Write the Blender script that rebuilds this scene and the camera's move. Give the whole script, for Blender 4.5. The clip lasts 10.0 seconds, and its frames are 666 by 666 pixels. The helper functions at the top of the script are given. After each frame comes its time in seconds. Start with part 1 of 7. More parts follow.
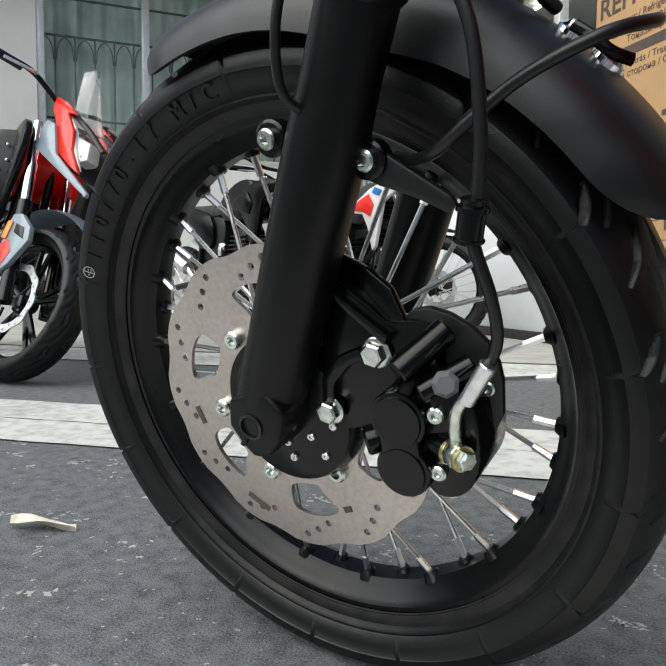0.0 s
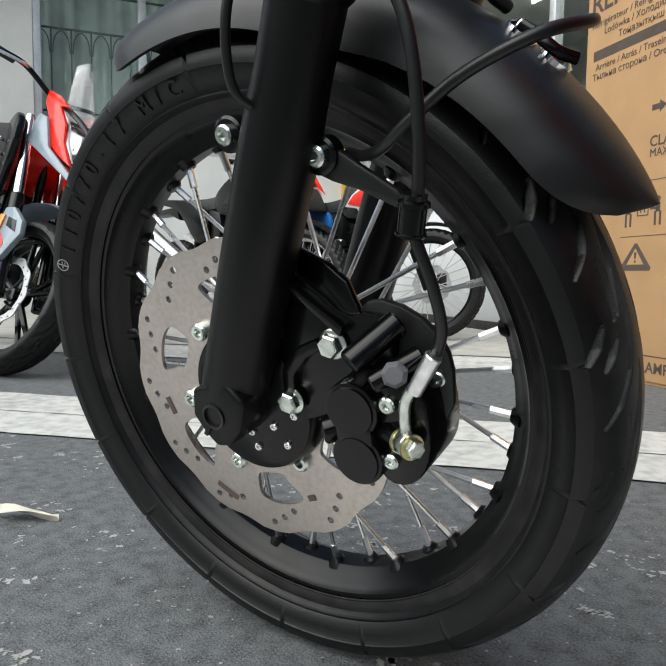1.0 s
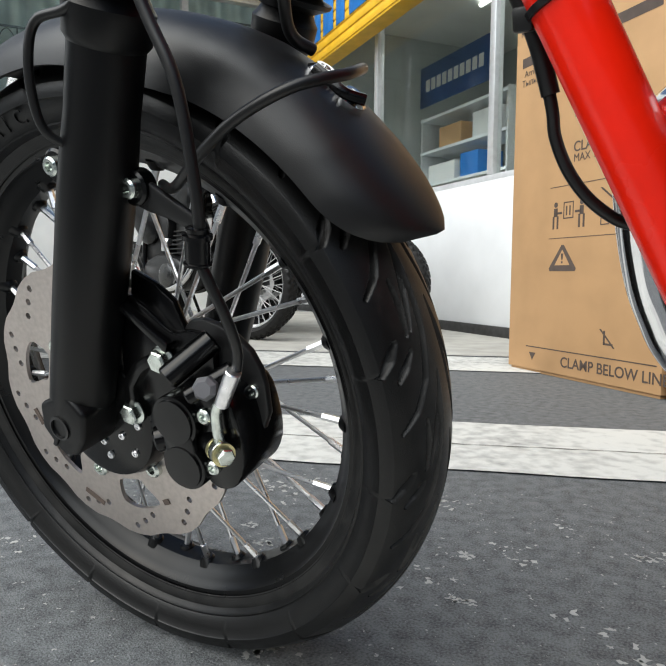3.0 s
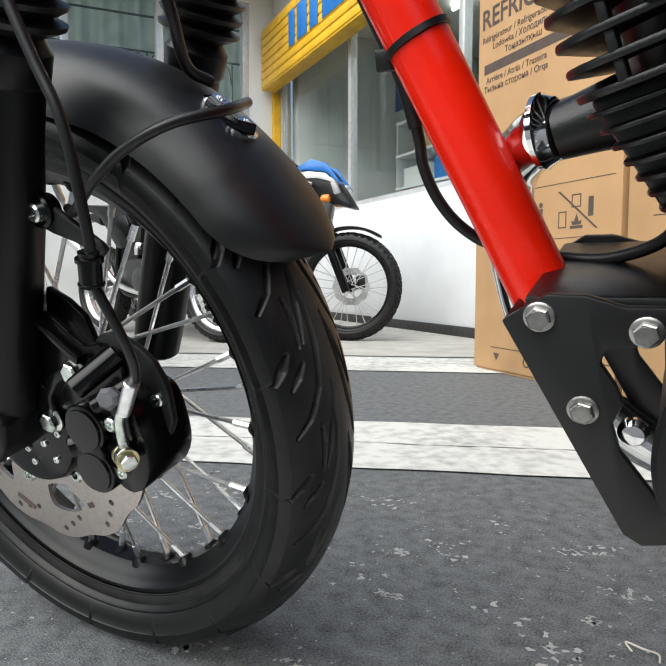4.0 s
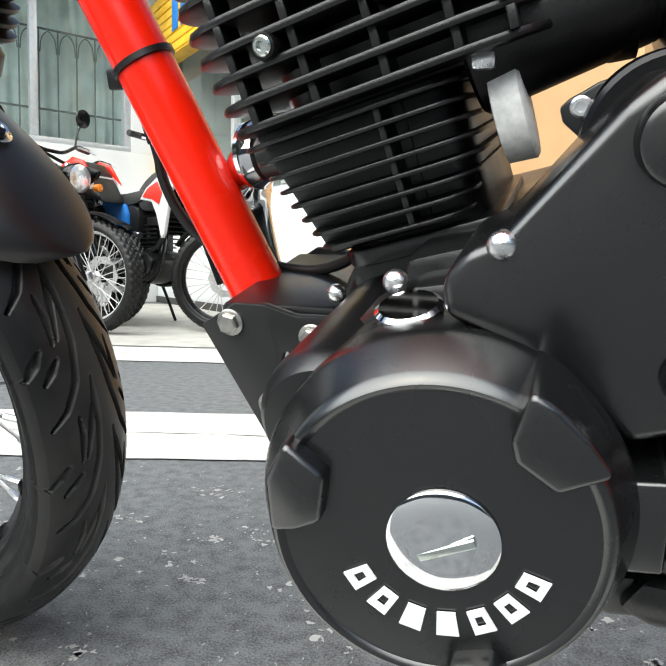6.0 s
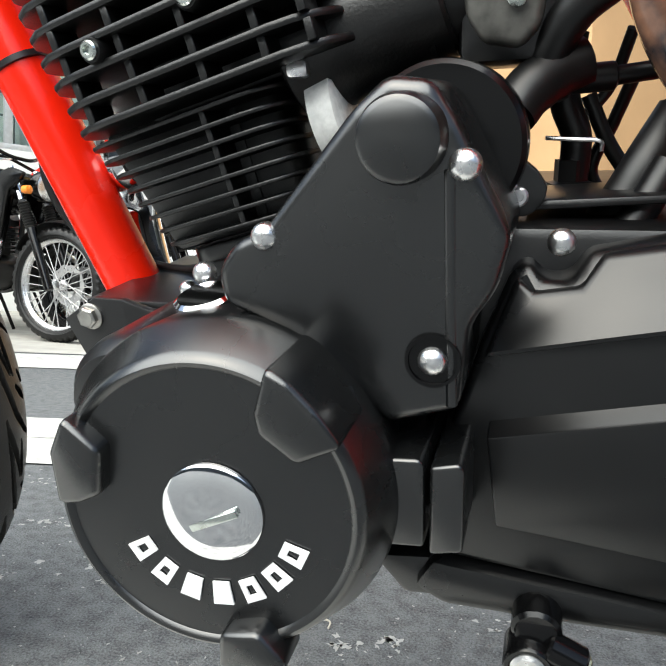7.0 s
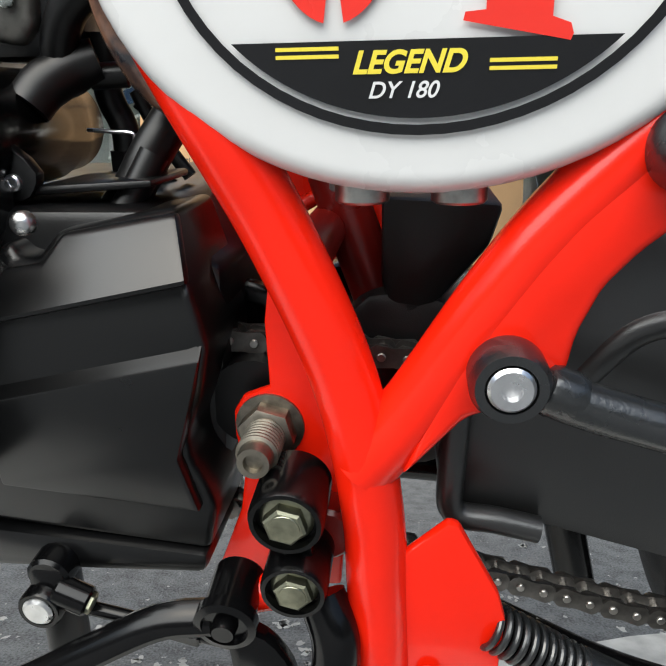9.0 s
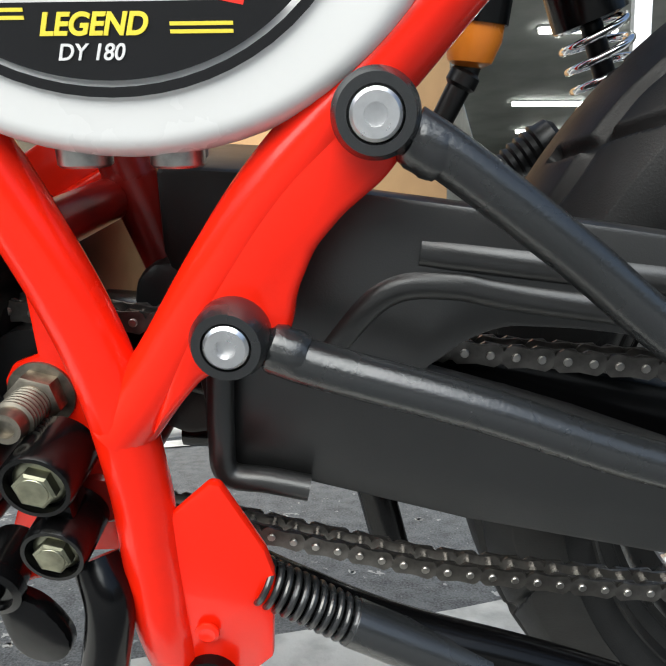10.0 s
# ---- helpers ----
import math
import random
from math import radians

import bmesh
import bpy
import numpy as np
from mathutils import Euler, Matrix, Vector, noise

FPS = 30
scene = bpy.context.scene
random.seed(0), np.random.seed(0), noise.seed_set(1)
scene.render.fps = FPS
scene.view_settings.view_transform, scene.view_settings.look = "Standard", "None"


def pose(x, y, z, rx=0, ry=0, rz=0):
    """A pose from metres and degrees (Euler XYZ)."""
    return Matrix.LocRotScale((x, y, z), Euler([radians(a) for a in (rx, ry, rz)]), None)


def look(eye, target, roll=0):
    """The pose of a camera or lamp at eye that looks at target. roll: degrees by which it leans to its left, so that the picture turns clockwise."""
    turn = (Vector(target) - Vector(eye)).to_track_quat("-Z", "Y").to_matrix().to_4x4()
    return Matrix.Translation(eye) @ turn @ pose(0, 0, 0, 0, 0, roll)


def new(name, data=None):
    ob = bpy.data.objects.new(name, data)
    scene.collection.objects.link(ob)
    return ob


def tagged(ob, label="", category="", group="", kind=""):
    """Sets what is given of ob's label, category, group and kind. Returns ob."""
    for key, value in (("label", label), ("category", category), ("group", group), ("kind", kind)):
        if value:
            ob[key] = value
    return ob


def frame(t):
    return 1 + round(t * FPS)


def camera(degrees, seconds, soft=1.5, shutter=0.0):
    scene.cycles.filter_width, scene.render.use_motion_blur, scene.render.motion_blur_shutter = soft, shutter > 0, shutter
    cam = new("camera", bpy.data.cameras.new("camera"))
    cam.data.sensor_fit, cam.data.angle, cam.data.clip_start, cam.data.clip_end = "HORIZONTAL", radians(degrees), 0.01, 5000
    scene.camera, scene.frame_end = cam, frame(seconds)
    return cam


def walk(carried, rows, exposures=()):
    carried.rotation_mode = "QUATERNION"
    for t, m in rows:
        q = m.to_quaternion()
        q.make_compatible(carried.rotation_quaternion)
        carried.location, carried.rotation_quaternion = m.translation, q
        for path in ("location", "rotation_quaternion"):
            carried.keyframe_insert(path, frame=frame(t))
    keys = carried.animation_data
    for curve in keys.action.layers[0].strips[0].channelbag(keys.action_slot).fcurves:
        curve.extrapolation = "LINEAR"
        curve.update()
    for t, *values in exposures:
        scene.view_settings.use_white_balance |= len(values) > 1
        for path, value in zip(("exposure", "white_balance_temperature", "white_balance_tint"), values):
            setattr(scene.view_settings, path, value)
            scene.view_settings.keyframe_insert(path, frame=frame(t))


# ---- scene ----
cam = camera(53.4, 10.0, soft=1.5)
PATH = [
    (0, (0.3297, -0.5819, 0.3697), (-0.2089, 0.2573, 0.2948), 0.60),
    (0.5, (0.3426, -0.5795, 0.3696), (-0.1971, 0.2585, 0.2889), 0.64),
    (1, (0.3604, -0.5754, 0.3693), (-0.1768, 0.2639, 0.2856), 0.75),
    (1.5, (0.3811, -0.5712, 0.3700), (-0.1528, 0.2702, 0.2861), 0.65),
    (2, (0.4041, -0.5642, 0.3761), (-0.1203, 0.2831, 0.2917), 0.54),
    (2.5, (0.4341, -0.5557, 0.3814), (-0.0737, 0.3014, 0.2944), 0.47),
    (4, (0.5433, -0.5526, 0.3981), (0.0723, 0.3255, 0.3131), -0.12),
    (4.5, (0.5803, -0.5513, 0.4031), (0.1179, 0.3306, 0.3114), -0.27),
    (5, (0.6136, -0.5453, 0.4084), (0.1688, 0.3450, 0.3103), -0.41),
    (5.2, (0.6272, -0.5467, 0.4116), (0.1958, 0.3497, 0.3099), -0.41),
    (6.5, (0.6946, -0.5421, 0.4062), (0.4108, 0.4131, 0.3221), 2.34),
    (7, (0.7452, -0.5382, 0.4024), (0.4483, 0.4140, 0.3300), 2.43),
    (7.5, (0.7933, -0.5482, 0.4053), (0.5178, 0.4096, 0.3232), 2.00),
    (8, (0.8313, -0.5513, 0.4069), (0.6165, 0.4226, 0.3340), 1.67),
    (8.5, (0.8689, -0.5466, 0.4006), (0.7313, 0.4421, 0.3406), 1.29),
    (9, (0.9237, -0.5343, 0.3987), (0.8038, 0.4557, 0.3243), 0.90),
    (9.5, (0.9747, -0.5287, 0.3946), (0.8769, 0.4626, 0.3069), 0.59),
    (10, (1.0113, -0.5351, 0.3900), (0.9629, 0.4595, 0.2980), 0.42),
]
walk(cam, [(t, look(eye, target, roll)) for t, eye, target, roll in PATH],
     [(0.0, 0.7, 6400, 4), (2.5, 0.8, 6400, 5), (4.5, 1.1, 6400, 5), (6.5, 1.65, 6450, 3), (7.1, 1.6, 6450, 3), (8.0, 1.15, 6450, 4), (9.2, 1.28, 6450, 5), (10.0, 1.42, 6450, 4)])

# ---- daylight ----
LEAN = 15.5
world = bpy.data.worlds.new("sky")
scene.world = world
world.use_nodes = True
wn = world.node_tree
sky = wn.nodes.new("ShaderNodeTexSky")
sky.sky_type, sky.sun_disc = "NISHITA", False
sky.sun_elevation, sky.sun_rotation = radians(48), radians(198)
sky.air_density, sky.dust_density = 1.0, 3.0
wn.links.new(sky.outputs[0], wn.nodes["Background"].inputs[0])
wn.nodes["Background"].inputs[1].default_value = 0.07
sun_data = bpy.data.lights.new("sun", "SUN")
sun_data.energy, sun_data.angle, sun_data.color = 2.8, radians(85), (1.0, 0.99, 0.975)
sun = new("sun", sun_data)
sun.matrix_world = look((-2.0, -6.0, 7.0), (0, 0, 0))


# ---- materials ----
def material(name, colour, rough=0.5, metal=0.0, vary=0.12, scale=30.0, bump=0.0, bump_scale=200.0, second=None, coat=0.0, amount=0.5, rough_vary=0.1, spec=0.5):
    m = bpy.data.materials.new(name)
    m.use_nodes = True
    nt = m.node_tree
    b = nt.nodes["Principled BSDF"]
    b.inputs["Metallic"].default_value = metal
    b.inputs["Coat Weight"].default_value = coat
    b.inputs["Specular IOR Level"].default_value = spec
    tc = nt.nodes.new("ShaderNodeTexCoord")
    n1 = nt.nodes.new("ShaderNodeTexNoise")
    n1.inputs["Scale"].default_value, n1.inputs["Detail"].default_value = scale, 6
    n2 = nt.nodes.new("ShaderNodeTexNoise")
    n2.inputs["Scale"].default_value, n2.inputs["Detail"].default_value = scale * 0.13, 4
    for n in (n1, n2):
        nt.links.new(tc.outputs["Object"], n.inputs["Vector"])
    mix = nt.nodes.new("ShaderNodeMix")
    mix.data_type = "RGBA"
    c = Vector(colour)
    d = Vector(second) if second else c * (1 - vary * 2)
    e = c * (1 + vary)
    mix.inputs["A"].default_value = (*[min(1, v) for v in e], 1)
    mix.inputs["B"].default_value = (*[max(0, v) for v in d], 1)
    add = nt.nodes.new("ShaderNodeMath")
    add.operation = "MULTIPLY_ADD"
    add.inputs[1].default_value = 0.6
    nt.links.new(n1.outputs[0], add.inputs[0])
    mul = nt.nodes.new("ShaderNodeMath")
    mul.operation = "MULTIPLY"
    mul.inputs[1].default_value = 0.4
    nt.links.new(n2.outputs[0], mul.inputs[0])
    nt.links.new(mul.outputs[0], add.inputs[2])
    ramp = nt.nodes.new("ShaderNodeMapRange")
    ramp.inputs["From Min"].default_value, ramp.inputs["From Max"].default_value = 0.62 - amount * 0.4, 0.85 - amount * 0.4
    nt.links.new(add.outputs[0], ramp.inputs["Value"])
    nt.links.new(ramp.outputs[0], mix.inputs["Factor"])
    nt.links.new(mix.outputs["Result"], b.inputs["Base Color"])
    rr = nt.nodes.new("ShaderNodeMapRange")
    rr.inputs["To Min"].default_value, rr.inputs["To Max"].default_value = max(0.02, rough - rough_vary), min(1, rough + rough_vary)
    nt.links.new(n1.outputs[0], rr.inputs["Value"])
    nt.links.new(rr.outputs[0], b.inputs["Roughness"])
    if bump:
        n3 = nt.nodes.new("ShaderNodeTexNoise")
        n3.inputs["Scale"].default_value, n3.inputs["Detail"].default_value = bump_scale, 5
        nt.links.new(tc.outputs["Object"], n3.inputs["Vector"])
        bp = nt.nodes.new("ShaderNodeBump")
        bp.inputs["Strength"].default_value, bp.inputs["Distance"].default_value = bump, 0.002
        nt.links.new(n3.outputs[0], bp.inputs["Height"])
        nt.links.new(bp.outputs[0], b.inputs["Normal"])
    return m


RUBBER = material("tyre_rubber", (0.0045, 0.0045, 0.0047), 0.48, vary=0.3, scale=60, bump=0.12, bump_scale=900, spec=0.35)
FORKPAINT = material("satin_black_paint", (0.0018, 0.0018, 0.002), 0.36, vary=0.2, scale=25, bump=0.05, bump_scale=900, spec=0.25)
RIMPAINT = material("black_rim_paint", (0.0018, 0.0018, 0.002), 0.3, vary=0.2, scale=20, spec=0.28)
PLASTIC = material("matt_black_plastic", (0.005, 0.005, 0.0053), 0.4, vary=0.25, scale=30, bump=0.08, bump_scale=1200, spec=0.4, second=(0.009, 0.009, 0.009), amount=0.35)
GUARD = material("grey_black_plastic", (0.009, 0.009, 0.009), 0.36, vary=0.15, scale=30, bump=0.08, bump_scale=1200, spec=0.95)
STAYPAINT = material("satin_grey_black_paint", (0.010, 0.011, 0.012), 0.27, vary=0.2, scale=40, bump=0.1, bump_scale=600, spec=1.0)
ENGINE = material("engine_black", (0.0024, 0.0024, 0.0027), 0.33, vary=0.25, scale=35, bump=0.05, bump_scale=900, spec=0.6)
COVER = material("cover_black", (0.0024, 0.0026, 0.0028), 0.27, vary=0.2, scale=25, bump=0.012, bump_scale=1400, spec=0.95)
FIN = material("fin_black", (0.002, 0.002, 0.002), 0.38, vary=0.2, scale=40, bump=0.1, bump_scale=700, spec=0.55)
CHAINCASE = material("sprocket_cover_black", (0.0022, 0.0023, 0.0025), 0.3, vary=0.25, scale=18, bump=0.02, bump_scale=1200, spec=0.5)
GLOSS = material("gloss_black", (0.0018, 0.0018, 0.002), 0.2, vary=0.2, scale=20, spec=0.3)
HOSE = material("hose_rubber", (0.0028, 0.0028, 0.003), 0.4, vary=0.2, scale=60, spec=0.45)
STEEL = material("bright_steel", (0.84, 0.84, 0.85), 0.3, 1.0, vary=0.08, scale=120)
SATIN = material("satin_nickel", (0.72, 0.72, 0.72), 0.28, 1.0, vary=0.08, scale=150, bump=0.08, bump_scale=900)
CHROME = material("chrome", (0.82, 0.82, 0.83), 0.08, 1.0, vary=0.03, scale=60, rough_vary=0.04)
ZINC = material("zinc_plate", (0.62, 0.66, 0.62), 0.25, 1.0, vary=0.15, scale=150)
BRASS = material("yellow_zinc", (0.62, 0.55, 0.3), 0.3, 1.0, vary=0.15, scale=150)
DISC = material("disc_steel", (0.52, 0.47, 0.44), 0.36, 1.0, vary=0.06, scale=180, bump=0.05, bump_scale=900)
DULL = material("dull_zinc", (0.26, 0.26, 0.19), 0.38, 1.0, vary=0.25, scale=120)
RED = material("red_frame_paint", (0.80, 0.014, 0.003), 0.25, vary=0.06, scale=12, coat=0.2, spec=0.3)
# Darker red than the outer frame, for the cross and inner tubes.
DARKRED = material("inner_frame_dark_red", (0.16, 0.006, 0.004), 0.3, vary=0.2, scale=20)
WHITE = material("white_panel", (0.66, 0.66, 0.655), 0.28, vary=0.02, scale=10, coat=0.3)
DECALBLACK = material("decal_black", (0.006, 0.006, 0.007), 0.18, vary=0.1, scale=30)
DECALWHITE = material("decal_white", (0.66, 0.66, 0.66), 0.3, vary=0.02)
DECALYELLOW = material("decal_yellow", (0.75, 0.62, 0.06), 0.3, vary=0.03)
DECALRED = material("decal_red", (0.72, 0.03, 0.02), 0.3, vary=0.03)
ASPHALT = material("grey_asphalt", (0.112, 0.118, 0.122), 0.72, vary=0.3, scale=330, bump=0.9, bump_scale=420, second=(0.034, 0.037, 0.040))
LINEPAINT = material("white_line_paint", (0.5, 0.5, 0.475), 0.7, vary=0.06, scale=28, bump=0.6, bump_scale=120, second=(0.27, 0.27, 0.26), amount=0.42)
SPECK = material("paint_fleck", (0.36, 0.36, 0.345), 0.8, vary=0.1)
CONCRETE = material("concrete_apron", (0.36, 0.35, 0.32), 0.8, vary=0.1, scale=7, bump=0.3, bump_scale=90)
PLASTER = material("white_plaster", (0.66, 0.68, 0.7), 0.7, vary=0.03, scale=4, bump=0.15, bump_scale=60)
CREAM = material("cream_plaster", (0.74, 0.74, 0.72), 0.75, vary=0.04, scale=3, bump=0.15, bump_scale=60)
YELLOW = material("yellow_metal", (0.72, 0.42, 0.02), 0.45, vary=0.08, scale=8)
BLUE = material("blue_paint", (0.02, 0.16, 0.5), 0.4, vary=0.05)
CARD = material("brown_cardboard", (0.42, 0.25, 0.118), 0.75, vary=0.05, scale=6, bump=0.1, bump_scale=150)
INK = material("carton_ink", (0.07, 0.05, 0.04), 0.7, vary=0.08)
# Pale, barely metallic: sky reflection on spokes and discs put into the colour.
SPOKEWHITE = material("spoke_pale_sheen", (0.46, 0.46, 0.46), 0.35, 0.3, vary=0.05)
ALU = material("window_aluminium", (0.62, 0.63, 0.64), 0.4, 0.6, vary=0.05)
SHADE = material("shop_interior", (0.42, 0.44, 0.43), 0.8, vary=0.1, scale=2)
LEAF = material("dry_leaf", (0.56, 0.52, 0.44), 0.7, vary=0.15, scale=40)
GREYPLASTIC = material("grey_blue_plastic", (0.2, 0.25, 0.29), 0.35, vary=0.05, coat=0.3)
SEATVINYL = material("seat_vinyl", (0.03, 0.03, 0.03), 0.6, vary=0.2)
BOLTGREY = material("grey_zinc_bolt", (0.36, 0.35, 0.33), 0.36, 1.0, vary=0.2, scale=140)
ORANGE = material("orange_plastic", (0.75, 0.22, 0.02), 0.3, vary=0.05)
GREEN = material("green_wire", (0.02, 0.2, 0.1), 0.4, vary=0.05)
TARP = material("pale_green_sheet", (0.60, 0.66, 0.63), 0.45, vary=0.12, scale=5)


def dusty_tyre():
    """Tyre rubber with a blotchy grey film of road dust on the running band."""
    m = material("dusty_tyre_rubber", (0.0024, 0.0024, 0.0025), 0.4, vary=0.3, scale=60, bump=0.15, bump_scale=900, spec=0.34)
    nt = m.node_tree
    b = nt.nodes["Principled BSDF"]
    old = b.inputs["Base Color"].links[0].from_socket
    tc = nt.nodes.new("ShaderNodeTexCoord")
    sep = nt.nodes.new("ShaderNodeSeparateXYZ")
    nt.links.new(tc.outputs["Object"], sep.inputs[0])
    ab = nt.nodes.new("ShaderNodeMath")
    ab.operation = "ABSOLUTE"
    nt.links.new(sep.outputs["Y"], ab.inputs[0])
    no = nt.nodes.new("ShaderNodeTexNoise")
    no.inputs["Scale"].default_value, no.inputs["Detail"].default_value = 38, 8
    nt.links.new(tc.outputs["Object"], no.inputs["Vector"])
    off = nt.nodes.new("ShaderNodeMath")
    off.operation = "MULTIPLY_ADD"
    off.inputs[1].default_value = 0.045
    nt.links.new(no.outputs[0], off.inputs[0])
    nt.links.new(ab.outputs[0], off.inputs[2])
    rng_ = nt.nodes.new("ShaderNodeMapRange")
    rng_.inputs["From Min"].default_value, rng_.inputs["From Max"].default_value = 0.062, 0.030
    nt.links.new(off.outputs[0], rng_.inputs["Value"])
    mix = nt.nodes.new("ShaderNodeMix")
    mix.data_type = "RGBA"
    mix.inputs["B"].default_value = (0.03, 0.029, 0.0275, 1)
    nt.links.new(rng_.outputs[0], mix.inputs["Factor"])
    nt.links.new(old, mix.inputs["A"])
    nt.links.new(mix.outputs["Result"], b.inputs["Base Color"])
    return m


TYRE = dusty_tyre()


def glass(name, colour, rough=0.03):
    m = bpy.data.materials.new(name)
    m.use_nodes = True
    b = m.node_tree.nodes["Principled BSDF"]
    b.inputs["Base Color"].default_value = (*colour, 1)
    b.inputs["Roughness"].default_value = rough
    b.inputs["Transmission Weight"].default_value = 1.0
    b.inputs["IOR"].default_value = 1.2
    return m


def lamp(name, colour, strength):
    m = bpy.data.materials.new(name)
    m.use_nodes = True
    b = m.node_tree.nodes["Principled BSDF"]
    b.inputs["Emission Color"].default_value = (*colour, 1)
    b.inputs["Emission Strength"].default_value = strength
    return m


PANE = glass("window_glass", (0.9, 0.95, 0.93))
LENS = glass("clear_lens", (0.95, 0.95, 0.95))
TUBE = lamp("fluorescent_tube", (1.0, 0.98, 0.92), 6.0)


# ---- mesh helpers ----
def part(name, bm, mat, parent, label="", smooth=35):
    me = bpy.data.meshes.new(name)
    bmesh.ops.recalc_face_normals(bm, faces=bm.faces)
    bm.to_mesh(me)
    bm.free()
    for m in (mat if isinstance(mat, (list, tuple)) else [mat]):
        me.materials.append(m)
    if smooth:
        me.shade_smooth()
        me.set_sharp_from_angle(angle=radians(smooth))
    ob = new(name, me)
    if parent:
        ob.parent = parent
    if label:
        tagged(ob, label)
    return ob


def thing(name, label, category, m=None, group="", kind=""):
    ob = new(name)
    ob.empty_display_size = 0.05
    if m is not None:
        ob.matrix_world = m
    return tagged(ob, label, category, group, kind)


def frame_of(axis):
    a = Vector(axis).normalized()
    u = a.orthogonal().normalized()
    return a, u, a.cross(u)


def ring(bm, c, u, v, r, n, turn=0.0):
    return [bm.verts.new(Vector(c) + u * (r * math.cos(turn + 2 * math.pi * i / n)) + v * (r * math.sin(turn + 2 * math.pi * i / n))) for i in range(n)]


def bridge(bm, a, b):
    n = len(a)
    for i in range(n):
        bm.faces.new((a[i], a[(i + 1) % n], b[(i + 1) % n], b[i]))


def turned(bm, start, axis, profile, n=24, closed=True, turn=0.0):
    """A turned solid: profile of (distance along axis, radius)."""
    a, u, v = frame_of(axis)
    rings = [ring(bm, Vector(start) + a * d, u, v, max(r, 1e-5), n, turn) for d, r in profile]
    for p, q in zip(rings, rings[1:]):
        bridge(bm, p, q)
    if closed:
        bm.faces.new(rings[0][::-1])
        bm.faces.new(rings[-1])
    return bm


def rod(bm, p, q, r, r2=None, n=16):
    p, q = Vector(p), Vector(q)
    length = (q - p).length
    r2 = r if r2 is None else r2
    b = min(r * 0.15, 0.002)
    return turned(bm, p, q - p, [(0, r - b), (b, r), (length - b, r2), (length, r2 - b)], n)


def spline(points, steps=8):
    pts = [Vector(p) for p in points]
    ext = [pts[0] * 2 - pts[1]] + pts + [pts[-1] * 2 - pts[-2]]
    out = []
    for i in range(1, len(ext) - 2):
        p0, p1, p2, p3 = ext[i - 1:i + 3]
        for k in range(steps):
            t = k / steps
            out.append(0.5 * ((2 * p1) + (p2 - p0) * t + (2 * p0 - 5 * p1 + 4 * p2 - p3) * t * t + (3 * p1 - p0 - 3 * p2 + p3) * t ** 3))
    return out + [pts[-1]]


def sweep(bm, points, r, n=12, steps=8, smooth=True, flat=1.0):
    pts = spline(points, steps) if smooth else [Vector(p) for p in points]
    count = len(pts)
    radius = r if callable(r) else (lambda t: r)
    prev, u = None, None
    for i, p in enumerate(pts):
        d = (pts[min(i + 1, count - 1)] - pts[max(i - 1, 0)]).normalized()
        if u is None:
            u = d.orthogonal().normalized()
        u = (u - d * u.dot(d)).normalized()
        v = d.cross(u)
        rr = radius(i / (count - 1))
        cur = [bm.verts.new(p + u * (rr * math.cos(2 * math.pi * k / n)) + v * (rr * flat * math.sin(2 * math.pi * k / n))) for k in range(n)]
        if prev:
            bridge(bm, prev, cur)
        else:
            bm.faces.new(cur[::-1])
        prev = cur
    bm.faces.new(prev)
    return bm


def prism(bm, outline, y0, y1, bevel=0.002, segs=2, at=None):
    """An outline in x and z, drawn out along y from y0 to y1, with rounded edges."""
    lo = [bm.verts.new((x, y0, z)) for x, z in outline]
    hi = [bm.verts.new((x, y1, z)) for x, z in outline]
    made = [bm.faces.new(lo), bm.faces.new(hi[::-1])]
    n = len(outline)
    for i in range(n):
        made.append(bm.faces.new((lo[i], hi[i], hi[(i + 1) % n], lo[(i + 1) % n])))
    if at is not None:
        bmesh.ops.transform(bm, matrix=at, verts=lo + hi)
    bmesh.ops.recalc_face_normals(bm, faces=made)
    if bevel:
        edges = list({e for f in made for e in f.edges})
        bmesh.ops.bevel(bm, geom=edges, offset=bevel, segments=segs, profile=0.5, affect="EDGES", clamp_overlap=True)
    return bm


def block(bm, lo, hi, bevel=0.002, at=None):
    x0, y0, z0 = lo
    x1, y1, z1 = hi
    return prism(bm, [(x0, z0), (x1, z0), (x1, z1), (x0, z1)], y0, y1, bevel, 2, at)


def plate(bm, outer, holes, y0, y1):
    """A flat plate with holes, in x and z, between y0 and y1."""
    edges = []
    for loop in (outer, *holes):
        vs = [bm.verts.new((x, y0, z)) for x, z in loop]
        edges += [bm.edges.new((vs[i], vs[(i + 1) % len(vs)])) for i in range(len(vs))]
    faces = [g for g in bmesh.ops.triangle_fill(bm, use_beauty=True, use_dissolve=False, edges=edges)["geom"] if isinstance(g, bmesh.types.BMFace)]
    out = bmesh.ops.extrude_face_region(bm, geom=faces)["geom"]
    bmesh.ops.translate(bm, vec=(0, y1 - y0, 0), verts=[g for g in out if isinstance(g, bmesh.types.BMVert)])
    return bm


def circle(cx, cz, r, n=14):
    return [(cx + r * math.cos(2 * math.pi * i / n), cz + r * math.sin(2 * math.pi * i / n)) for i in range(n)]


def rounded(points, steps=4):
    """A closed outline smoothed through its points."""
    n = len(points)
    out = []
    for i in range(n):
        p0, p1, p2, p3 = (Vector(points[(i + k - 1) % n]) for k in range(4))
        for k in range(steps):
            t = k / steps
            q = 0.5 * ((2 * p1) + (p2 - p0) * t + (2 * p0 - 5 * p1 + 4 * p2 - p3) * t * t + (3 * p1 - p0 - 3 * p2 + p3) * t ** 3)
            out.append((q.x, q.y))
    return out


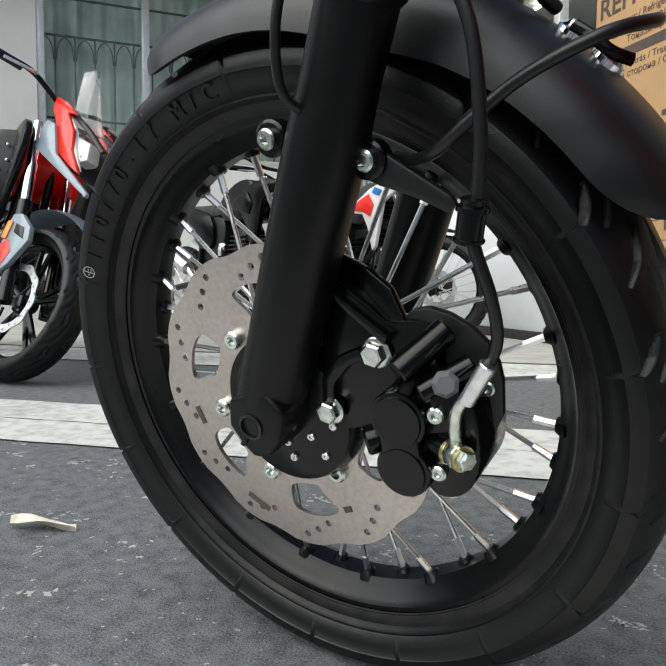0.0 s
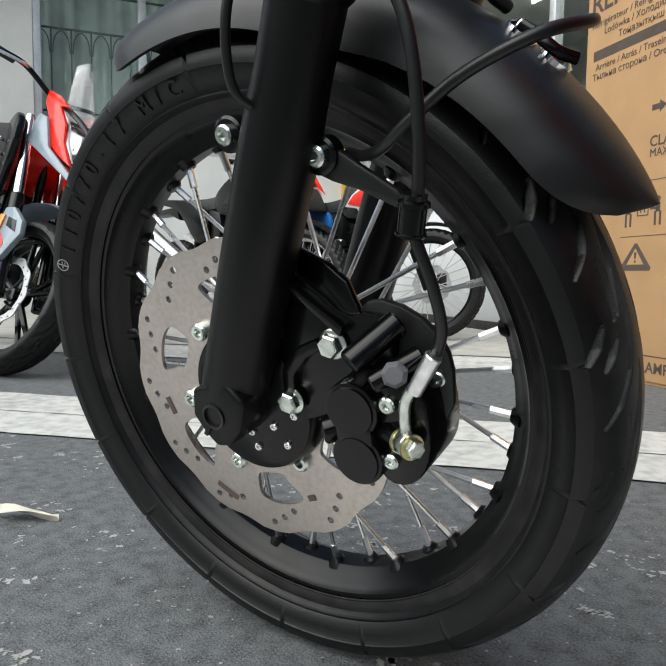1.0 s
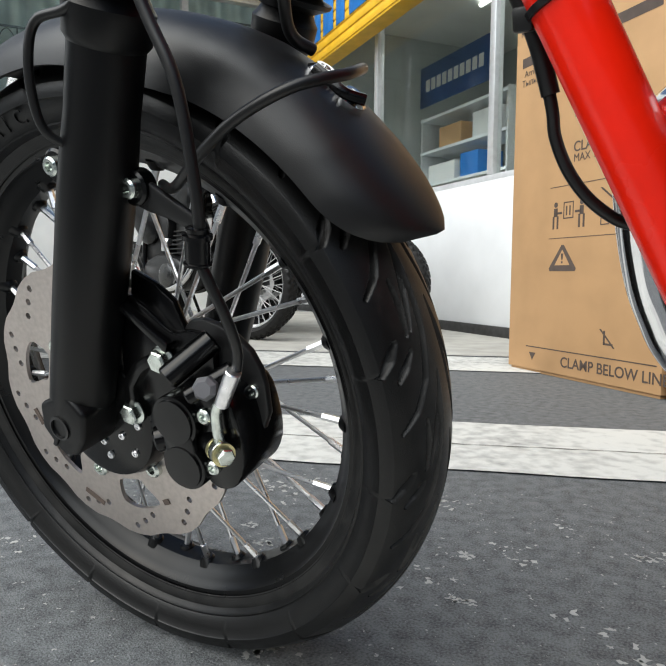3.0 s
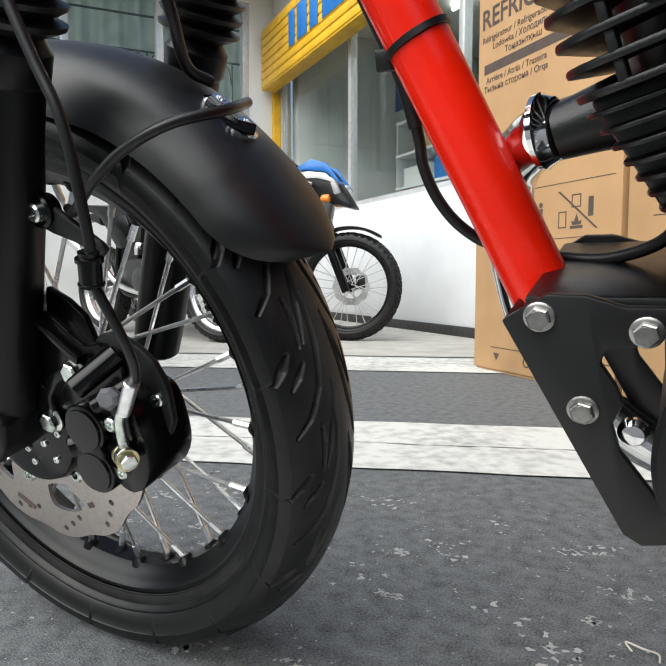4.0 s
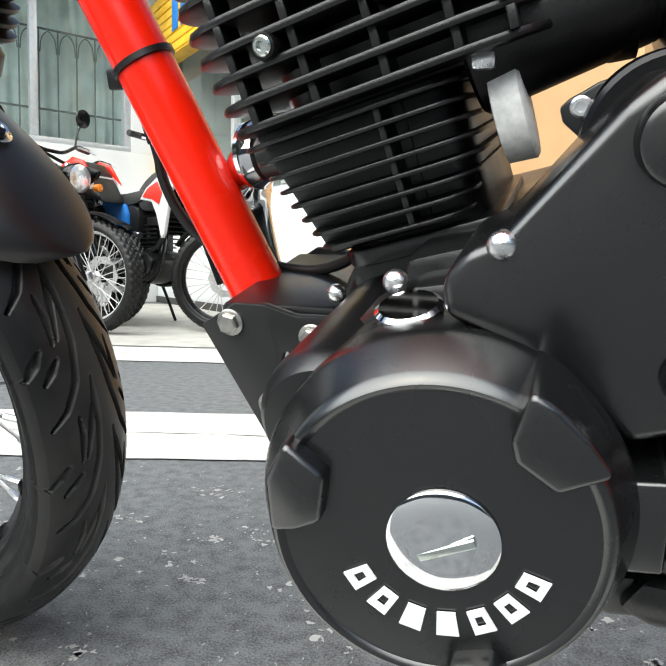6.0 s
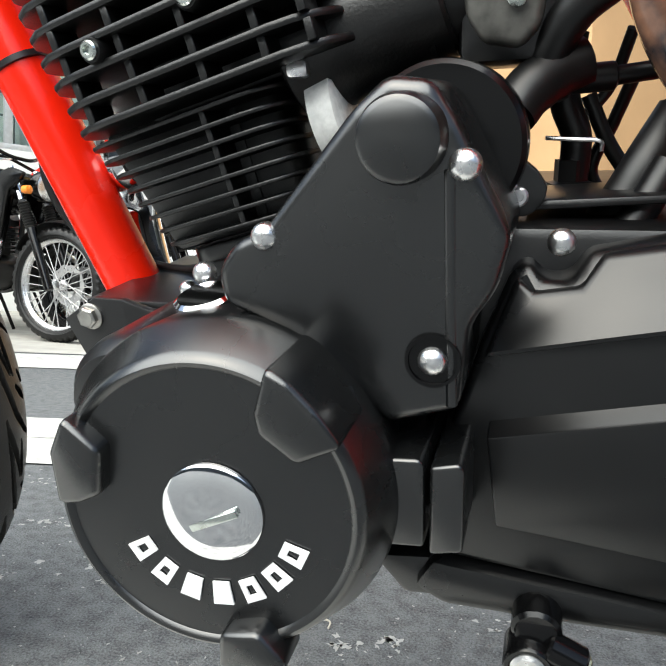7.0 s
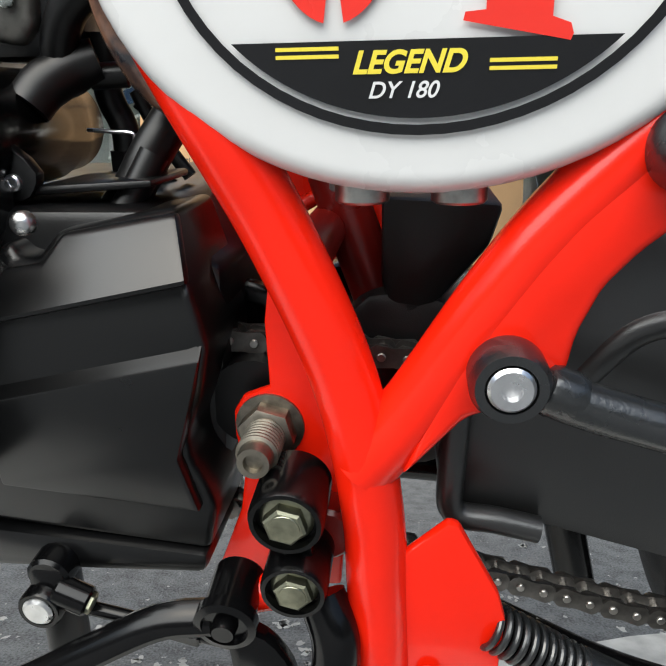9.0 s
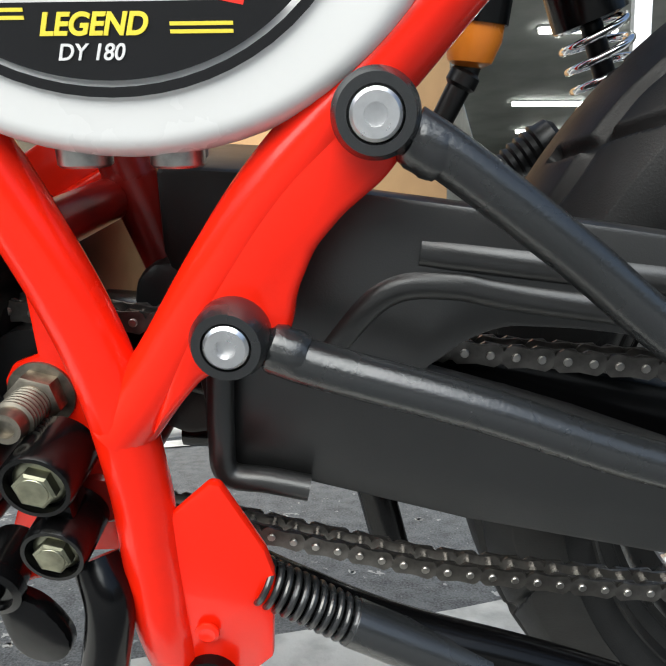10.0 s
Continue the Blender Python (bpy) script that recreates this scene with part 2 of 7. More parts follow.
def hexbolt(name, at, axis, size, mat, parent, height=0.6, flange=True, label=""):
    bm = bmesh.new()
    a = Vector(axis).normalized()
    p = Vector(at)
    if flange:
        turned(bm, p, a, [(0, size * 1.25), (size * 0.15, size * 1.25), (size * 0.28, size * 1.05)], 20)
        p = p + a * size * 0.2
    h = size * height * 1.3
    turned(bm, p, a, [(0, size), (h * 0.85, size), (h, size * 0.86)], 6)
    turned(bm, p + a * h, a, [(0, size * 0.72), (size * 0.04, size * 0.7), (size * 0.05, size * 0.5)], 16)
    return part(name, bm, mat, parent, label)


def dome(name, at, axis, size, mat, parent, label=""):
    bm = bmesh.new()
    prof = [(0, size * 1.0), (size * 0.5, size * 1.0)] + [(size * 0.5 + size * 0.75 * math.sin(k * math.pi / 12), size * math.cos(k * math.pi / 12) * 0.98) for k in range(1, 6)] + [(size * 1.25, 0.0)]
    turned(bm, at, axis, prof, 20)
    return part(name, bm, mat, parent, label)


def socket(name, at, axis, size, mat, parent, label=""):
    bm = bmesh.new()
    turned(bm, at, axis, [(0, size), (size * 0.55, size), (size * 0.75, size * 0.8), (size * 0.75, size * 0.5), (size * 0.3, size * 0.45), (size * 0.3, 0)], 18)
    return part(name, bm, mat, parent, label)


def lettering(name, body, size, m, mat, parent, shear=0.0, extrude=0.0003, bold=0.0, label=""):
    cu = bpy.data.curves.new(name, "FONT")
    cu.body, cu.size, cu.extrude, cu.shear, cu.offset = body, size, extrude, shear, bold
    cu.align_x, cu.align_y = "CENTER", "CENTER"
    tmp = bpy.data.objects.new(name, cu)
    scene.collection.objects.link(tmp)
    dg = bpy.context.evaluated_depsgraph_get()
    dg.update()
    me = bpy.data.meshes.new_from_object(tmp.evaluated_get(dg))
    bpy.data.objects.remove(tmp)
    bpy.data.curves.remove(cu)
    me.name = name
    me.materials.clear()
    me.materials.append(mat)
    ob = new(name, me)
    ob.parent = parent
    ob.matrix_basis = m
    if label:
        tagged(ob, label)
    return ob


def facing_left(x, y, z, turn=0.0):
    """A pose for flat lettering on the side of the motorcycle that faces -y."""
    return pose(x, y, z, 90, 0, 0) @ pose(0, 0, 0, 0, 0, turn)


# ---- ground and painted lines ----
rng = random.Random(7)
bm = bmesh.new()
bm.faces.new([bm.verts.new(p) for p in ((-60, -60, 0), (60, -60, 0), (60, 60, 0), (-60, 60, 0))])
tagged(part("ground", bm, ASPHALT, None, smooth=0), "dark grey worn asphalt parking ground", "ground", kind="structure")
GRID = pose(0, 0, 0, 0, 0, 19.5)


def painted(name, lo, hi, x0, x1, z, mat, label):
    """A strip of paint with a slightly ragged edge, along the parking grid."""
    bm = bmesh.new()
    n = 160
    a = [bm.verts.new((x0 + (x1 - x0) * k / n, lo + rng.uniform(-0.005, 0.005), z)) for k in range(n + 1)]
    b = [bm.verts.new((x0 + (x1 - x0) * k / n, hi + rng.uniform(-0.005, 0.005), z)) for k in range(n + 1)]
    for k in range(n):
        bm.faces.new((a[k], a[k + 1], b[k + 1], b[k]))
    ob = part(name, bm, mat, None, smooth=0)
    ob.matrix_world = GRID
    return tagged(ob, label, "road marking", kind="structure")


painted("painted_line", 0.63, 1.07, -7, 9, 0.004, LINEPAINT, "broad worn white painted line on the asphalt")
painted("painted_line", 2.05, 2.52, -7, 9, 0.004, LINEPAINT, "broad worn white painted line on the asphalt")
painted("painted_line", -0.62, -0.18, -5, 6, 0.004, LINEPAINT, "broad worn white painted line on the asphalt")
painted("pavement", 2.58, 6.2, -9, 9, 0.003, CONCRETE, "pale concrete apron before the shop")
CRACK = material("crack_dirt", (0.09, 0.085, 0.075), 0.9)
for lo, amp in ((0.84, 0.012), (2.3, 0.02)):
    bm = bmesh.new()
    n = 260
    y = lo
    row = []
    for k in range(n + 1):
        y += rng.uniform(-0.0025, 0.0025) + (lo - y) * 0.05
        wd = rng.uniform(0.0006, 0.0028)
        row.append((bm.verts.new((-4 + 7.0 * k / n, y - wd, 0.0052)), bm.verts.new((-4 + 7.0 * k / n, y + wd, 0.0052))))
    for p, q in zip(row, row[1:]):
        bm.faces.new((p[0], q[0], q[1], p[1]))
    ob = part("surface_crack", bm, CRACK, None, smooth=0)
    ob.matrix_world = GRID
    tagged(ob, "fine dirty crack running along the painted line", "crack", kind="structure")
# flecks of white paint, grit and straw on the ground
bm = bmesh.new()
def fleck(x, y, s, z=0.0007):
    a = rng.uniform(0, 6.28)
    k = rng.uniform(0.35, 1.0)
    c_, s_ = math.cos(a), math.sin(a)
    pts = []
    for t in (0, 0.6, 1.2, 1.9, 2.5, 3.1, 3.7, 4.4, 5.0, 5.7):
        r = s * rng.uniform(0.25, 1.6)
        u_, v_ = r * math.cos(t), r * k * math.sin(t)
        pts.append((x + c_ * u_ - s_ * v_, y + s_ * u_ + c_ * v_, z))
    bm.faces.new([bm.verts.new(p) for p in pts])


for k in range(7000):
    fleck(rng.uniform(-1.6, 2.2), rng.uniform(-0.55, 0.62), 0.0005 + 0.0024 * rng.random() ** 2)
# clusters where old paint has broken up
for k in range(190):
    cx, cy, spread = rng.uniform(-1.2, 1.8), rng.uniform(-0.3, 0.5), rng.uniform(0.006, 0.03)
    for n in range(rng.randint(5, 16)):
        fleck(rng.gauss(cx, spread), rng.gauss(cy, spread * 0.6), rng.uniform(0.0015, 0.007))
tagged(part("paint_flecks", bm, SPECK, None, smooth=0), "small white paint flecks and grit on the asphalt", "debris", kind="stuff")
bm = bmesh.new()
sweep(bm, [(0.505, 0.185, 0.003), (0.498, 0.2, 0.004), (0.515, 0.19, 0.006), (0.53, 0.188, 0.005), (0.532, 0.176, 0.003)], 0.0011, 6)
tagged(part("straw", bm, LEAF, None), "thin bent dry straw on the asphalt", "straw")
bm = bmesh.new()
rows = []
for i in range(9):
    t = i / 8
    w = 0.016 * math.sin(math.pi * min(1, t * 1.05 + 0.02)) + 0.002
    rows.append([bm.verts.new((0.105 * (t - 0.5), w * s * (1 + 0.2 * math.sin(9 * t + s)), 0.006 + 0.007 * abs(s) + 0.006 * math.sin(5 * t + s))) for s in (-1, -0.5, 0, 0.5, 1)])
for p, q in zip(rows, rows[1:]):
    for j in range(4):
        bm.faces.new((p[j], p[j + 1], q[j + 1], q[j]))
leaf = part("dry_leaf", bm, LEAF, None)
leaf.matrix_world = pose(-0.549, -0.006, 0.0, 0, 0, 25)
tagged(leaf, "curled pale brown dry leaf on the asphalt", "leaf")

# ---- cartons ----


def carton(at, turn, w, d, h, words):
    ob = thing("refrigerator_carton", "tall brown printed cardboard refrigerator carton standing on the ground", "cardboard box", pose(at[0], at[1], 0.0, 0, 0, turn), "refrigerator cartons")
    bm = bmesh.new()
    block(bm, (0, 0, 0.012), (w, d, h), 0.006)
    body = part("carton_body", bm, CARD, ob)
    bm = bmesh.new()
    block(bm, (0.01, 0.01, 0.0), (w - 0.01, d - 0.01, 0.014), 0.002)
    part("pallet_sheet", bm, CARD, ob)

    def bar(x0, x1, z0, z1, name="printed_bar"):
        bm = bmesh.new()
        block(bm, (x0, -0.001, z0), (x1, 0.0005, z1), 0)
        return part(name, bm, INK, body)

    def words_at(text, size, x, z, bold=0.0):
        return lettering("printed_lettering", text, size, pose(x, -0.0012, z, 90, 0, 0), INK, body, bold=bold)

    def left_words(text, size, x, z, bold=0.0):
        ob = words_at(text, size, x, z, bold)
        wide = max(v.co.x for v in ob.data.vertices)
        ob.matrix_basis = pose(x + wide, -0.0012, z, 90, 0, 0)
        return ob

    def frame_of_bars(x0, x1, z0, z1):
        bm = bmesh.new()
        for a, b in (((x0, z0), (x1, z0 + 0.004)), ((x0, z1 - 0.004), (x1, z1)), ((x0, z0 + 0.004), (x0 + 0.004, z1 - 0.004)), ((x1 - 0.004, z0 + 0.004), (x1, z1 - 0.004))):
            block(bm, (a[0], -0.001, a[1]), (b[0], 0.0005, b[1]), 0)
        return part("pictogram", bm, INK, body)
    if words:
        left_words("REFRIGERATOR", 0.108, 0.02, 1.44, 0.0018)
        left_words("Réfrigérateur / Refrigerador", 0.036, 0.03, 1.362)
        left_words("Lodówka / Холодильник", 0.036, 0.10, 1.325)
        left_words("Тоңазытқыш", 0.036, 0.18, 1.288)
        bar(0.045, 0.74, 1.224, 1.262)
        left_words("Arrière / Atrás / Traseira", 0.036, 0.06, 1.197)
        left_words("Тыльна сторона / Orqa", 0.036, 0.045, 1.160)
        bm = bmesh.new()
        prism(bm, [(0.365, 0.966), (0.40, 0.966), (0.40, 0.955), (0.43, 0.976), (0.40, 0.997), (0.40, 0.986), (0.365, 0.986)], -0.001, 0.0005, 0)
        part("arrow_mark", bm, INK, body)
        bar(0.455, 0.575, 0.895, 1.02, "printed_block")
        left_words("CLAMP BOTTOM", 0.052, 0.365, 0.858, 0.0005)
        left_words("MAX 1550", 0.040, 0.365, 0.818)
        bar(0.24, w - 0.03, 0.724, 0.7265)
        bar(0.24, w - 0.03, 0.531, 0.5335)
        # two carriers lifting a box
        for x, lean in ((0.275, 1), (0.415, -1)):
            for bx0, bx1, z0, z1 in ((x - 0.010, x + 0.010, 0.613, 0.645), (x - 0.016, x - 0.007, 0.567, 0.615), (x + 0.007, x + 0.016, 0.567, 0.615), (min(x, x + 0.035 * lean), max(x, x + 0.035 * lean), 0.622, 0.630)):
                bar(bx0, bx1, z0, z1, "pictogram")
            bm = bmesh.new()
            turned(bm, (x, -0.001, 0.658), (0, 1, 0), [(0, 0.010), (0.0014, 0.010)], 14)
            part("pictogram", bm, INK, body)
        frame_of_bars(0.318, 0.372, 0.603, 0.665)
        bar(0.332, 0.338, 0.615, 0.65, "pictogram")
        bar(0.350, 0.356, 0.615, 0.65, "pictogram")
        # no-fire mark: boxes, flame and a slash
        frame_of_bars(0.51, 0.55, 0.567, 0.625)
        frame_of_bars(0.575, 0.62, 0.635, 0.68)
        bar(0.57, 0.63, 0.562, 0.572, "pictogram")
        bar(0.655, 0.678, 0.60, 0.665, "pictogram")
        bm = bmesh.new()
        prism(bm, [(0.58, 0.575), (0.62, 0.575), (0.625, 0.59), (0.612, 0.585), (0.60, 0.612), (0.588, 0.585), (0.575, 0.59)], -0.001, 0.0005, 0)
        prism(bm, [(0.505, 0.697), (0.515, 0.697), (0.70, 0.558), (0.69, 0.558)], -0.0012, 0.0005, 0)
        part("pictogram", bm, INK, body)
        # warning triangle with a mark in it
        for pts, mm, y in (([(0.245, 0.418), (0.250, 0.408), (0.390, 0.408), (0.395, 0.418), (0.326, 0.506), (0.314, 0.506)], INK, -0.001), ([(0.278, 0.430), (0.362, 0.430), (0.32, 0.488)], CARD, -0.0016), ([(0.313, 0.474), (0.327, 0.474), (0.323, 0.450), (0.317, 0.450)], INK, -0.0022), ([(0.316, 0.445), (0.324, 0.445), (0.324, 0.437), (0.316, 0.437)], INK, -0.0022)):
            bm = bmesh.new()
            prism(bm, pts, y, y + 0.0008, 0)
            part("warning_triangle", bm, mm, body)
        bar(0.66, 0.79, 0.478, 0.492)
        # trolley mark with a slash
        bar(0.545, 0.553, 0.15, 0.20, "pictogram")
        bar(0.545, 0.59, 0.15, 0.157, "pictogram")
        bm = bmesh.new()
        prism(bm, [(0.525, 0.205), (0.533, 0.205), (0.60, 0.142), (0.592, 0.142)], -0.0012, 0.0005, 0)
        part("pictogram", bm, INK, body)
        bar(0.12, w - 0.02, 0.103, 0.107)
        left_words("CLAMP BELOW LINE", 0.055, 0.33, 0.062, 0.0006)
        bm = bmesh.new()
        prism(bm, [(0.14, 0.082), (0.18, 0.082), (0.16, 0.052)], -0.001, 0.0005, 0)
        part("arrow_mark", bm, INK, body)
    else:
        bar(0.045, 0.66, 1.224, 1.262)
        left_words("Réfrigérateur / Refrigerador", 0.036, 0.03, 1.362)
        left_words("Lodówka / Холодильник", 0.036, 0.10, 1.325)
        left_words("Arrière / Traseira / Retro", 0.036, 0.06, 1.197)
        left_words("Orga parti / Aqra", 0.036, 0.045, 1.160)
        bar(0.1, 0.7, 0.578, 0.581)
    return ob


carton((-0.27, 2.26), -39.5, 0.80, 0.75, 1.85, True)
carton((0.365, 1.735), -39.5, 0.60, 0.75, 1.85, False)

# ---- shop front and side wall ----
KX, KY = -3.6, 5.8
SHOP = pose(KX, KY, 0, 0, 0, -36.87)
SIDE = pose(KX, KY, 0, 0, 0, 233.13)


def wall_piece(name, lo, hi, m, mat, label, category, bevel=0.004):
    bm = bmesh.new()
    block(bm, lo, hi, bevel)
    ob = part(name, bm, mat, None)
    ob.matrix_world = m
    return tagged(ob, label, category, kind="structure")


wall_piece("wall_shop_low", (0.02, 0.0, 0), (4.3, 0.2, 1.0), SHOP, PLASTER, "low pale blue-white wall under the shop window", "wall")
wall_piece("baseboard_shop", (0.02, -0.02, 0), (4.3, -0.002, 0.07), SHOP, SEATVINYL, "dark grey skirting along the shop wall", "baseboard")
wall_piece("wall_shop_top", (0.02, 0.0, 3.0), (4.3, 0.2, 4.2), SHOP, CREAM, "pale wall above the shop window", "wall")
sign = wall_piece("fascia", (0.06, -0.16, 2.42), (3.0, -0.003, 3.05), SHOP, YELLOW, "yellow metal roller shutter box and fascia", "fascia")
for k in range(7):
    bm = bmesh.new()
    block(bm, (0.06, -0.168, 2.44 + 0.085 * k), (3.0, -0.161, 2.505 + 0.085 * k), 0.003)
    part("shutter_slat", bm, YELLOW, sign)
for x0, x1 in ((0.9, 1.05), (1.12, 1.35), (1.42, 1.6), (1.7, 2.2)):
    bm = bmesh.new()
    block(bm, (x0, -0.175, 2.62), (x1, -0.169, 2.95), 0.002)
    part("sign_shape", bm, BLUE, sign)
wall_piece("trim_yellow", (0.0, -0.03, 0.98), (0.055, 0.1, 2.42), SHOP, YELLOW, "yellow metal edge strip", "trim")
win = wall_piece("window_1", (0.06, 0.05, 1.0), (4.3, 0.12, 1.05), SHOP, ALU, "aluminium-framed shop window", "window")
for x in (0.06, 1.75, 3.4, 4.24):
    bm = bmesh.new()
    block(bm, (x, 0.05, 1.052), (x + 0.06, 0.12, 2.998), 0.004)
    part("window_frame", bm, ALU, win)
for x0, x1 in ((0.125, 1.745), (1.815, 3.395), (3.465, 4.235)):
    bm = bmesh.new()
    block(bm, (x0, 0.08, 1.055), (x1, 0.086, 2.99), 0)
    p = part("pane", bm, PANE, win)
    p.visible_shadow = False
# dim interior behind the window, with stock on a shelf
wall_piece("wall_shop_back", (0.2, 2.6, 0), (4.2, 2.75, 3.2), SHOP, SHADE, "grey back wall inside the shop", "wall")
wall_piece("wall_shop_end", (0.03, 0.21, 0), (0.2, 2.75, 3.2), SHOP, SHADE, "grey end wall inside the shop", "wall")
wall_piece("wall_shop_right", (4.2, 0.21, 0), (4.3, 2.75, 3.2), SHOP, SHADE, "grey end wall inside the shop", "wall")
wall_piece("ceiling_shop", (0.2, 0.21, 3.1), (4.2, 2.75, 3.2), SHOP, CREAM, "shop ceiling", "ceiling")
shelf = thing("display_shelf", "white shelf unit with boxed stock inside the shop", "shelf", SHOP @ pose(0.62, 1.2, 0))
for z in (1.0, 1.35, 1.7, 2.05):
    bm = bmesh.new()
    block(bm, (0, 0, z), (1.5, 0.4, z + 0.03), 0.002)
    part("shelf_board", bm, PLASTER, shelf)
for x in (0.0, 1.47):
    bm = bmesh.new()
    block(bm, (x, 0.01, 0), (x + 0.03, 0.39, 2.1), 0.002)
    part("shelf_side", bm, ALU, shelf)
bm = bmesh.new()
block(bm, (0.02, -0.02, 2.2), (1.3, 0.0, 2.62), 0.003)
header = part("shelf_header", bm, material("dark_blue_board", (0.015, 0.06, 0.2), 0.4), shelf, "dark blue header board with white lettering shapes")
for k in range(10):
    bm = bmesh.new()
    block(bm, (0.14 + k * 0.105, -0.024, 2.35), (0.215 + k * 0.105, -0.021, 2.47), 0)
    part("lettering_shape", bm, DECALWHITE, header)
for k, (x, z, w, h, mm) in enumerate(((0.08, 1.03, 0.3, 0.22, CARD), (0.45, 1.03, 0.4, 0.26, DECALWHITE), (0.95, 1.03, 0.35, 0.2, CARD), (0.1, 1.38, 0.5, 0.2, DECALWHITE), (0.7, 1.38, 0.3, 0.24, BLUE), (0.3, 1.73, 0.4, 0.22, CARD), (0.9, 1.73, 0.4, 0.25, DECALWHITE))):
    bm = bmesh.new()
    block(bm, (0, 0, 0), (w, 0.3, h), 0.004)
    ob = part("stock_box", bm, mm, None)
    ob.matrix_world = SHOP @ pose(0.62 + x, 1.25, z)
    tagged(ob, "boxed goods on the shop shelf", "box", "boxed stock")
for k in range(2):
    tube = thing("ceiling_light", "fluorescent tube on the shop ceiling", "light", SHOP @ pose(2.0 + 1.7 * k, 1.4, 3.06))
    bm = bmesh.new()
    rod(bm, (-0.6, 0, 0), (0.6, 0, 0), 0.018)
    part("tube", bm, TUBE, tube)

# side wall with barred windows
wall_piece("wall_side_low", (-0.2, -0.2, 0), (9, 0.0, 1.6), SIDE, CREAM, "pale plastered side wall", "wall")
wall_piece("wall_side_top", (-0.2, -0.2, 3.35), (9, 0.0, 4.6), SIDE, CREAM, "pale plastered side wall above the windows", "wall")
wall_piece("pillar", (-0.2, -0.2, 1.6), (0.28, 0.0, 3.35), SIDE, CREAM, "white corner pillar", "pillar")
wall_piece("wall_side_far", (3.15, -0.2, 1.6), (9, 0.0, 3.35), SIDE, CREAM, "pale plastered side wall", "wall")
win2 = wall_piece("window_2", (0.28, -0.14, 1.6), (3.15, -0.02, 1.66), SIDE, ALU, "barred window with pale frame in the side wall", "window")
for x in (0.28, 1.2, 2.12, 3.08):
    bm = bmesh.new()
    block(bm, (x, -0.14, 1.662), (x + 0.07, -0.02, 3.348), 0.004)
    part("window_frame", bm, ALU, win2)
bm = bmesh.new()
block(bm, (0.35, -0.13, 3.27), (3.08, -0.03, 3.348), 0.004)
part("window_frame", bm, ALU, win2)
bm = bmesh.new()
block(bm, (0.3, -0.12, 1.665), (3.1, -0.112, 3.33), 0)
part("pane", bm, PANE, win2).visible_shadow = False
wall_piece("wall_side_inner", (-0.3, -1.5, 0.5), (9, -1.4, 4.6), SIDE, SHADE, "grey wall inside the side building", "wall")
bm = bmesh.new()
rows = []
for k in range(241):
    x = 0.25 + 3.0 * k / 240
    y = -0.36 + 0.018 * math.sin(x * 31) + 0.010 * math.sin(x * 53 + 1)
    rows.append([bm.verts.new((x, y, z)) for z in (1.3, 2.2, 3.5)])
for p, q in zip(rows, rows[1:]):
    for k in range(2):
        bm.faces.new((p[k], p[k + 1], q[k + 1], q[k]))
bmesh.ops.solidify(bm, geom=bm.faces[:], thickness=0.004)
ob = part("curtain", bm, TARP, None)
ob.matrix_world = SIDE
tagged(ob, "pale green sheet hanging behind the barred window", "curtain")
BAR = material("dark_window_bar", (0.10, 0.115, 0.11), 0.5, vary=0.2, scale=40)
for k in range(15):
    x = 0.42 + k * 0.184
    bm = bmesh.new()
    rod(bm, (x, -0.20, 1.63), (x, -0.20, 2.74), 0.008, n=8)
    part("grille_bar", bm, BAR, win2)
    bm = bmesh.new()
    sweep(bm, [(x + 0.012, -0.20, 2.52), (x + 0.03, -0.20, 2.66), (x + 0.092, -0.20, 2.73), (x + 0.154, -0.20, 2.66), (x + 0.172, -0.20, 2.52)], 0.006, 6, 4)
    part("grille_arch", bm, BAR, win2)
for z in (1.95, 2.74, 3.1):
    bm = bmesh.new()
    block(bm, (0.32, -0.208, z), (3.1, -0.192, z + 0.02), 0.002)
    part("grille_rail", bm, BAR, win2)
wall_piece("canopy", (-0.3, 0.0, 3.5), (6, 0.9, 3.62), SIDE, CREAM, "pale concrete canopy over the side wall", "canopy")

# Unseen walls added to block low light and darken the reflections.
LIGHTBLOCK = material("light_block_grey", (0.13, 0.13, 0.125), 0.85, vary=0.3, scale=1.5)
wall_piece("wall_light_block", (-20, -14.2, 0), (22, -14.0, 4.5), pose(0, 0, 0), LIGHTBLOCK, "plain dark grey wall added out of view to hold back low light", "wall")
wall_piece("wall_light_block_west", (-16.2, -14, 0), (-16.0, -1.0, 4.5), pose(0, 0, 0), LIGHTBLOCK, "plain dark grey side wall added out of view to hold back low light", "wall")
wall_piece("wall_light_block_east", (16.0, -14, 0), (16.2, 1.0, 4.5), pose(0, 0, 0), LIGHTBLOCK, "plain dark grey side wall added out of view to hold back low light", "wall")
# showroom to the right, open at the front
ROOM = pose(1.5, 2.6, 0, 0, 0, -12)
wall_piece("ceiling_showroom", (-0.6, 0.0, 3.05), (9, 16, 3.2), ROOM, SHADE, "long grey showroom ceiling", "ceiling")
wall_piece("wall_showroom_back", (-0.6, 16, 0), (9, 16.2, 3.05), ROOM, SHADE, "grey showroom back wall", "wall")
wall_piece("wall_showroom_side", (8.8, 0, 0), (9, 16, 3.05), ROOM, SHADE, "grey showroom side wall", "wall")
wall_piece("wall_showroom_left", (-0.8, 0, 0), (-0.6, 16, 3.05), ROOM, CREAM, "pale showroom partition wall", "wall")
wall_piece("door_post", (0.65, -0.05, 0), (0.72, 0.05, 3.05), ROOM, ALU, "white steel door post", "post")
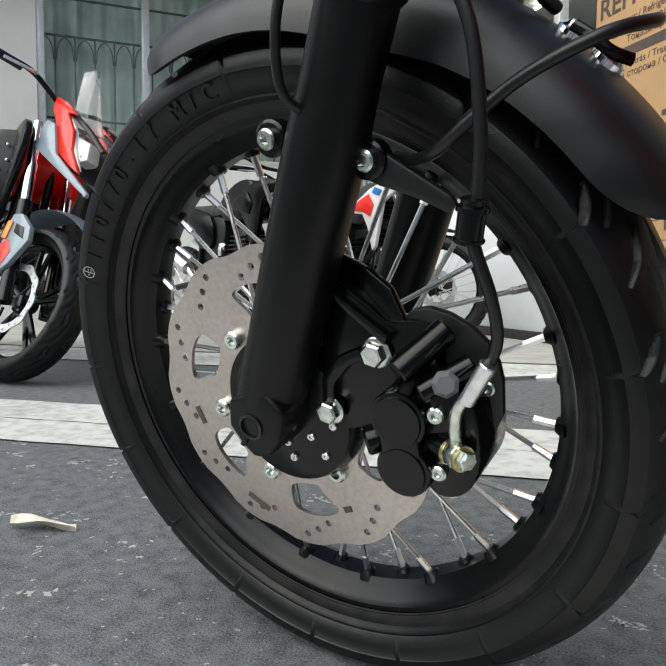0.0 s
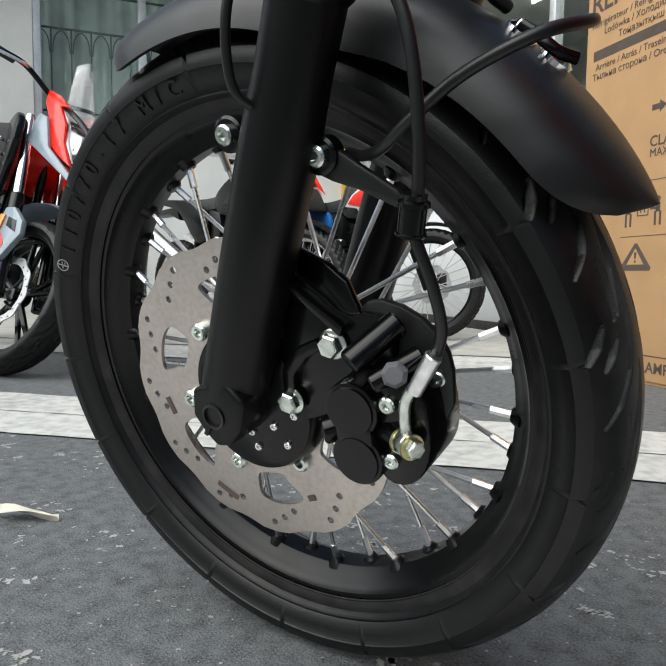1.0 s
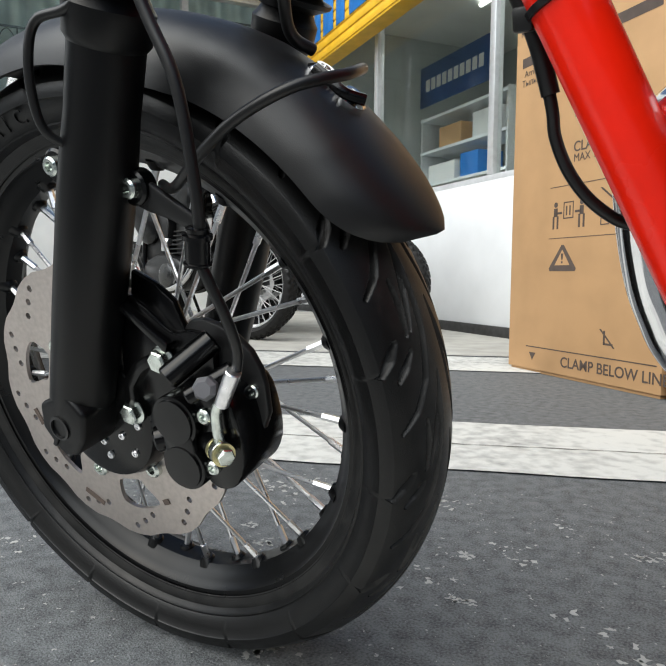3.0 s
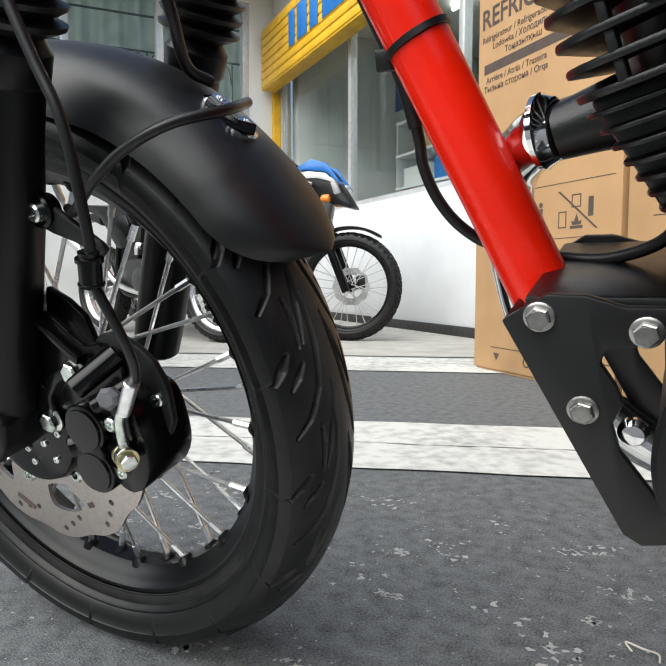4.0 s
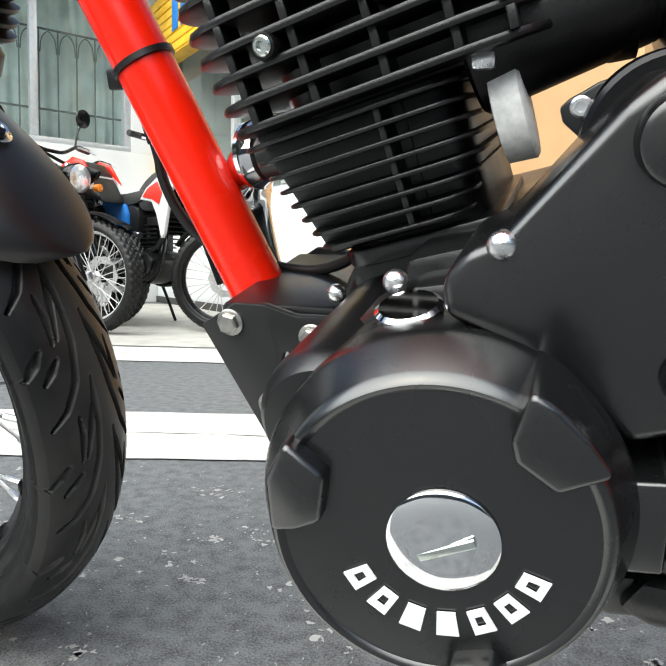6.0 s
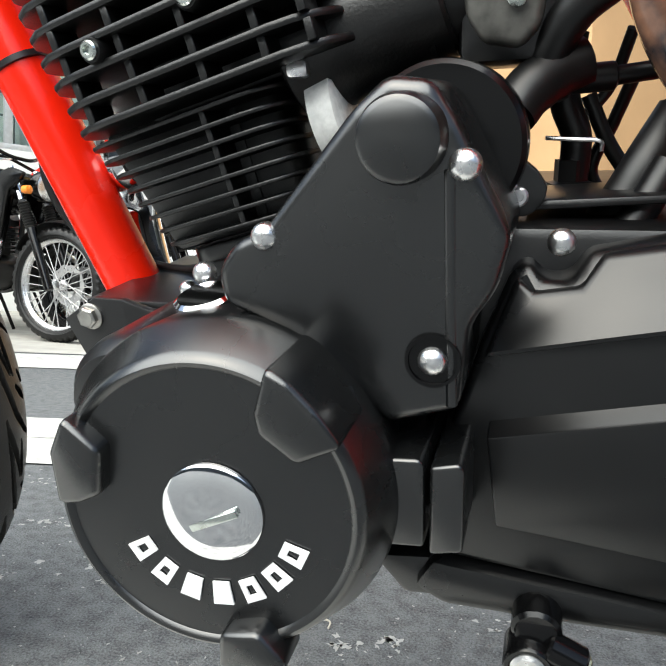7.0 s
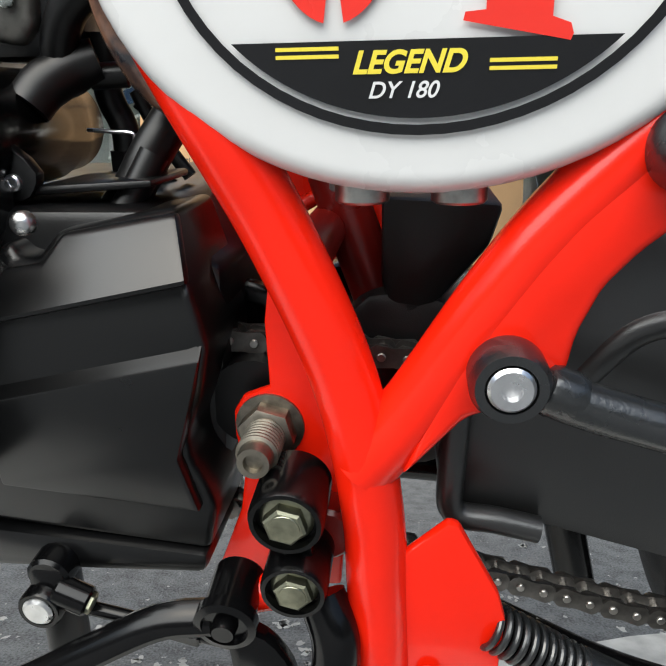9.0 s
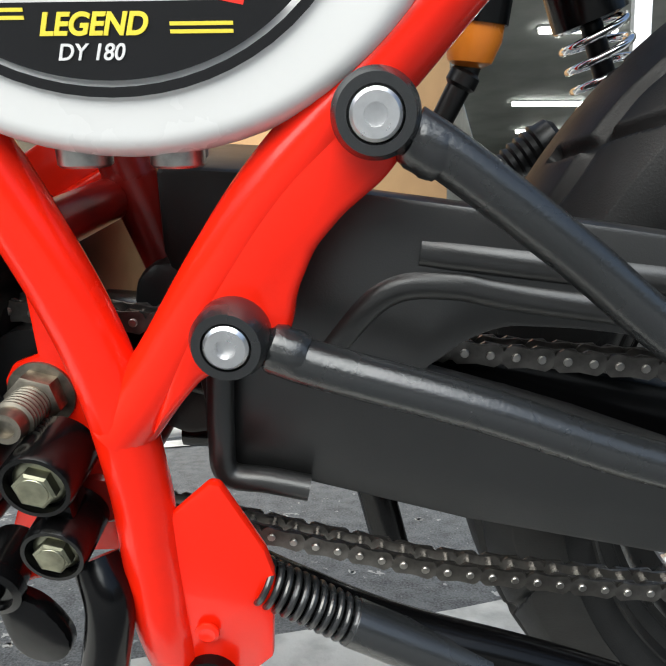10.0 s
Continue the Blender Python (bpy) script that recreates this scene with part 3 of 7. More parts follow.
for x, y, long in ((2.85, 7.0, 0.83), (3.25, 10.15, 1.45), (3.76, 12.2, 1.45), (5.5, 15.4, 0.9), (5.6, 8.5, 1.25), (6.6, 11.5, 1.25)):
    tube = thing("ceiling_light", "fluorescent tube on the showroom ceiling", "light", pose(x, y, 3.0), "showroom lights")
    bm = bmesh.new()
    rod(bm, (0, 0, 0), (long, 0, 0), 0.028)
    part("tube", bm, TUBE, tube)
    bm = bmesh.new()
    block(bm, (-0.02, -0.05, 0.03), (long + 0.02, 0.05, 0.05), 0.003)
    part("lamp_tray", bm, PLASTER, tube)

# ---- the red and black motorcycle ----
bike = thing("motorcycle", "black and red scrambler motorcycle leaning on its side stand", "motorcycle", pose(0, 0, 0.002, LEAN, 0, 0))


def revolve(bm, cx, cz, section, n, dent=None):
    """Turn a closed or open section of (y, r) round an axle along y."""
    rings = []
    for k in range(n):
        a = 2 * math.pi * k / n
        col = []
        for j, (y, r) in enumerate(section):
            rr = r - (dent(a, y, r) if dent else 0.0)
            col.append(bm.verts.new((cx + rr * math.cos(a), y, cz + rr * math.sin(a))))
        rings.append(col)
    for k in range(n):
        p, q = rings[k], rings[(k + 1) % n]
        for j in range(len(section) - 1):
            bm.faces.new((p[j], p[j + 1], q[j + 1], q[j]))
    return bm


def tyre_section(R, half, bead, n=44):
    c = half * 1.37
    out = [(-half * 0.58, bead), (-half * 0.66, bead + 0.006), (-half * 0.68, bead + 0.010), (-half * 0.74, bead + 0.0115), (-half * 0.78, bead + 0.0130), (-half * 0.805, bead + 0.0132), (-half * 0.80, bead + 0.0150), (-half * 0.83, bead + 0.0165), (-half * 0.925, bead + 0.024), (-half * 0.965, bead + 0.0325), (-half * 0.99, bead + 0.0332), (-half * 0.985, bead + 0.0355)]
    side = len(out)
    drop = c - math.sqrt(c * c - half * half * 0.94)
    for k in range(n + 1):
        y = -half * 0.97 + 2 * half * 0.97 * k / n
        out.append((y, R - (c - math.sqrt(c * c - y * y))))
    return out + [(-y, r) for y, r in out[:side][::-1]]


def road_grooves(half, R, pitch):
    """Depth of the sweeping road-tyre grooves at an angle and a side offset."""
    memo = {}
    step = 2 * math.pi * R / pitch
    strokes = (((0.84, -0.02, 0.0016), (0.62, 0.10, 0.0030), (0.40, 0.30, 0.0035), (0.24, 0.62, 0.0035), (0.16, 1.00, 0.0030), (0.13, 1.30, 0.0013)),
               ((0.44, -0.34, 0.0015), (0.30, -0.06, 0.0035), (0.13, 0.26, 0.0015)),
               ((0.78, -0.64, 0.0018), (0.67, -0.565, 0.0037), (0.54, -0.475, 0.0018)),
               ((0.95, 0.44, 0.0020), (0.84, 0.53, 0.0042), (0.72, 0.63, 0.0020)),
               ((0.52, 0.64, 0.0015), (0.47, 0.84, 0.0032), (0.48, 1.02, 0.0015)))

    def dent(a, y, r):
        if r < R - half * 0.75:
            return 0.0
        key = (round(((a / (2 * math.pi) * pitch) % 1.0) * 200), round(y * 1e5))
        if key in memo:
            return memo[key]
        s = abs(y) / half
        ph = ((a / (2 * math.pi) * pitch) + (0.5 if y > 0 else 0.0)) % 1.0
        best = 0.0
        for line in strokes:
            for (s0, p0, w0), (s1, p1, w1) in zip(line, line[1:]):
                for k in (-2, -1, 0, 1):
                    px, py = (ph + k - p0) * step, (s - s0) * half
                    dx, dy = (p1 - p0) * step, (s1 - s0) * half
                    u = max(0.0, min(1.0, (px * dx + py * dy) / (dx * dx + dy * dy)))
                    w = w0 + (w1 - w0) * u
                    d = math.hypot(px - u * dx, py - u * dy)
                    if d < w:
                        best = max(best, 0.006 * min(1.0, (w - d) / (w * 0.45)))
        memo[key] = best
        return best
    return dent


def knob_blocks(half, R, count):
    def dent(a, y, r):
        if r < R - half * 0.8:
            return 0.0
        row = int((y / half + 1) * 2.5)
        ph = (a / (2 * math.pi) * count + 0.5 * (row % 2)) % 1.0
        edge = ((y / half + 1) * 2.5) % 1.0
        return 0.009 if ph < 0.34 or edge < 0.22 else 0.0
    return dent


def spoked_wheel(parent, cx, cz, R, half, bead, nip, hub_r, hub_half, spokes, turn, tyre_mat, rim_mat, spoke_mat, dent, segs, across, spoke_r=0.0021, sides=8):
    bm = revolve(bmesh.new(), cx, cz, tyre_section(R, half, bead, across), segs, dent)
    tyre = part("tyre", bm, tyre_mat, parent, smooth=50)
    w = half * 0.6
    prof = [(-w, bead + 0.001), (-w * 1.06, bead + 0.010), (-w * 1.0, bead + 0.012), (-w * 0.94, bead + 0.004), (-w * 0.9, bead - 0.004), (-w * 0.72, bead - 0.007), (-w * 0.66, bead - 0.010), (-w * 0.46, nip + 0.006), (-w * 0.3, nip)]
    prof = prof + [(0, nip - 0.001)] + [(-y, r) for y, r in prof[::-1]]
    rim = part("rim", revolve(bmesh.new(), cx, cz, prof, 160), rim_mat, parent)
    hub = bmesh.new()
    turned(hub, (cx, -hub_half, cz), (0, 1, 0), [(0, hub_r * 0.7), (0.003, hub_r), (0.010, hub_r), (0.013, hub_r * 0.65), (hub_half * 2 - 0.013, hub_r * 0.65), (hub_half * 2 - 0.010, hub_r), (hub_half * 2 - 0.003, hub_r), (hub_half * 2, hub_r * 0.7)], 36)
    part("hub", hub, rim_mat, parent)
    for k in range(spokes):
        side = -1 if k % 2 else 1
        cross = 1 if (k // 2) % 2 else -1
        a = turn + 2 * math.pi * k / spokes
        b = a + cross * radians(52)
        p = Vector((cx + nip * math.cos(a), side * 0.004, cz + nip * math.sin(a)))
        q = Vector((cx + hub_r * 0.9 * math.cos(b), side * (hub_half - 0.006), cz + hub_r * 0.9 * math.sin(b)))
        sb = bmesh.new()
        rod(sb, p + (q - p) * 0.05, q, spoke_r, n=sides)
        ob = part("spoke", sb, spoke_mat, rim)
        d = (q - p).normalized()
        nb = bmesh.new()
        turned(nb, p - d * 0.001, d, [(0, 0.0042), (0.003, 0.0042), (0.004, 0.0033), (0.022, 0.0033), (0.0225, 0.0025)], 6)
        part("nipple", nb, spoke_mat, rim)
    return tyre, rim


WX, WZ = 0.004, 0.296
front_tyre, front_rim = spoked_wheel(bike, WX, WZ, 0.294, 0.0545, 0.228, 0.2075, 0.036, 0.045, 36, radians(4), TYRE, RIMPAINT, STEEL, road_grooves(0.0545, 0.294, 17), 1700, 160)
# raised size marking on the sidewall
for text, mid in (("110/70-17", 133), ("M/C", 103)):
    for k, ch in enumerate(text):
        a = radians(mid + (len(text) - 1) * 2.2 - k * 4.4)
        lettering("sidewall_marking", ch, 0.019, facing_left(WX + 0.2525 * math.cos(a), -0.0512, WZ + 0.2525 * math.sin(a), math.degrees(a) - 90) @ pose(0, 0, 0, 27, 0, 0), RUBBER, front_tyre, extrude=0.0006)
bm = bmesh.new()
for r0, r1 in ((0.0062, 0.0054),):
    rows = []
    for k in range(33):
        a = 2 * math.pi * k / 32
        rows.append([bm.verts.new((r * math.cos(a), r * math.sin(a), 0)) for r in (r0, r1)])
    for p, q in zip(rows, rows[1:]):
        bm.faces.new((p[0], p[1], q[1], q[0]))
for x0, x1, y0, y1 in ((-0.0005, 0.0005, -0.0052, 0.0052), (0.0012, 0.0038, 0.0006, 0.0014), (0.0012, 0.0038, -0.0024, -0.0016), (-0.0036, -0.0014, -0.0006, 0.0004)):
    bm.faces.new([bm.verts.new(p) for p in ((x0, y0, 0), (x1, y0, 0), (x1, y1, 0), (x0, y1, 0))])
a = radians(155)
mark = part("printed_mark", bm, SPOKEWHITE, front_tyre, "small pale printed inspection mark", smooth=0)
mark.matrix_basis = facing_left(WX + 0.2575 * math.cos(a), -0.0528, WZ + 0.2575 * math.sin(a), math.degrees(a) - 90) @ pose(0, 0, 0, 20, 0, 0)
# rim bulges behind the nipples
for k in range(36):
    a = radians(4) + 2 * math.pi * k / 36
    d = Vector((math.cos(a), 0, math.sin(a)))
    bm = bmesh.new()
    turned(bm, Vector((WX, 0.004 if k % 2 == 0 else -0.004, WZ)) + d * 0.2035, d, [(0, 0.006), (0.003, 0.008), (0.008, 0.011)], 12)
    part("nipple_seat", bm, RIMPAINT, front_rim)

# brake disc
bm = bmesh.new()
wave = [(0.138 + 0.0028 * math.cos(12 * 2 * math.pi * k / 240) * (1 if math.cos(12 * 2 * math.pi * k / 240) < 0.5 else 0.5)) for k in range(240)]
outer = [(w * math.cos(2 * math.pi * k / 240), 0.293 + w * math.sin(2 * math.pi * k / 240)) for k, w in enumerate(wave)]
holes = [circle(0, 0.293, 0.062, 60)]
BOLTS = [radians(128 + 60 * k) for k in range(6)]
for a in BOLTS:
    m = a + radians(30)
    pts = []
    for rr, da in ((0.078, -12), (0.084, -15), (0.100, -14), (0.106, -9), (0.108, 0), (0.107, 10), (0.102, 14), (0.086, 9), (0.078, 7), (0.076, 0)):
        t = m + radians(da)
        pts.append((rr * math.cos(t), 0.293 + rr * math.sin(t)))
    holes.append(rounded(pts, 3))
for k in range(12):
    for rr, da in ((0.129, 0), (0.122, 6), (0.115, 12.5)):
        t = radians(30 * k + da)
        holes.append(circle(rr * math.cos(t), 0.293 + rr * math.sin(t), 0.0033, 12))
plate(bm, outer, holes, -0.0725, -0.0685)
disc = part("brake_disc", bm, DISC, bike, "brushed steel wave brake disc", smooth=20)
disc.matrix_basis = Matrix.Translation((WX, 0.002, WZ)) @ Matrix.Scale(0.97, 4) @ Matrix.Translation((0, 0, -0.293))
for a in BOLTS:
    socket("disc_bolt", (0.072 * math.cos(a), -0.0725, 0.293 + 0.072 * math.sin(a)), (0, -1, 0), 0.0085, ZINC, disc)
for x, z, turn, w in ((-0.052, 0.187, 150, 0.026), (-0.105, 0.27, 110, 0.018), (0.048, 0.2, 20, 0.008)):
    bm = bmesh.new()
    block(bm, (-w / 2, -0.0003, -0.0028), (w / 2, 0.0003, 0.0028), 0, pose(x, -0.0729, z, 0, -turn, 0))
    part("etched_mark", bm, INK, disc)
bm = bmesh.new()
turned(bm, (0, -0.068, 0.293), (0, 1, 0), [(0, 0.064), (0.004, 0.066), (0.02, 0.05), (0.03, 0.036)], 40)
part("disc_carrier", bm, RIMPAINT, bike)


# fork legs
def fork_leg(side):
    y = side * 0.100
    ax = Vector((0.405, 0, 0.914)).normalized()
    foot = Vector((0.008, y, 0.297))
    bm = bmesh.new()
    turned(bm, foot, ax, [(0, 0.022), (0.004, 0.0255), (0.03, 0.0265), (0.05, 0.0268), (0.12, 0.0272), (0.20, 0.0270), (0.23, 0.0262), (0.262, 0.0245), (0.305, 0.0245), (0.309, 0.0275), (0.328, 0.0285), (0.332, 0.0255), (0.340, 0.021)], 40)
    leg = part("fork_leg", bm, FORKPAINT, bike)
    bm = bmesh.new()
    prof = [(0, 0.024)]
    for k in range(15):
        prof += [(0.006 + k * 0.0125, 0.036), (0.0095 + k * 0.0125, 0.037), (0.0125 + k * 0.0125, 0.0275)]
    prof.append((0.2, 0.024))
    turned(bm, foot + ax * 0.338, ax, prof, 32)
    part("fork_gaiter", bm, HOSE, bike, "ribbed black rubber fork gaiter")
    bm = bmesh.new()
    rod(bm, foot + ax * 0.5, foot + ax * 0.8, 0.0185)
    part("fork_tube", bm, CHROME, bike)
    return leg


left_leg = fork_leg(-1)
fork_leg(1)
# axle clamp at the foot of the left leg
bm = bmesh.new()
prism(bm, [(-0.004, 0.325), (-0.0085, 0.303), (0.0015, 0.287), (0.011, 0.2775), (0.026, 0.280), (0.038, 0.294), (0.046, 0.318), (0.030, 0.336)], -0.126, -0.072, 0.004, 3)
prism(bm, [(0.0005, 0.2885), (0.0045, 0.2865), (0.012, 0.2965), (0.0085, 0.299)], -0.1275, -0.12, 0.001)
foot = part("axle_clamp", bm, FORKPAINT, left_leg)
bm = bmesh.new()
turned(bm, (0.0145, -0.124, 0.3045), (0, -1, 0), [(0, 0.0105), (0.0035, 0.0105), (0.004, 0.0085), (-0.006, 0.0072), (-0.006, 0)], 24)
part("axle_end", bm, ENGINE, left_leg)
bm = bmesh.new()
turned(bm, (0.02, -0.09, 0.297), (0, 1, 0), [(0, 0.050), (0.002, 0.056), (0.012, 0.060), (0.022, 0.060)], 44)
part("hub_cover", bm, GLOSS, bike)
for x, z in ((0.022, 0.262), (0.042, 0.283), (0.053, 0.268), (0.064, 0.295), (0.018, 0.275)):
    socket("rivet", (x, -0.090, z), (0, -1, 0), 0.0034, STEEL, left_leg)
bm = bmesh.new()
rod(bm, (0, 0.12, 0.293), (0, -0.115, 0.293), 0.009)
part("axle", bm, STEEL, bike)

# caliper bracket and shield
bm = bmesh.new()
prism(bm, rounded([(0.074, 0.402), (0.055, 0.33), (0.058, 0.30), (0.072, 0.291), (0.092, 0.297), (0.112, 0.288), (0.128, 0.325), (0.150, 0.338), (0.156, 0.372), (0.135, 0.38), (0.118, 0.378), (0.098, 0.395)], 3), -0.094, -0.084, 0.002)
bracket = part("caliper_bracket", bm, GLOSS, left_leg)
bm = bmesh.new()
prism(bm, [(0.072, 0.404), (0.080, 0.404), (0.122, 0.372), (0.118, 0.364)], -0.104, -0.09, 0.002)
prism(bm, [(0.056, 0.302), (0.066, 0.302), (0.070, 0.33), (0.084, 0.345), (0.098, 0.352), (0.094, 0.36), (0.075, 0.352), (0.060, 0.335)], -0.100, -0.09, 0.002)
part("bracket_rib", bm, GLOSS, bracket)
hexbolt("bracket_bolt", (0.108, -0.097, 0.357), (0, -1, 0), 0.0092, ZINC, bracket)
hexbolt("bracket_bolt", (0.063, -0.097, 0.308), (0, -1, 0), 0.0088, ZINC, bracket)
bm = bmesh.new()
shield = [(0.080, 0.424), (0.102, 0.413), (0.119, 0.400), (0.127, 0.384), (0.134, 0.371), (0.118, 0.366), (0.108, 0.367), (0.089, 0.381), (0.074, 0.394)]
prism(bm, shield, -0.086, -0.079, 0.002, 2)
for v in bm.verts:
    v.co.y += 0.010 * math.sin((v.co.z - 0.366) / 0.058 * 1.5)
part("hose_shield", bm, GLOSS, left_leg)
bm = bmesh.new()
prism(bm, [(0.137, 0.390), (0.144, 0.396), (0.156, 0.398), (0.170, 0.394), (0.184, 0.386), (0.195, 0.375), (0.201, 0.362), (0.203, 0.350), (0.202, 0.326), (0.172, 0.270), (0.150, 0.264), (0.142, 0.30), (0.150, 0.345), (0.152, 0.368)], -0.093, -0.086, 0.002)
disc_guard = part("disc_guard", bm, PLASTIC, bracket)
guard_bolt = socket("guard_bolt", (0.193, -0.093, 0.345), (0, -1, 0), 0.0055, ZINC, bracket)

# brake caliper
bm = bmesh.new()
prism(bm, rounded([(0.142, 0.33), (0.158, 0.342), (0.178, 0.335), (0.184, 0.31), (0.182, 0.282), (0.168, 0.262), (0.148, 0.262), (0.136, 0.29)], 3), -0.104, -0.05, 0.003)
caliper = part("brake_caliper", bm, GLOSS, bike, "gloss black twin-piston brake caliper")
for z, r in ((0.316, 0.0205), (0.279, 0.020)):
    bm = bmesh.new()
    turned(bm, (0.131, -0.085, z), (0, -1, 0), [(0, r), (0.024, r), (0.026, r * 0.97), (0.0265, r * 0.86), (0.0285, r * 0.84), (0.029, 0)], 36)
    part("piston_cap", bm, GLOSS, caliper)
bm = bmesh.new()
block(bm, (0.1165, -0.1125, 0.284), (0.1455, -0.09, 0.311), 0.003)
part("piston_bridge", bm, GLOSS, caliper)
for p, q, r in (((0.137, -0.115, 0.352), (0.160, -0.085, 0.372), 0.009), ((0.150, -0.112, 0.338), (0.178, -0.09, 0.352), 0.007), ((0.100, -0.104, 0.293), (0.118, -0.09, 0.296), 0.0105)):
    bm = bmesh.new()
    rod(bm, p, q, r, r * 1.08, 22)
    part("slide_pin_boot", bm, GLOSS, caliper)
bm = bmesh.new()
turned(bm, (0.166, -0.106, 0.345), (0.4, -1, 0.25), [(0, 0.008), (0.008, 0.009), (0.012, 0.006)], 7)
part("bleed_cap", bm, material("grey_rubber_cap", (0.12, 0.12, 0.13), 0.4), caliper)
socket("caliper_bolt", (0.157, -0.104, 0.321), (0, -1, 0), 0.0062, ZINC, caliper)
socket("caliper_bolt", (0.155, -0.104, 0.279), (0, -1, 0), 0.0058, ZINC, caliper)
bm = bmesh.new()
rod(bm, (0.150, -0.100, 0.299), (0.172, -0.112, 0.299), 0.0082)
part("banjo_boss", bm, GLOSS, caliper)
for d in (0.0, 0.012):
    bm = bmesh.new()
    a = Vector((0.85, -0.5, 0)).normalized()
    turned(bm, Vector((0.166, -0.110, 0.299)) + a * d, a, [(0, 0.0086), (0.0022, 0.0086)], 20)
    part("crush_washer", bm, BRASS, caliper)
bm = bmesh.new()
turned(bm, Vector((0.166, -0.110, 0.299)) + a * 0.0025, a, [(0, 0.0072), (0.002, 0.0084), (0.008, 0.0084), (0.0095, 0.0072)], 20)
sweep(bm, [(0.172, -0.112, 0.302), (0.172, -0.112, 0.318), (0.176, -0.113, 0.332), (0.186, -0.112, 0.345)], 0.0040)
part("banjo_fitting", bm, ZINC, caliper)
hexbolt("banjo_bolt", Vector((0.166, -0.110, 0.299)) + a * 0.0145, a, 0.0066, ZINC, caliper, flange=False)
bm = bmesh.new()
rod(bm, (0.181, -0.113, 0.336), (0.197, -0.113, 0.362), 0.0052, 0.0056)
part("hose_ferrule", bm, STEEL, caliper)

# seat the bracket, the guard and the caliper on the fork
bracket.location = (0.002, 0.006, 0.001)
disc_guard.location = guard_bolt.location = (-0.010, 0.004, -0.010)
caliper.location = (0.003, -0.006, 0.005)

# hoses and cables
bm = bmesh.new()
sweep(bm, [(0.195, -0.113, 0.358), (0.206, -0.119, 0.382), (0.206, -0.125, 0.41), (0.200, -0.13, 0.443), (0.204, -0.13, 0.462), (0.209, -0.132, 0.495), (0.207, -0.13, 0.545), (0.193, -0.128, 0.585), (0.17, -0.125, 0.66)], 0.0037, 14)
hose = part("brake_hose", bm, HOSE, bike, "black rubber brake hose")
bm = bmesh.new()
a = Vector((0.22, 0, 1)).normalized()
turned(bm, (0.1975, -0.13, 0.441), a, [(0, 0.0080), (0.001, 0.0088), (0.0022, 0.0088), (0.0026, 0.0077), (0.0165, 0.0077), (0.017, 0.0092), (0.0195, 0.0092), (0.0205, 0.0068), (0.0235, 0.0072), (0.0245, 0.005)], 28)
part("hose_sleeve", bm, GLOSS, hose)
bm = bmesh.new()
sweep(bm, [(0.268, -0.02, 0.542), (0.280, -0.065, 0.538), (0.262, -0.10, 0.534), (0.226, -0.108, 0.521), (0.196, -0.11, 0.503), (0.172, -0.105, 0.488), (0.150, -0.09, 0.484), (0.135, -0.08, 0.486)], 0.0036, 12)
part("sensor_cable", bm, HOSE, bike)
bm = bmesh.new()
sweep(bm, [(0.17, -0.12, 0.63), (0.138, -0.125, 0.598), (0.109, -0.13, 0.593), (0.099, -0.134, 0.575), (0.093, -0.134, 0.55), (0.092, -0.13, 0.53), (0.098, -0.118, 0.518)], 0.0031, 12)
part("speed_cable", bm, HOSE, bike)
bm = bmesh.new()
sweep(bm, [(0.214, -0.03, 0.66), (0.216, -0.02, 0.61), (0.205, 0.0, 0.575), (0.21, 0.02, 0.562)], 0.0045, 12)
part("clutch_cable", bm, HOSE, bike)

# fender brace and its bosses
for x, z in ((0.123, 0.487), (0.052, 0.507)):
    bm = bmesh.new()
    turned(bm, (x, -0.098, z), (0, 1, 0), [(0, 0.0105), (0.0015, 0.0125), (0.012, 0.0125)], 24)
    part("fender_boss", bm, GLOSS, left_leg)
    socket("fender_screw", (x, -0.098, z), (0, -1, 0), 0.0072, ZINC, left_leg)
bm = bmesh.new()
prism(bm, [(0.112, 0.494), (0.122, 0.500), (0.134, 0.490), (0.151, 0.478), (0.174, 0.462), (0.178, 0.456), (0.172, 0.451), (0.148, 0.463), (0.128, 0.470), (0.112, 0.478)], -0.094, -0.088, 0.002)
part("fender_bracket", bm, PLASTIC, left_leg)

# front fender
bm = bmesh.new()
A0, A1, NA, NB = 110, 25, 72, 18
grid = []
for i in range(NA + 1):
    t = i / NA
    a = radians(A0 + (A1 - A0) * t)
    tail = max(0.0, (t - 0.86) / 0.14)
    nose = max(0.0, (0.10 - t) / 0.10)
    width = 0.066 * math.sqrt(max(0.0, 1 - tail ** 2.4)) * math.sqrt(max(0.02, 1 - 0.8 * nose ** 2))
    width = max(width, 0.006)
    flare = 0.010 * math.exp(-((t - 0.52) / 0.16) ** 2)
    row = []
    for j in range(NB + 1):
        s = -1 + 2 * j / NB
        r = 0.326 + 0.020 * min(1.0, t * 1.6) - 0.038 * (abs(s) ** 2.3) * (width / 0.066) - flare * abs(s) ** 6
        row.append(bm.verts.new((0.001 + r * math.cos(a), width * math.sin(s * 1.35) / math.sin(1.35), 0.293 + r * math.sin(a))))
    grid.append(row)
for i in range(NA):
    for j in range(NB):
        bm.faces.new((grid[i][j], grid[i][j + 1], grid[i + 1][j + 1], grid[i + 1][j]))
bmesh.ops.recalc_face_normals(bm, faces=bm.faces)
bmesh.ops.solidify(bm, geom=bm.faces[:], thickness=0.003)
fender = part("front_fender", bm, PLASTIC, bike, "matt black plastic front fender", smooth=50)
fender.location = (-0.009, 0.003, -0.008)
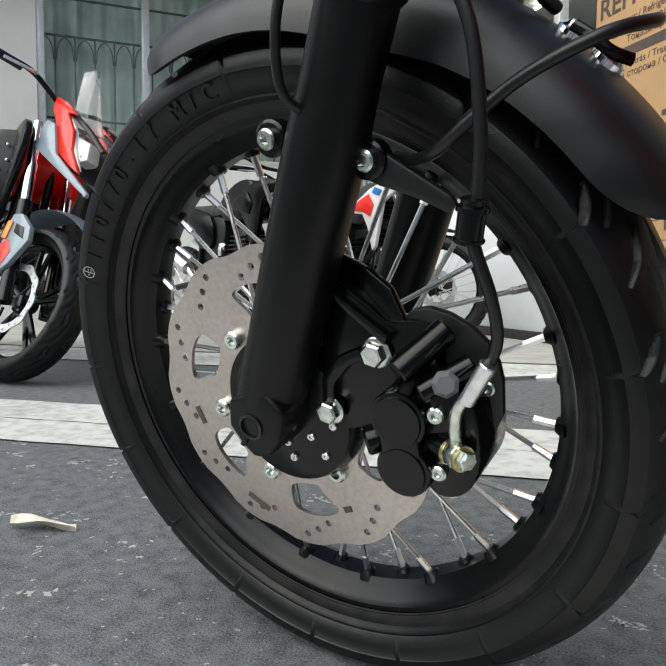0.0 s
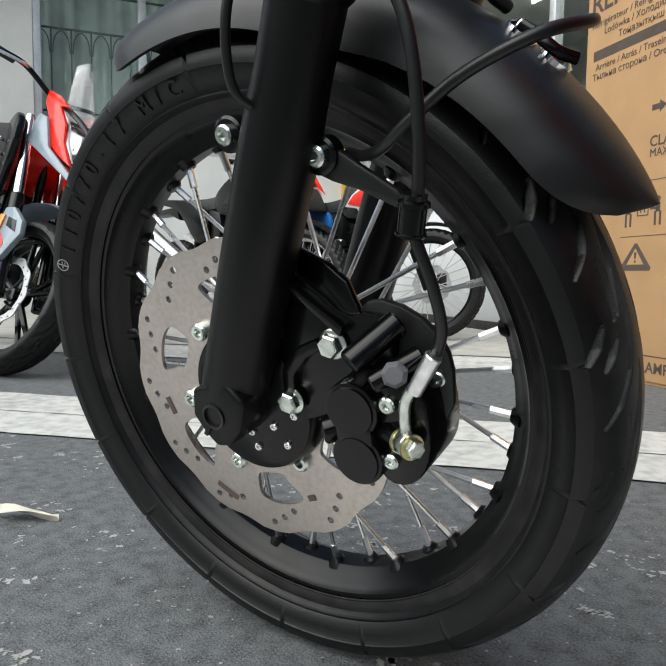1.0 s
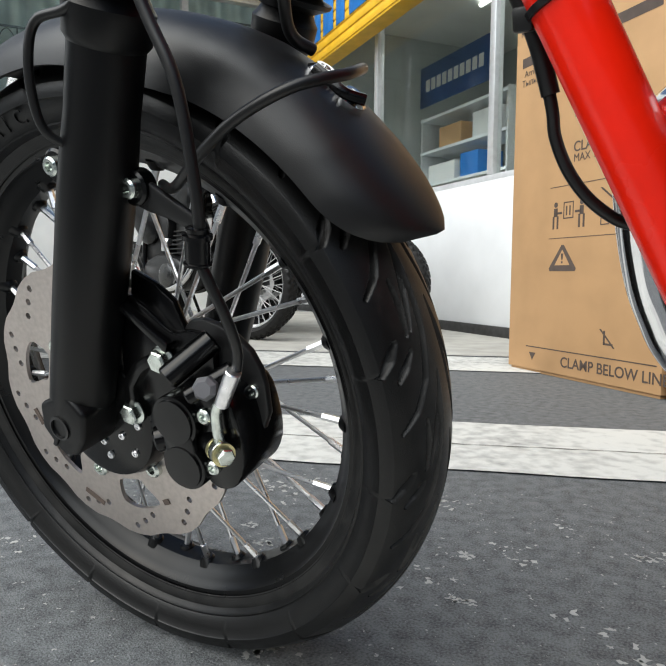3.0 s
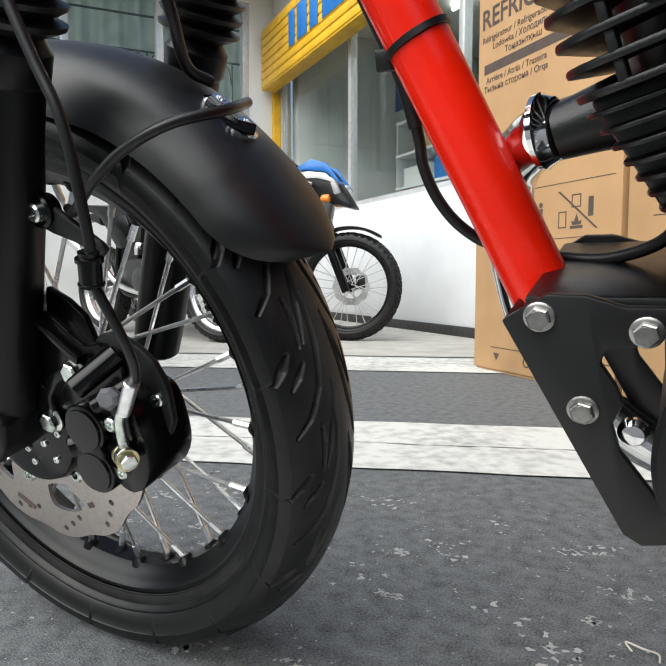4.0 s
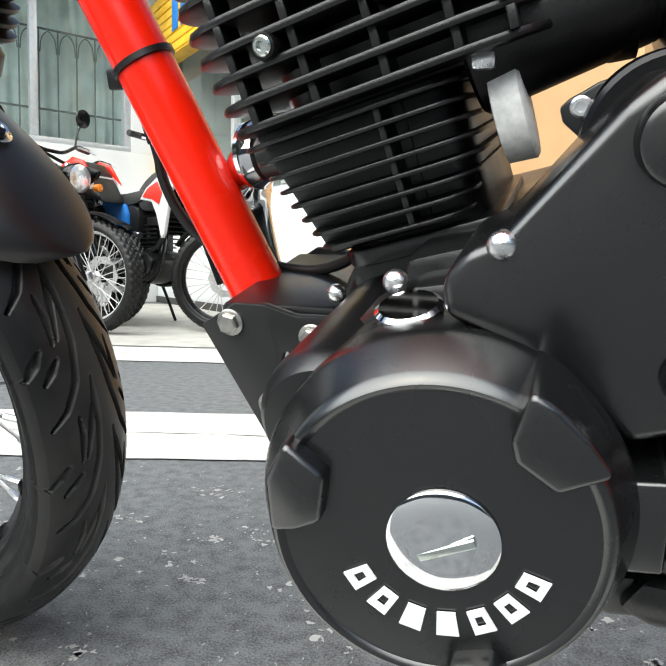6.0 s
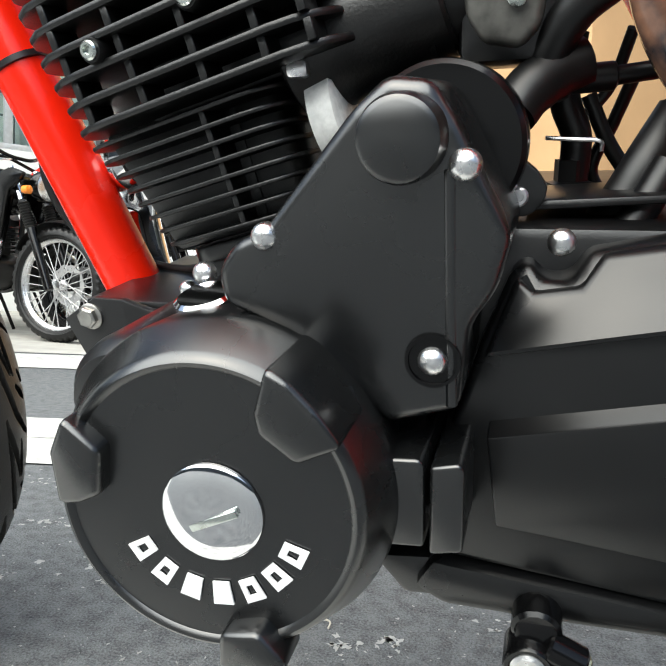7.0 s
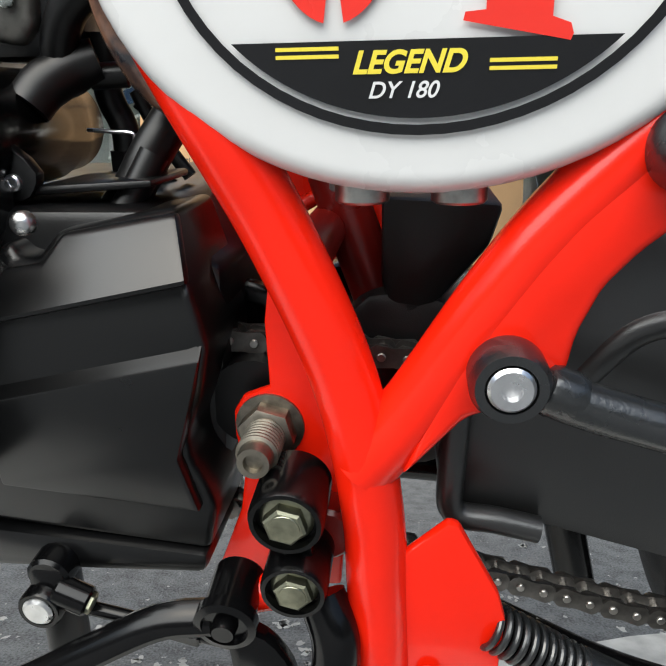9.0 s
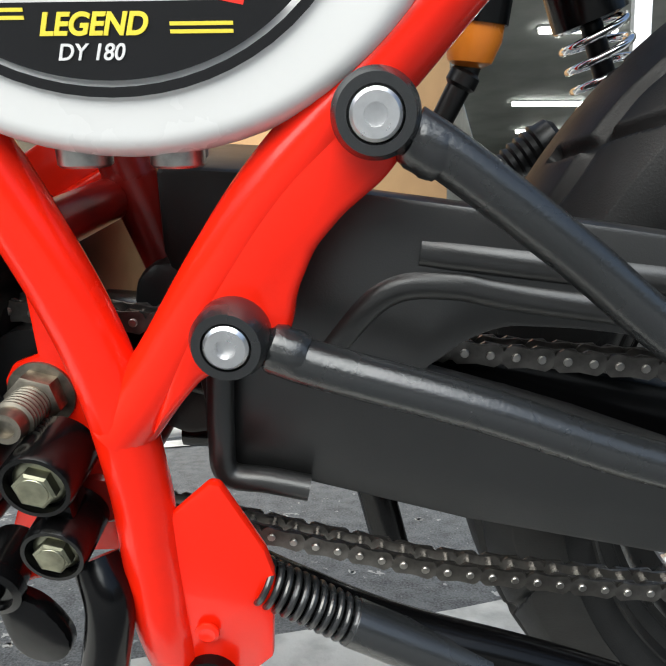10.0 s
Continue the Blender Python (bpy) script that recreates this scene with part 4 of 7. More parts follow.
for x, z in ((0.2325, 0.5505), (0.2525, 0.5315)):
    bm = bmesh.new()
    d = Vector((x, 0, z - 0.293)).normalized()
    turned(bm, (x - d.x * 0.001, 0.0, z - d.z * 0.001), d, [(0, 0.012), (0.004, 0.012), (0.006, 0.0085), (0.009, 0.007), (0.009, 0.004), (0.006, 0.0035), (0.006, 0)], 20)
    part("fender_bolt", bm, CHROME, fender)
bm = bmesh.new()
sweep(bm, [(0.236, -0.012, 0.556), (0.248, -0.016, 0.547), (0.258, -0.015, 0.537), (0.268, -0.006, 0.531)], 0.0042, 10, 5, flat=0.6)
part("cable_clip", bm, GLOSS, fender)

# ---- frame down tube, engine mount and exhaust ----
ax = Vector((0.095, 0, -0.2)).normalized()
bm = bmesh.new()
sweep(bm, [(0.330, 0, 0.70), (0.371, 0, 0.603), (0.4585, 0, 0.402), (0.463, 0, 0.392)], 0.0205, 28, 6, smooth=False)
down_tube = part("down_tube", bm, RED, bike, "glossy red steel frame down tube")
bm = bmesh.new()
turned(bm, Vector((0.388, 0, 0.564)) - ax * 0.0025, ax, [(0, 0.0212), (0.0005, 0.0225), (0.0045, 0.0225), (0.005, 0.0212)], 28)
block(bm, (0.36, -0.006, 0.548), (0.372, 0.006, 0.562), 0.002)
part("cable_tie", bm, HOSE, down_tube)
bm = bmesh.new()
sweep(bm, [(0.340, 0.018, 0.615), (0.3615, 0.018, 0.563), (0.3695, 0.018, 0.541), (0.3765, 0.017, 0.511)], 0.0058, 12)
sweep(bm, [(0.375, 0.017, 0.516), (0.3775, 0.017, 0.500), (0.379, 0.016, 0.485), (0.386, 0.016, 0.465), (0.397, 0.018, 0.447), (0.411, 0.022, 0.433), (0.424, 0.026, 0.426), (0.450, 0.026, 0.420), (0.475, 0.018, 0.418), (0.50, 0.01, 0.420), (0.525, 0.0, 0.430), (0.54, -0.01, 0.445)], 0.0040, 12)
part("breather_hose", bm, HOSE, bike)
for side in (-1, 1):
    y = side * 0.072
    bm = bmesh.new()
    inner = [(0.506, 0.391), (0.503, 0.383), (0.511, 0.37), (0.515, 0.36), (0.509, 0.347), (0.513, 0.331), (0.534, 0.301), (0.56, 0.300), (0.56, 0.28), (0.525, 0.271), (0.515, 0.277)]
    prism(bm, [(0.451, 0.406), (0.476, 0.4215), (0.496, 0.421), (0.515, 0.415), (0.536, 0.415), (0.541, 0.404), (0.527, 0.394)] + inner, y - 0.003, y + 0.003, 0.0012)
    mount = part("engine_mount_plate", bm, PLASTIC, bike, "black steel engine mounting plate")
    if side < 0:
        bm = bmesh.new()
        prism(bm, [(0.451, 0.406), (0.454, 0.404), (0.519, 0.2765), (0.515, 0.277)], -0.072, -0.03, 0.001)
        part("plate_flange", bm, PLASTIC, mount)
        for x, z in ((0.472, 0.409), (0.5255, 0.402), (0.494, 0.355)):
            hexbolt("mount_bolt", (x, -0.075, z), (0, -1, 0), 0.0069, BOLTGREY, mount, height=0.5)
bm = bmesh.new()
block(bm, (0.462, -0.066, 0.398), (0.56, 0.066, 0.418), 0.003)
part("mount_spacer", bm, ENGINE, bike)
bm = bmesh.new()
turned(bm, (0.519, -0.060, 0.338), (0, -1, 0), [(0, 0.008), (0.004, 0.0085), (0.008, 0.006), (0.009, 0)], 20)
part("stud_cap", bm, CHROME, mount)
bm = bmesh.new()
sweep(bm, [(0.462, 0.010, 0.499), (0.450, 0.022, 0.492), (0.433, 0.047, 0.475), (0.426, 0.056, 0.45), (0.430, 0.06, 0.40), (0.440, 0.06, 0.36), (0.462, 0.06, 0.32), (0.53, 0.07, 0.255), (0.65, 0.09, 0.225), (0.9, 0.12, 0.235)], 0.0185, 20)
pipe = part("exhaust_header", bm, CHROME, bike, "chrome exhaust header pipe")
bm = bmesh.new()
turned(bm, (0.458, 0.008, 0.500), (1, -0.2, 0.12), [(0, 0.0195), (0.0012, 0.0228), (0.0048, 0.0232), (0.0062, 0.0215), (0.0125, 0.0190), (0.014, 0.0165)], 40)
part("exhaust_flange", bm, CHROME, pipe)
bm = bmesh.new()
turned(bm, (0.470, 0.004, 0.499), (1, 0, 0.25), [(0, 0.0165), (0.05, 0.022)], 24)
part("exhaust_port", bm, FIN, pipe)

# ---- cylinder and head with their fins ----
U = Vector((math.cos(radians(15)), 0, math.sin(radians(15))))
V = Vector((-math.sin(radians(15)), 0, math.cos(radians(15))))


def slab(bm, u0, u1, y0, y1, v0, v1, bevel=0.001, round_r=0.012):
    """A fin or slab lying across the tilted cylinder, with rounded corners."""
    pts = []
    for cu, cy, a0 in ((u1 - round_r, y1 - round_r, 0), (u0 + round_r, y1 - round_r, 90), (u0 + round_r, y0 + round_r, 180), (u1 - round_r, y0 + round_r, 270)):
        for k in range(5):
            a = radians(a0 + 22.5 * k)
            pts.append((cu + round_r * math.cos(a), cy + round_r * math.sin(a)))
    lo = [bm.verts.new(U * u + V * v0 + Vector((0, y, 0))) for u, y in pts]
    hi = [bm.verts.new(U * u + V * v1 + Vector((0, y, 0))) for u, y in pts]
    faces = [bm.faces.new(lo[::-1]), bm.faces.new(hi)]
    bridge(bm, lo, hi)
    if bevel:
        edges = list({e for f in faces for e in f.edges})
        bmesh.ops.bevel(bm, geom=edges, offset=bevel, segments=2, profile=0.5, affect="EDGES")


bm = bmesh.new()
slab(bm, 0.645, 0.728, -0.068, 0.095, 0.285, 0.372, 0.002, 0.02)
pts = [(0.6365, 0.2965), (0.70, 0.2965), (0.70, 0.372), (0.6138, 0.372)]
prism(bm, [((U * u + V * v).x, (U * u + V * v).z) for u, v in pts], -0.070, 0.08, 0.004)
barrel = part("cylinder_barrel", bm, FIN, bike, "black finned air-cooled cylinder")
for k in range(8):
    v = 0.301 + k * 0.0088
    u0 = 0.634 - 0.0031 * k
    u1 = 0.722 + min(0.012, 0.004 * k)
    bm = bmesh.new()
    slab(bm, u0, u1, -0.088 - 0.0012 * k, 0.11, v, v + 0.0024, 0.0008, 0.022)
    part("cooling_fin", bm, FIN, barrel, smooth=30)
bm = bmesh.new()
slab(bm, 0.646, 0.735, -0.078, 0.08, 0.286, 0.296, 0.002, 0.014)
part("barrel_base", bm, ENGINE, barrel)
bm = bmesh.new()
slab(bm, 0.632, 0.765, -0.072, 0.11, 0.368, 0.47, 0.003, 0.03)
head = part("cylinder_head", bm, FIN, bike, "black finned cylinder head")
for k in range(7):
    v = 0.3705 + k * 0.0125
    u0 = 0.6155 - 0.0012 * k
    u1 = 0.778 - 0.002 * k
    bm = bmesh.new()
    slab(bm, u0 - 0.006, u1, -0.105 - 0.002 * min(k, 3), 0.13, v, v + 0.0042, 0.0016, 0.032)
    part("cooling_fin", bm, FIN, head, smooth=30)
for i, uu in enumerate((0.634, 0.668, 0.704, 0.738, 0.762)):
    for k in range(6):
        v = 0.3745 + k * 0.0125
        bm = bmesh.new()
        y = -0.1035 - 0.002 * min(k, 3)
        slab(bm, uu - 0.0022 - 0.002 * k * 0.2, uu + 0.0022 - 0.002 * k * 0.2, y, y + 0.02, v - 0.0005, v + 0.0092, 0.0006, 0.001)
        part("fin_web", bm, FIN, head)
for k in range(7):
    v = 0.3034 + k * 0.0088
    bm = bmesh.new()
    slab(bm, 0.690, 0.6935, -0.087 - 0.0012 * k, -0.07, v - 0.0004, v + 0.0068, 0.0004, 0.001)
    part("fin_web", bm, FIN, barrel)
for x, z in ((0.527, 0.560), (0.582, 0.580)):
    bm = bmesh.new()
    turned(bm, (x, -0.06, z), (0, -1, 0), [(0, 0.0072), (0.050, 0.0066), (0.052, 0.0056)], 20)
    part("head_bolt_boss", bm, FIN, head)
    socket("head_bolt", (x, -0.111, z), (0, -1, 0), 0.0047, ZINC, head)
bm = bmesh.new()
slab(bm, 0.655, 0.78, -0.065, 0.065, 0.455, 0.52, 0.008, 0.03)
part("rocker_cover", bm, FIN, head)
# tensioner housing and intake stub behind the head
bm = bmesh.new()
rod(bm, (0.612, -0.05, 0.556), (0.692, -0.05, 0.58), 0.036, 0.03, 28)
part("intake_stub", bm, FIN, head)
bm = bmesh.new()
turned(bm, (0.628, -0.058, 0.5225), U, [(0, 0.020), (0.001, 0.0255), (0.0145, 0.0265), (0.016, 0.0245), (0.0165, 0.010)], 40)
part("silver_collar", bm, material("cast_aluminium", (0.68, 0.68, 0.66), 0.42, 0.1, vary=0.1, scale=200, bump=0.15, bump_scale=800), barrel)
bm = bmesh.new()
block(bm, (0.618, -0.086, 0.543), (0.630, -0.066, 0.552), 0.003)
part("collar_ear", bm, STEEL, barrel)

# ---- crankcase ----
bm = bmesh.new()
prism(bm, [(0.592, 0.30), (0.592, 0.462), (0.66, 0.478), (0.80, 0.478), (0.835, 0.45), (0.83, 0.32), (0.70, 0.292)], -0.118, 0.12, 0.006)
prism(bm, [(0.535, 0.34), (0.532, 0.405), (0.545, 0.44), (0.556, 0.452), (0.62, 0.466), (0.62, 0.29), (0.56, 0.30)], -0.058, 0.10, 0.008)
case = part("crankcase", bm, ENGINE, bike, "black painted engine crankcase")
bm = bmesh.new()
prism(bm, [(0.566, 0.40), (0.572, 0.436), (0.602, 0.456), (0.632, 0.461), (0.66, 0.44), (0.70, 0.42), (0.70, 0.33), (0.58, 0.33)], -0.142, -0.10, 0.005)
part("case_flange", bm, ENGINE, case)
# alternator cover: turned rim with a recessed flat face
bm = bmesh.new()
C = (0.6245, 0.3815)
turned(bm, (C[0] - 0.010, -0.10, C[1] - 0.007), (0.085, -1, 0.06), [(0, 0.070), (0.080, 0.0735), (0.092, 0.0740), (0.0950, 0.0736), (0.0970, 0.0727), (0.1130, 0.0650), (0.1160, 0.0630), (0.1170, 0.0612), (0.1165, 0.0597), (0.1152, 0.0585), (0.1155, 0.03), (0.1155, 0)], 96)
alt = part("alternator_cover", bm, COVER, bike, "black round alternator cover with a polished cap")
FACE = -0.2155
bm = bmesh.new()
turned(bm, (0.607, -0.06, 0.367), (0, -1, 0), [(0, 0.074), (0.06, 0.074), (0.084, 0.0755), (0.088, 0.073)], 72)
part("cover_flange", bm, ENGINE, case)


def lug(points, y0, y1, b=0.003):
    bm = bmesh.new()
    prism(bm, points, y0, y1, b, 3)
    return part("cover_lug", bm, COVER, alt)


lug([(0.6505, 0.428), (0.6565, 0.4465), (0.665, 0.4415), (0.675, 0.431), (0.6835, 0.4185), (0.666, 0.4095), (0.652, 0.420)], -0.2215, -0.17)
lug([(0.571, 0.420), (0.586, 0.407), (0.583, 0.387), (0.573, 0.382), (0.562, 0.380), (0.562, 0.404)], -0.2255, -0.20)
lug([(0.630, 0.331), (0.647, 0.335), (0.658, 0.322), (0.657, 0.316), (0.628, 0.313)], -0.2265, -0.205)
bm = bmesh.new()
turned(bm, (0.572, -0.06, 0.405), (0, -1, 0), [(0, 0.033), (0.112, 0.033), (0.120, 0.0315), (0.126, 0.027), (0.1275, 0.015), (0.128, 0)], 48)
part("case_drum", bm, ENGINE, case)
bm = bmesh.new()
turned(bm, (C[0] + 0.003, FACE + 0.0005, C[1] - 0.0005), (0.085, -1, 0.06), [(0, 0.0212), (0.0012, 0.0210), (0.0024, 0.0195), (0.0030, 0.012), (0.0033, 0)], 56)
cap = part("polished_cap", bm, CHROME, alt, "polished slotted inspection cap")
bm = bmesh.new()
block(bm, (-0.0115, -0.0011, -0.0016), (0.0115, 0.0011, 0.0016), 0.0005, pose(C[0] + 0.005, FACE - 0.0028, C[1] - 0.002, 0, -26, 0))
part("cap_slot", bm, ZINC, cap)
# worn-white emblem shapes round the lower edge of the cover
for k in range(7):
    a = radians(212 + 20.6 * k)
    r = 0.0362
    m = pose(0.6268 + r * math.cos(a), 0, 0.3808 + r * math.sin(a), 0, -(math.degrees(a) + 90), 0)
    bm = bmesh.new()
    plate(bm, [(-0.0042, -0.0052), (0.0045, -0.0052), (0.0036, 0.0052), (-0.0034, 0.0052)], [[(-0.0018, -0.0022), (0.0019, -0.0022), (0.0015, 0.0022), (-0.0015, 0.0022)]] if k not in (2, 3) else [], -0.0004, 0.0004)
    bmesh.ops.transform(bm, matrix=m, verts=bm.verts)
    for v in bm.verts:
        v.co.y += FACE - 0.0002 + 0.085 * (v.co.x - C[0]) + 0.06 * (v.co.z - C[1])
    part("emblem_shape", bm, DECALWHITE, alt)
# block behind the cover, with a split line
for x0, x1 in ((0.672, 0.7060), (0.7080, 0.7215)):
    bm = bmesh.new()
    prism(bm, [(x0, 0.356), (x0, 0.396), (x1 - 0.002, 0.399), (x1, 0.396), (x1, 0.359)], -0.188, -0.11, 0.005, 3)
    part("case_block", bm, COVER, case)
# pulley cover: tall triangular casting
bm = bmesh.new()
TRI = [(0.622, 0.456), (0.621, 0.470), (0.630, 0.4815), (0.642, 0.486), (0.679, 0.529), (0.691, 0.539), (0.707, 0.537), (0.716, 0.522), (0.723, 0.508), (0.735, 0.485), (0.730, 0.465), (0.721, 0.452), (0.718, 0.418), (0.690, 0.409), (0.672, 0.426), (0.650, 0.444)]
prism(bm, TRI, -0.182, -0.11, 0.0055, 4)
for v in bm.verts:
    v.co.y += 0.10 * max(0.0, v.co.x - 0.716)
tri = part("starter_gear_cover", bm, COVER, bike, "matt black triangular starter gear cover")
bm = bmesh.new()
turned(bm, (0.6975, -0.178, 0.5185), (0, -1, 0), [(0, 0.0175), (0.001, 0.0160), (0.003, 0.0152), (0.012, 0.0150), (0.0152, 0.0140), (0.0165, 0.0120), (0.017, 0)], 48)
part("round_boss", bm, COVER, tri)
bm = bmesh.new()
rod(bm, (0.7130, -0.1805, 0.508), (0.715, -0.1805, 0.42), 0.0024, n=12)
part("cover_rib", bm, COVER, tri)
dome("cap_nut", (0.643, -0.178, 0.4835), (0, -1, 0), 0.0056, SATIN, tri)
dome("cap_nut", (0.7185, -0.182, 0.5095), (0, -1, 0), 0.0056, SATIN, tri)
bm = bmesh.new()
turned(bm, (0.708, -0.175, 0.4385), (0, -1, 0), [(0, 0.0105), (0.0085, 0.0105), (0.0085, 0.0092), (0.0075, 0.009)], 28)
part("bolt_well", bm, GLOSS, tri)
dome("cap_nut", (0.708, -0.180, 0.4385), (0, -1, 0), 0.0056, SATIN, tri)
dome("cap_nut", (0.594, -0.140, 0.4575), (0, -1, 0.2), 0.0056, SATIN, case)
dome("cap_nut", (0.539, -0.064, 0.427), (0, -1, 0), 0.0056, SATIN, case)
bm = bmesh.new()
turned(bm, (0.605, -0.160, 0.445), (-0.1, -0.2, 1), [(-0.03, 0.0165), (0.002, 0.0145), (0.0035, 0.0125), (0.005, 0.0145), (0.008, 0.0145), (0.0095, 0.0125)], 32)
part("filler_plug", bm, CHROME, case)
# starter motor
bm = bmesh.new()
turned(bm, (0.7015, -0.128, 0.5115), (0, 1, 0), [(0, 0.020), (0.001, 0.0325), (0.003, 0.0345), (0.007, 0.0352), (0.018, 0.0352), (0.020, 0.0315), (0.10, 0.0315), (0.104, 0.029), (0.13, 0.028)], 56)
starter = part("starter_motor", bm, GLOSS, bike)
bm = bmesh.new()
prism(bm, rounded([(0.66, 0.52), (0.668, 0.532), (0.69, 0.535), (0.74, 0.50), (0.742, 0.485), (0.73, 0.48), (0.70, 0.49)], 3), -0.108, -0.1, 0.001)
part("starter_flange", bm, ENGINE, starter)
socket("starter_bolt", (0.667, -0.108, 0.526), (0, -1, 0), 0.0045, STEEL, starter)
socket("starter_bolt", (0.733, -0.108, 0.489), (0, -1, 0), 0.0042, STEEL, starter)
# sprocket cover with raised panel and ribs
bm = bmesh.new()
COV = [(0.706, 0.330), (0.712, 0.40), (0.722, 0.432), (0.733, 0.462), (0.740, 0.466), (0.745, 0.459), (0.756, 0.459), (0.763, 0.470), (0.821, 0.481), (0.831, 0.447), (0.836, 0.423), (0.829, 0.395), (0.823, 0.38), (0.824, 0.367), (0.830, 0.355), (0.834, 0.342), (0.829, 0.319)]
prism(bm, COV, -0.152, -0.08, 0.004, 3)


def slope(bm):
    """Lean the upper part of the cover back towards the engine."""
    for v in bm.verts:
        over = max(0.0, v.co.z - 0.432 - 0.21 * (v.co.x - 0.724))
        if v.co.y < -0.12:
            v.co.y += 0.7 * over


slope(bm)
cov = part("sprocket_cover", bm, CHAINCASE, bike, "satin black plastic sprocket cover")
bm = bmesh.new()
prism(bm, [(0.727, 0.403), (0.834, 0.427), (0.826, 0.392), (0.82, 0.372), (0.828, 0.345), (0.824, 0.346), (0.732, 0.354)], -0.159, -0.148, 0.0014, 2)
for v in bm.verts:
    if v.co.y < -0.155 and 0.403 + 0.224 * (v.co.x - 0.727) - v.co.z < 0.005:
        v.co.z -= 0.0065
part("cover_panel", bm, CHAINCASE, cov)
bm = bmesh.new()
prism(bm, [(0.724, 0.430), (0.831, 0.4525), (0.822, 0.4795), (0.768, 0.470), (0.760, 0.458), (0.742, 0.455), (0.735, 0.460)], -0.1555, -0.148, 0.0025, 2)
slope(bm)
part("cover_panel", bm, CHAINCASE, cov)
bm = bmesh.new()
prism(bm, [(0.704, 0.328), (0.829, 0.319), (0.827, 0.308), (0.76, 0.305), (0.71, 0.304), (0.695, 0.312)], -0.156, -0.08, 0.004, 2)
part("cover_sill", bm, CHAINCASE, cov)
bm = bmesh.new()
prism(bm, [(0.672, 0.322), (0.704, 0.326), (0.712, 0.304), (0.69, 0.301)], -0.15, -0.08, 0.004)
part("case_lip", bm, ENGINE, case)
dome("cap_nut", (0.7515, -0.134, 0.4745), (0, -1, 0.1), 0.0056, SATIN, cov)
dome("cap_nut", (0.702, -0.15, 0.354), (0, -1, 0), 0.0056, SATIN, case)
bm = bmesh.new()
prism(bm, [(0.735, 0.482), (0.80, 0.486), (0.80, 0.490), (0.74, 0.487)], -0.105, -0.05, 0.002)
part("case_top", bm, ENGINE, case)

# ---- carburettor, wiring and leads above the engine ----
bm = bmesh.new()
turned(bm, (0.665, -0.045, 0.575), (1, 0, 0.12), [(0, 0.026), (0.01, 0.034), (0.022, 0.034), (0.024, 0.028), (0.05, 0.026)], 28)
part("intake_rubber", bm, HOSE, bike)
bm = bmesh.new()
block(bm, (0.70, -0.07, 0.545), (0.745, -0.01, 0.605), 0.006)
carb = part("carburettor", bm, ENGINE, bike)
bm = bmesh.new()
prism(bm, [(0.702, 0.588), (0.704, 0.566), (0.712, 0.554), (0.729, 0.551), (0.738, 0.560), (0.741, 0.588)], -0.078, -0.02, 0.004, 3)
part("float_bowl", bm, material("grey_casting", (0.10, 0.098, 0.09), 0.42, 0.6, vary=0.3, scale=90), carb)
bm = bmesh.new()
turned(bm, (0.705, -0.05, 0.588), (0, 0, 1), [(0, 0.010), (0.004, 0.012), (0.03, 0.011)], 14)
part("carburettor_fitting", bm, STEEL, carb)
bm = bmesh.new()
prism(bm, rounded([(0.690, 0.598), (0.696, 0.588), (0.705, 0.592), (0.715, 0.604), (0.712, 0.612), (0.700, 0.606)], 3), -0.084, -0.072, 0.002)
part("choke_lever", bm, GLOSS, carb)
bm = bmesh.new()
turned(bm, (0.727, -0.079, 0.572), (0, -1, 0), [(0, 0.0045), (0.002, 0.0045), (0.0026, 0.0036), (0.0026, 0)], 16)
part("bowl_screw", bm, ZINC, carb)
bm = bmesh.new()
sweep(bm, [(0.79, -0.075, 0.62), (0.775, -0.075, 0.585), (0.752, -0.07, 0.566), (0.741, -0.062, 0.545), (0.744, -0.055, 0.53)], 0.0095, 16)
part("fuel_hose", bm, HOSE, bike)
bm = bmesh.new()
sweep(bm, [(0.727, -0.075, 0.523), (0.734, -0.068, 0.533), (0.746, -0.06, 0.541), (0.758, -0.055, 0.545)], lambda t: 0.0125 - 0.002 * abs(t - 0.4), 16)
part("terminal_boot", bm, HOSE, bike)
bm = bmesh.new()
rod(bm, (0.752, -0.055, 0.537), (0.772, -0.05, 0.538), 0.0068)
rod(bm, (0.772, -0.05, 0.538), (0.80, -0.045, 0.541), 0.0045)
part("lead", bm, HOSE, bike)
bm = bmesh.new()
sweep(bm, [(0.752, -0.03, 0.56), (0.750, -0.03, 0.53), (0.757, -0.03, 0.51), (0.757, -0.03, 0.488)], 0.0078, 14)
part("neutral_switch_lead", bm, HOSE, bike)
bm = bmesh.new()
turned(bm, (0.756, -0.03, 0.478), (0, 0, 1), [(0, 0.013), (0.008, 0.013), (0.009, 0.009), (0.02, 0.009)], 6)
part("lead_base", bm, HOSE, bike)
for pts, r in ((((0.762, -0.02, 0.53), (0.774, -0.02, 0.505), (0.79, -0.02, 0.482)), 0.0042), (((0.784, -0.02, 0.54), (0.776, -0.01, 0.515), (0.767, -0.01, 0.49), (0.78, -0.01, 0.47)), 0.0035), (((0.78, -0.03, 0.56), (0.773, -0.02, 0.535), (0.762, -0.02, 0.52)), 0.003), (((0.80, -0.06, 0.52), (0.788, -0.07, 0.50), (0.778, -0.075, 0.482), (0.770, -0.08, 0.47)), 0.011), (((0.795, -0.085, 0.50), (0.787, -0.09, 0.485), (0.779, -0.095, 0.472)), 0.0075)):
    bm = bmesh.new()
    sweep(bm, pts, r, 12)
    part("wiring_sleeve", bm, HOSE, bike)
bm = bmesh.new()
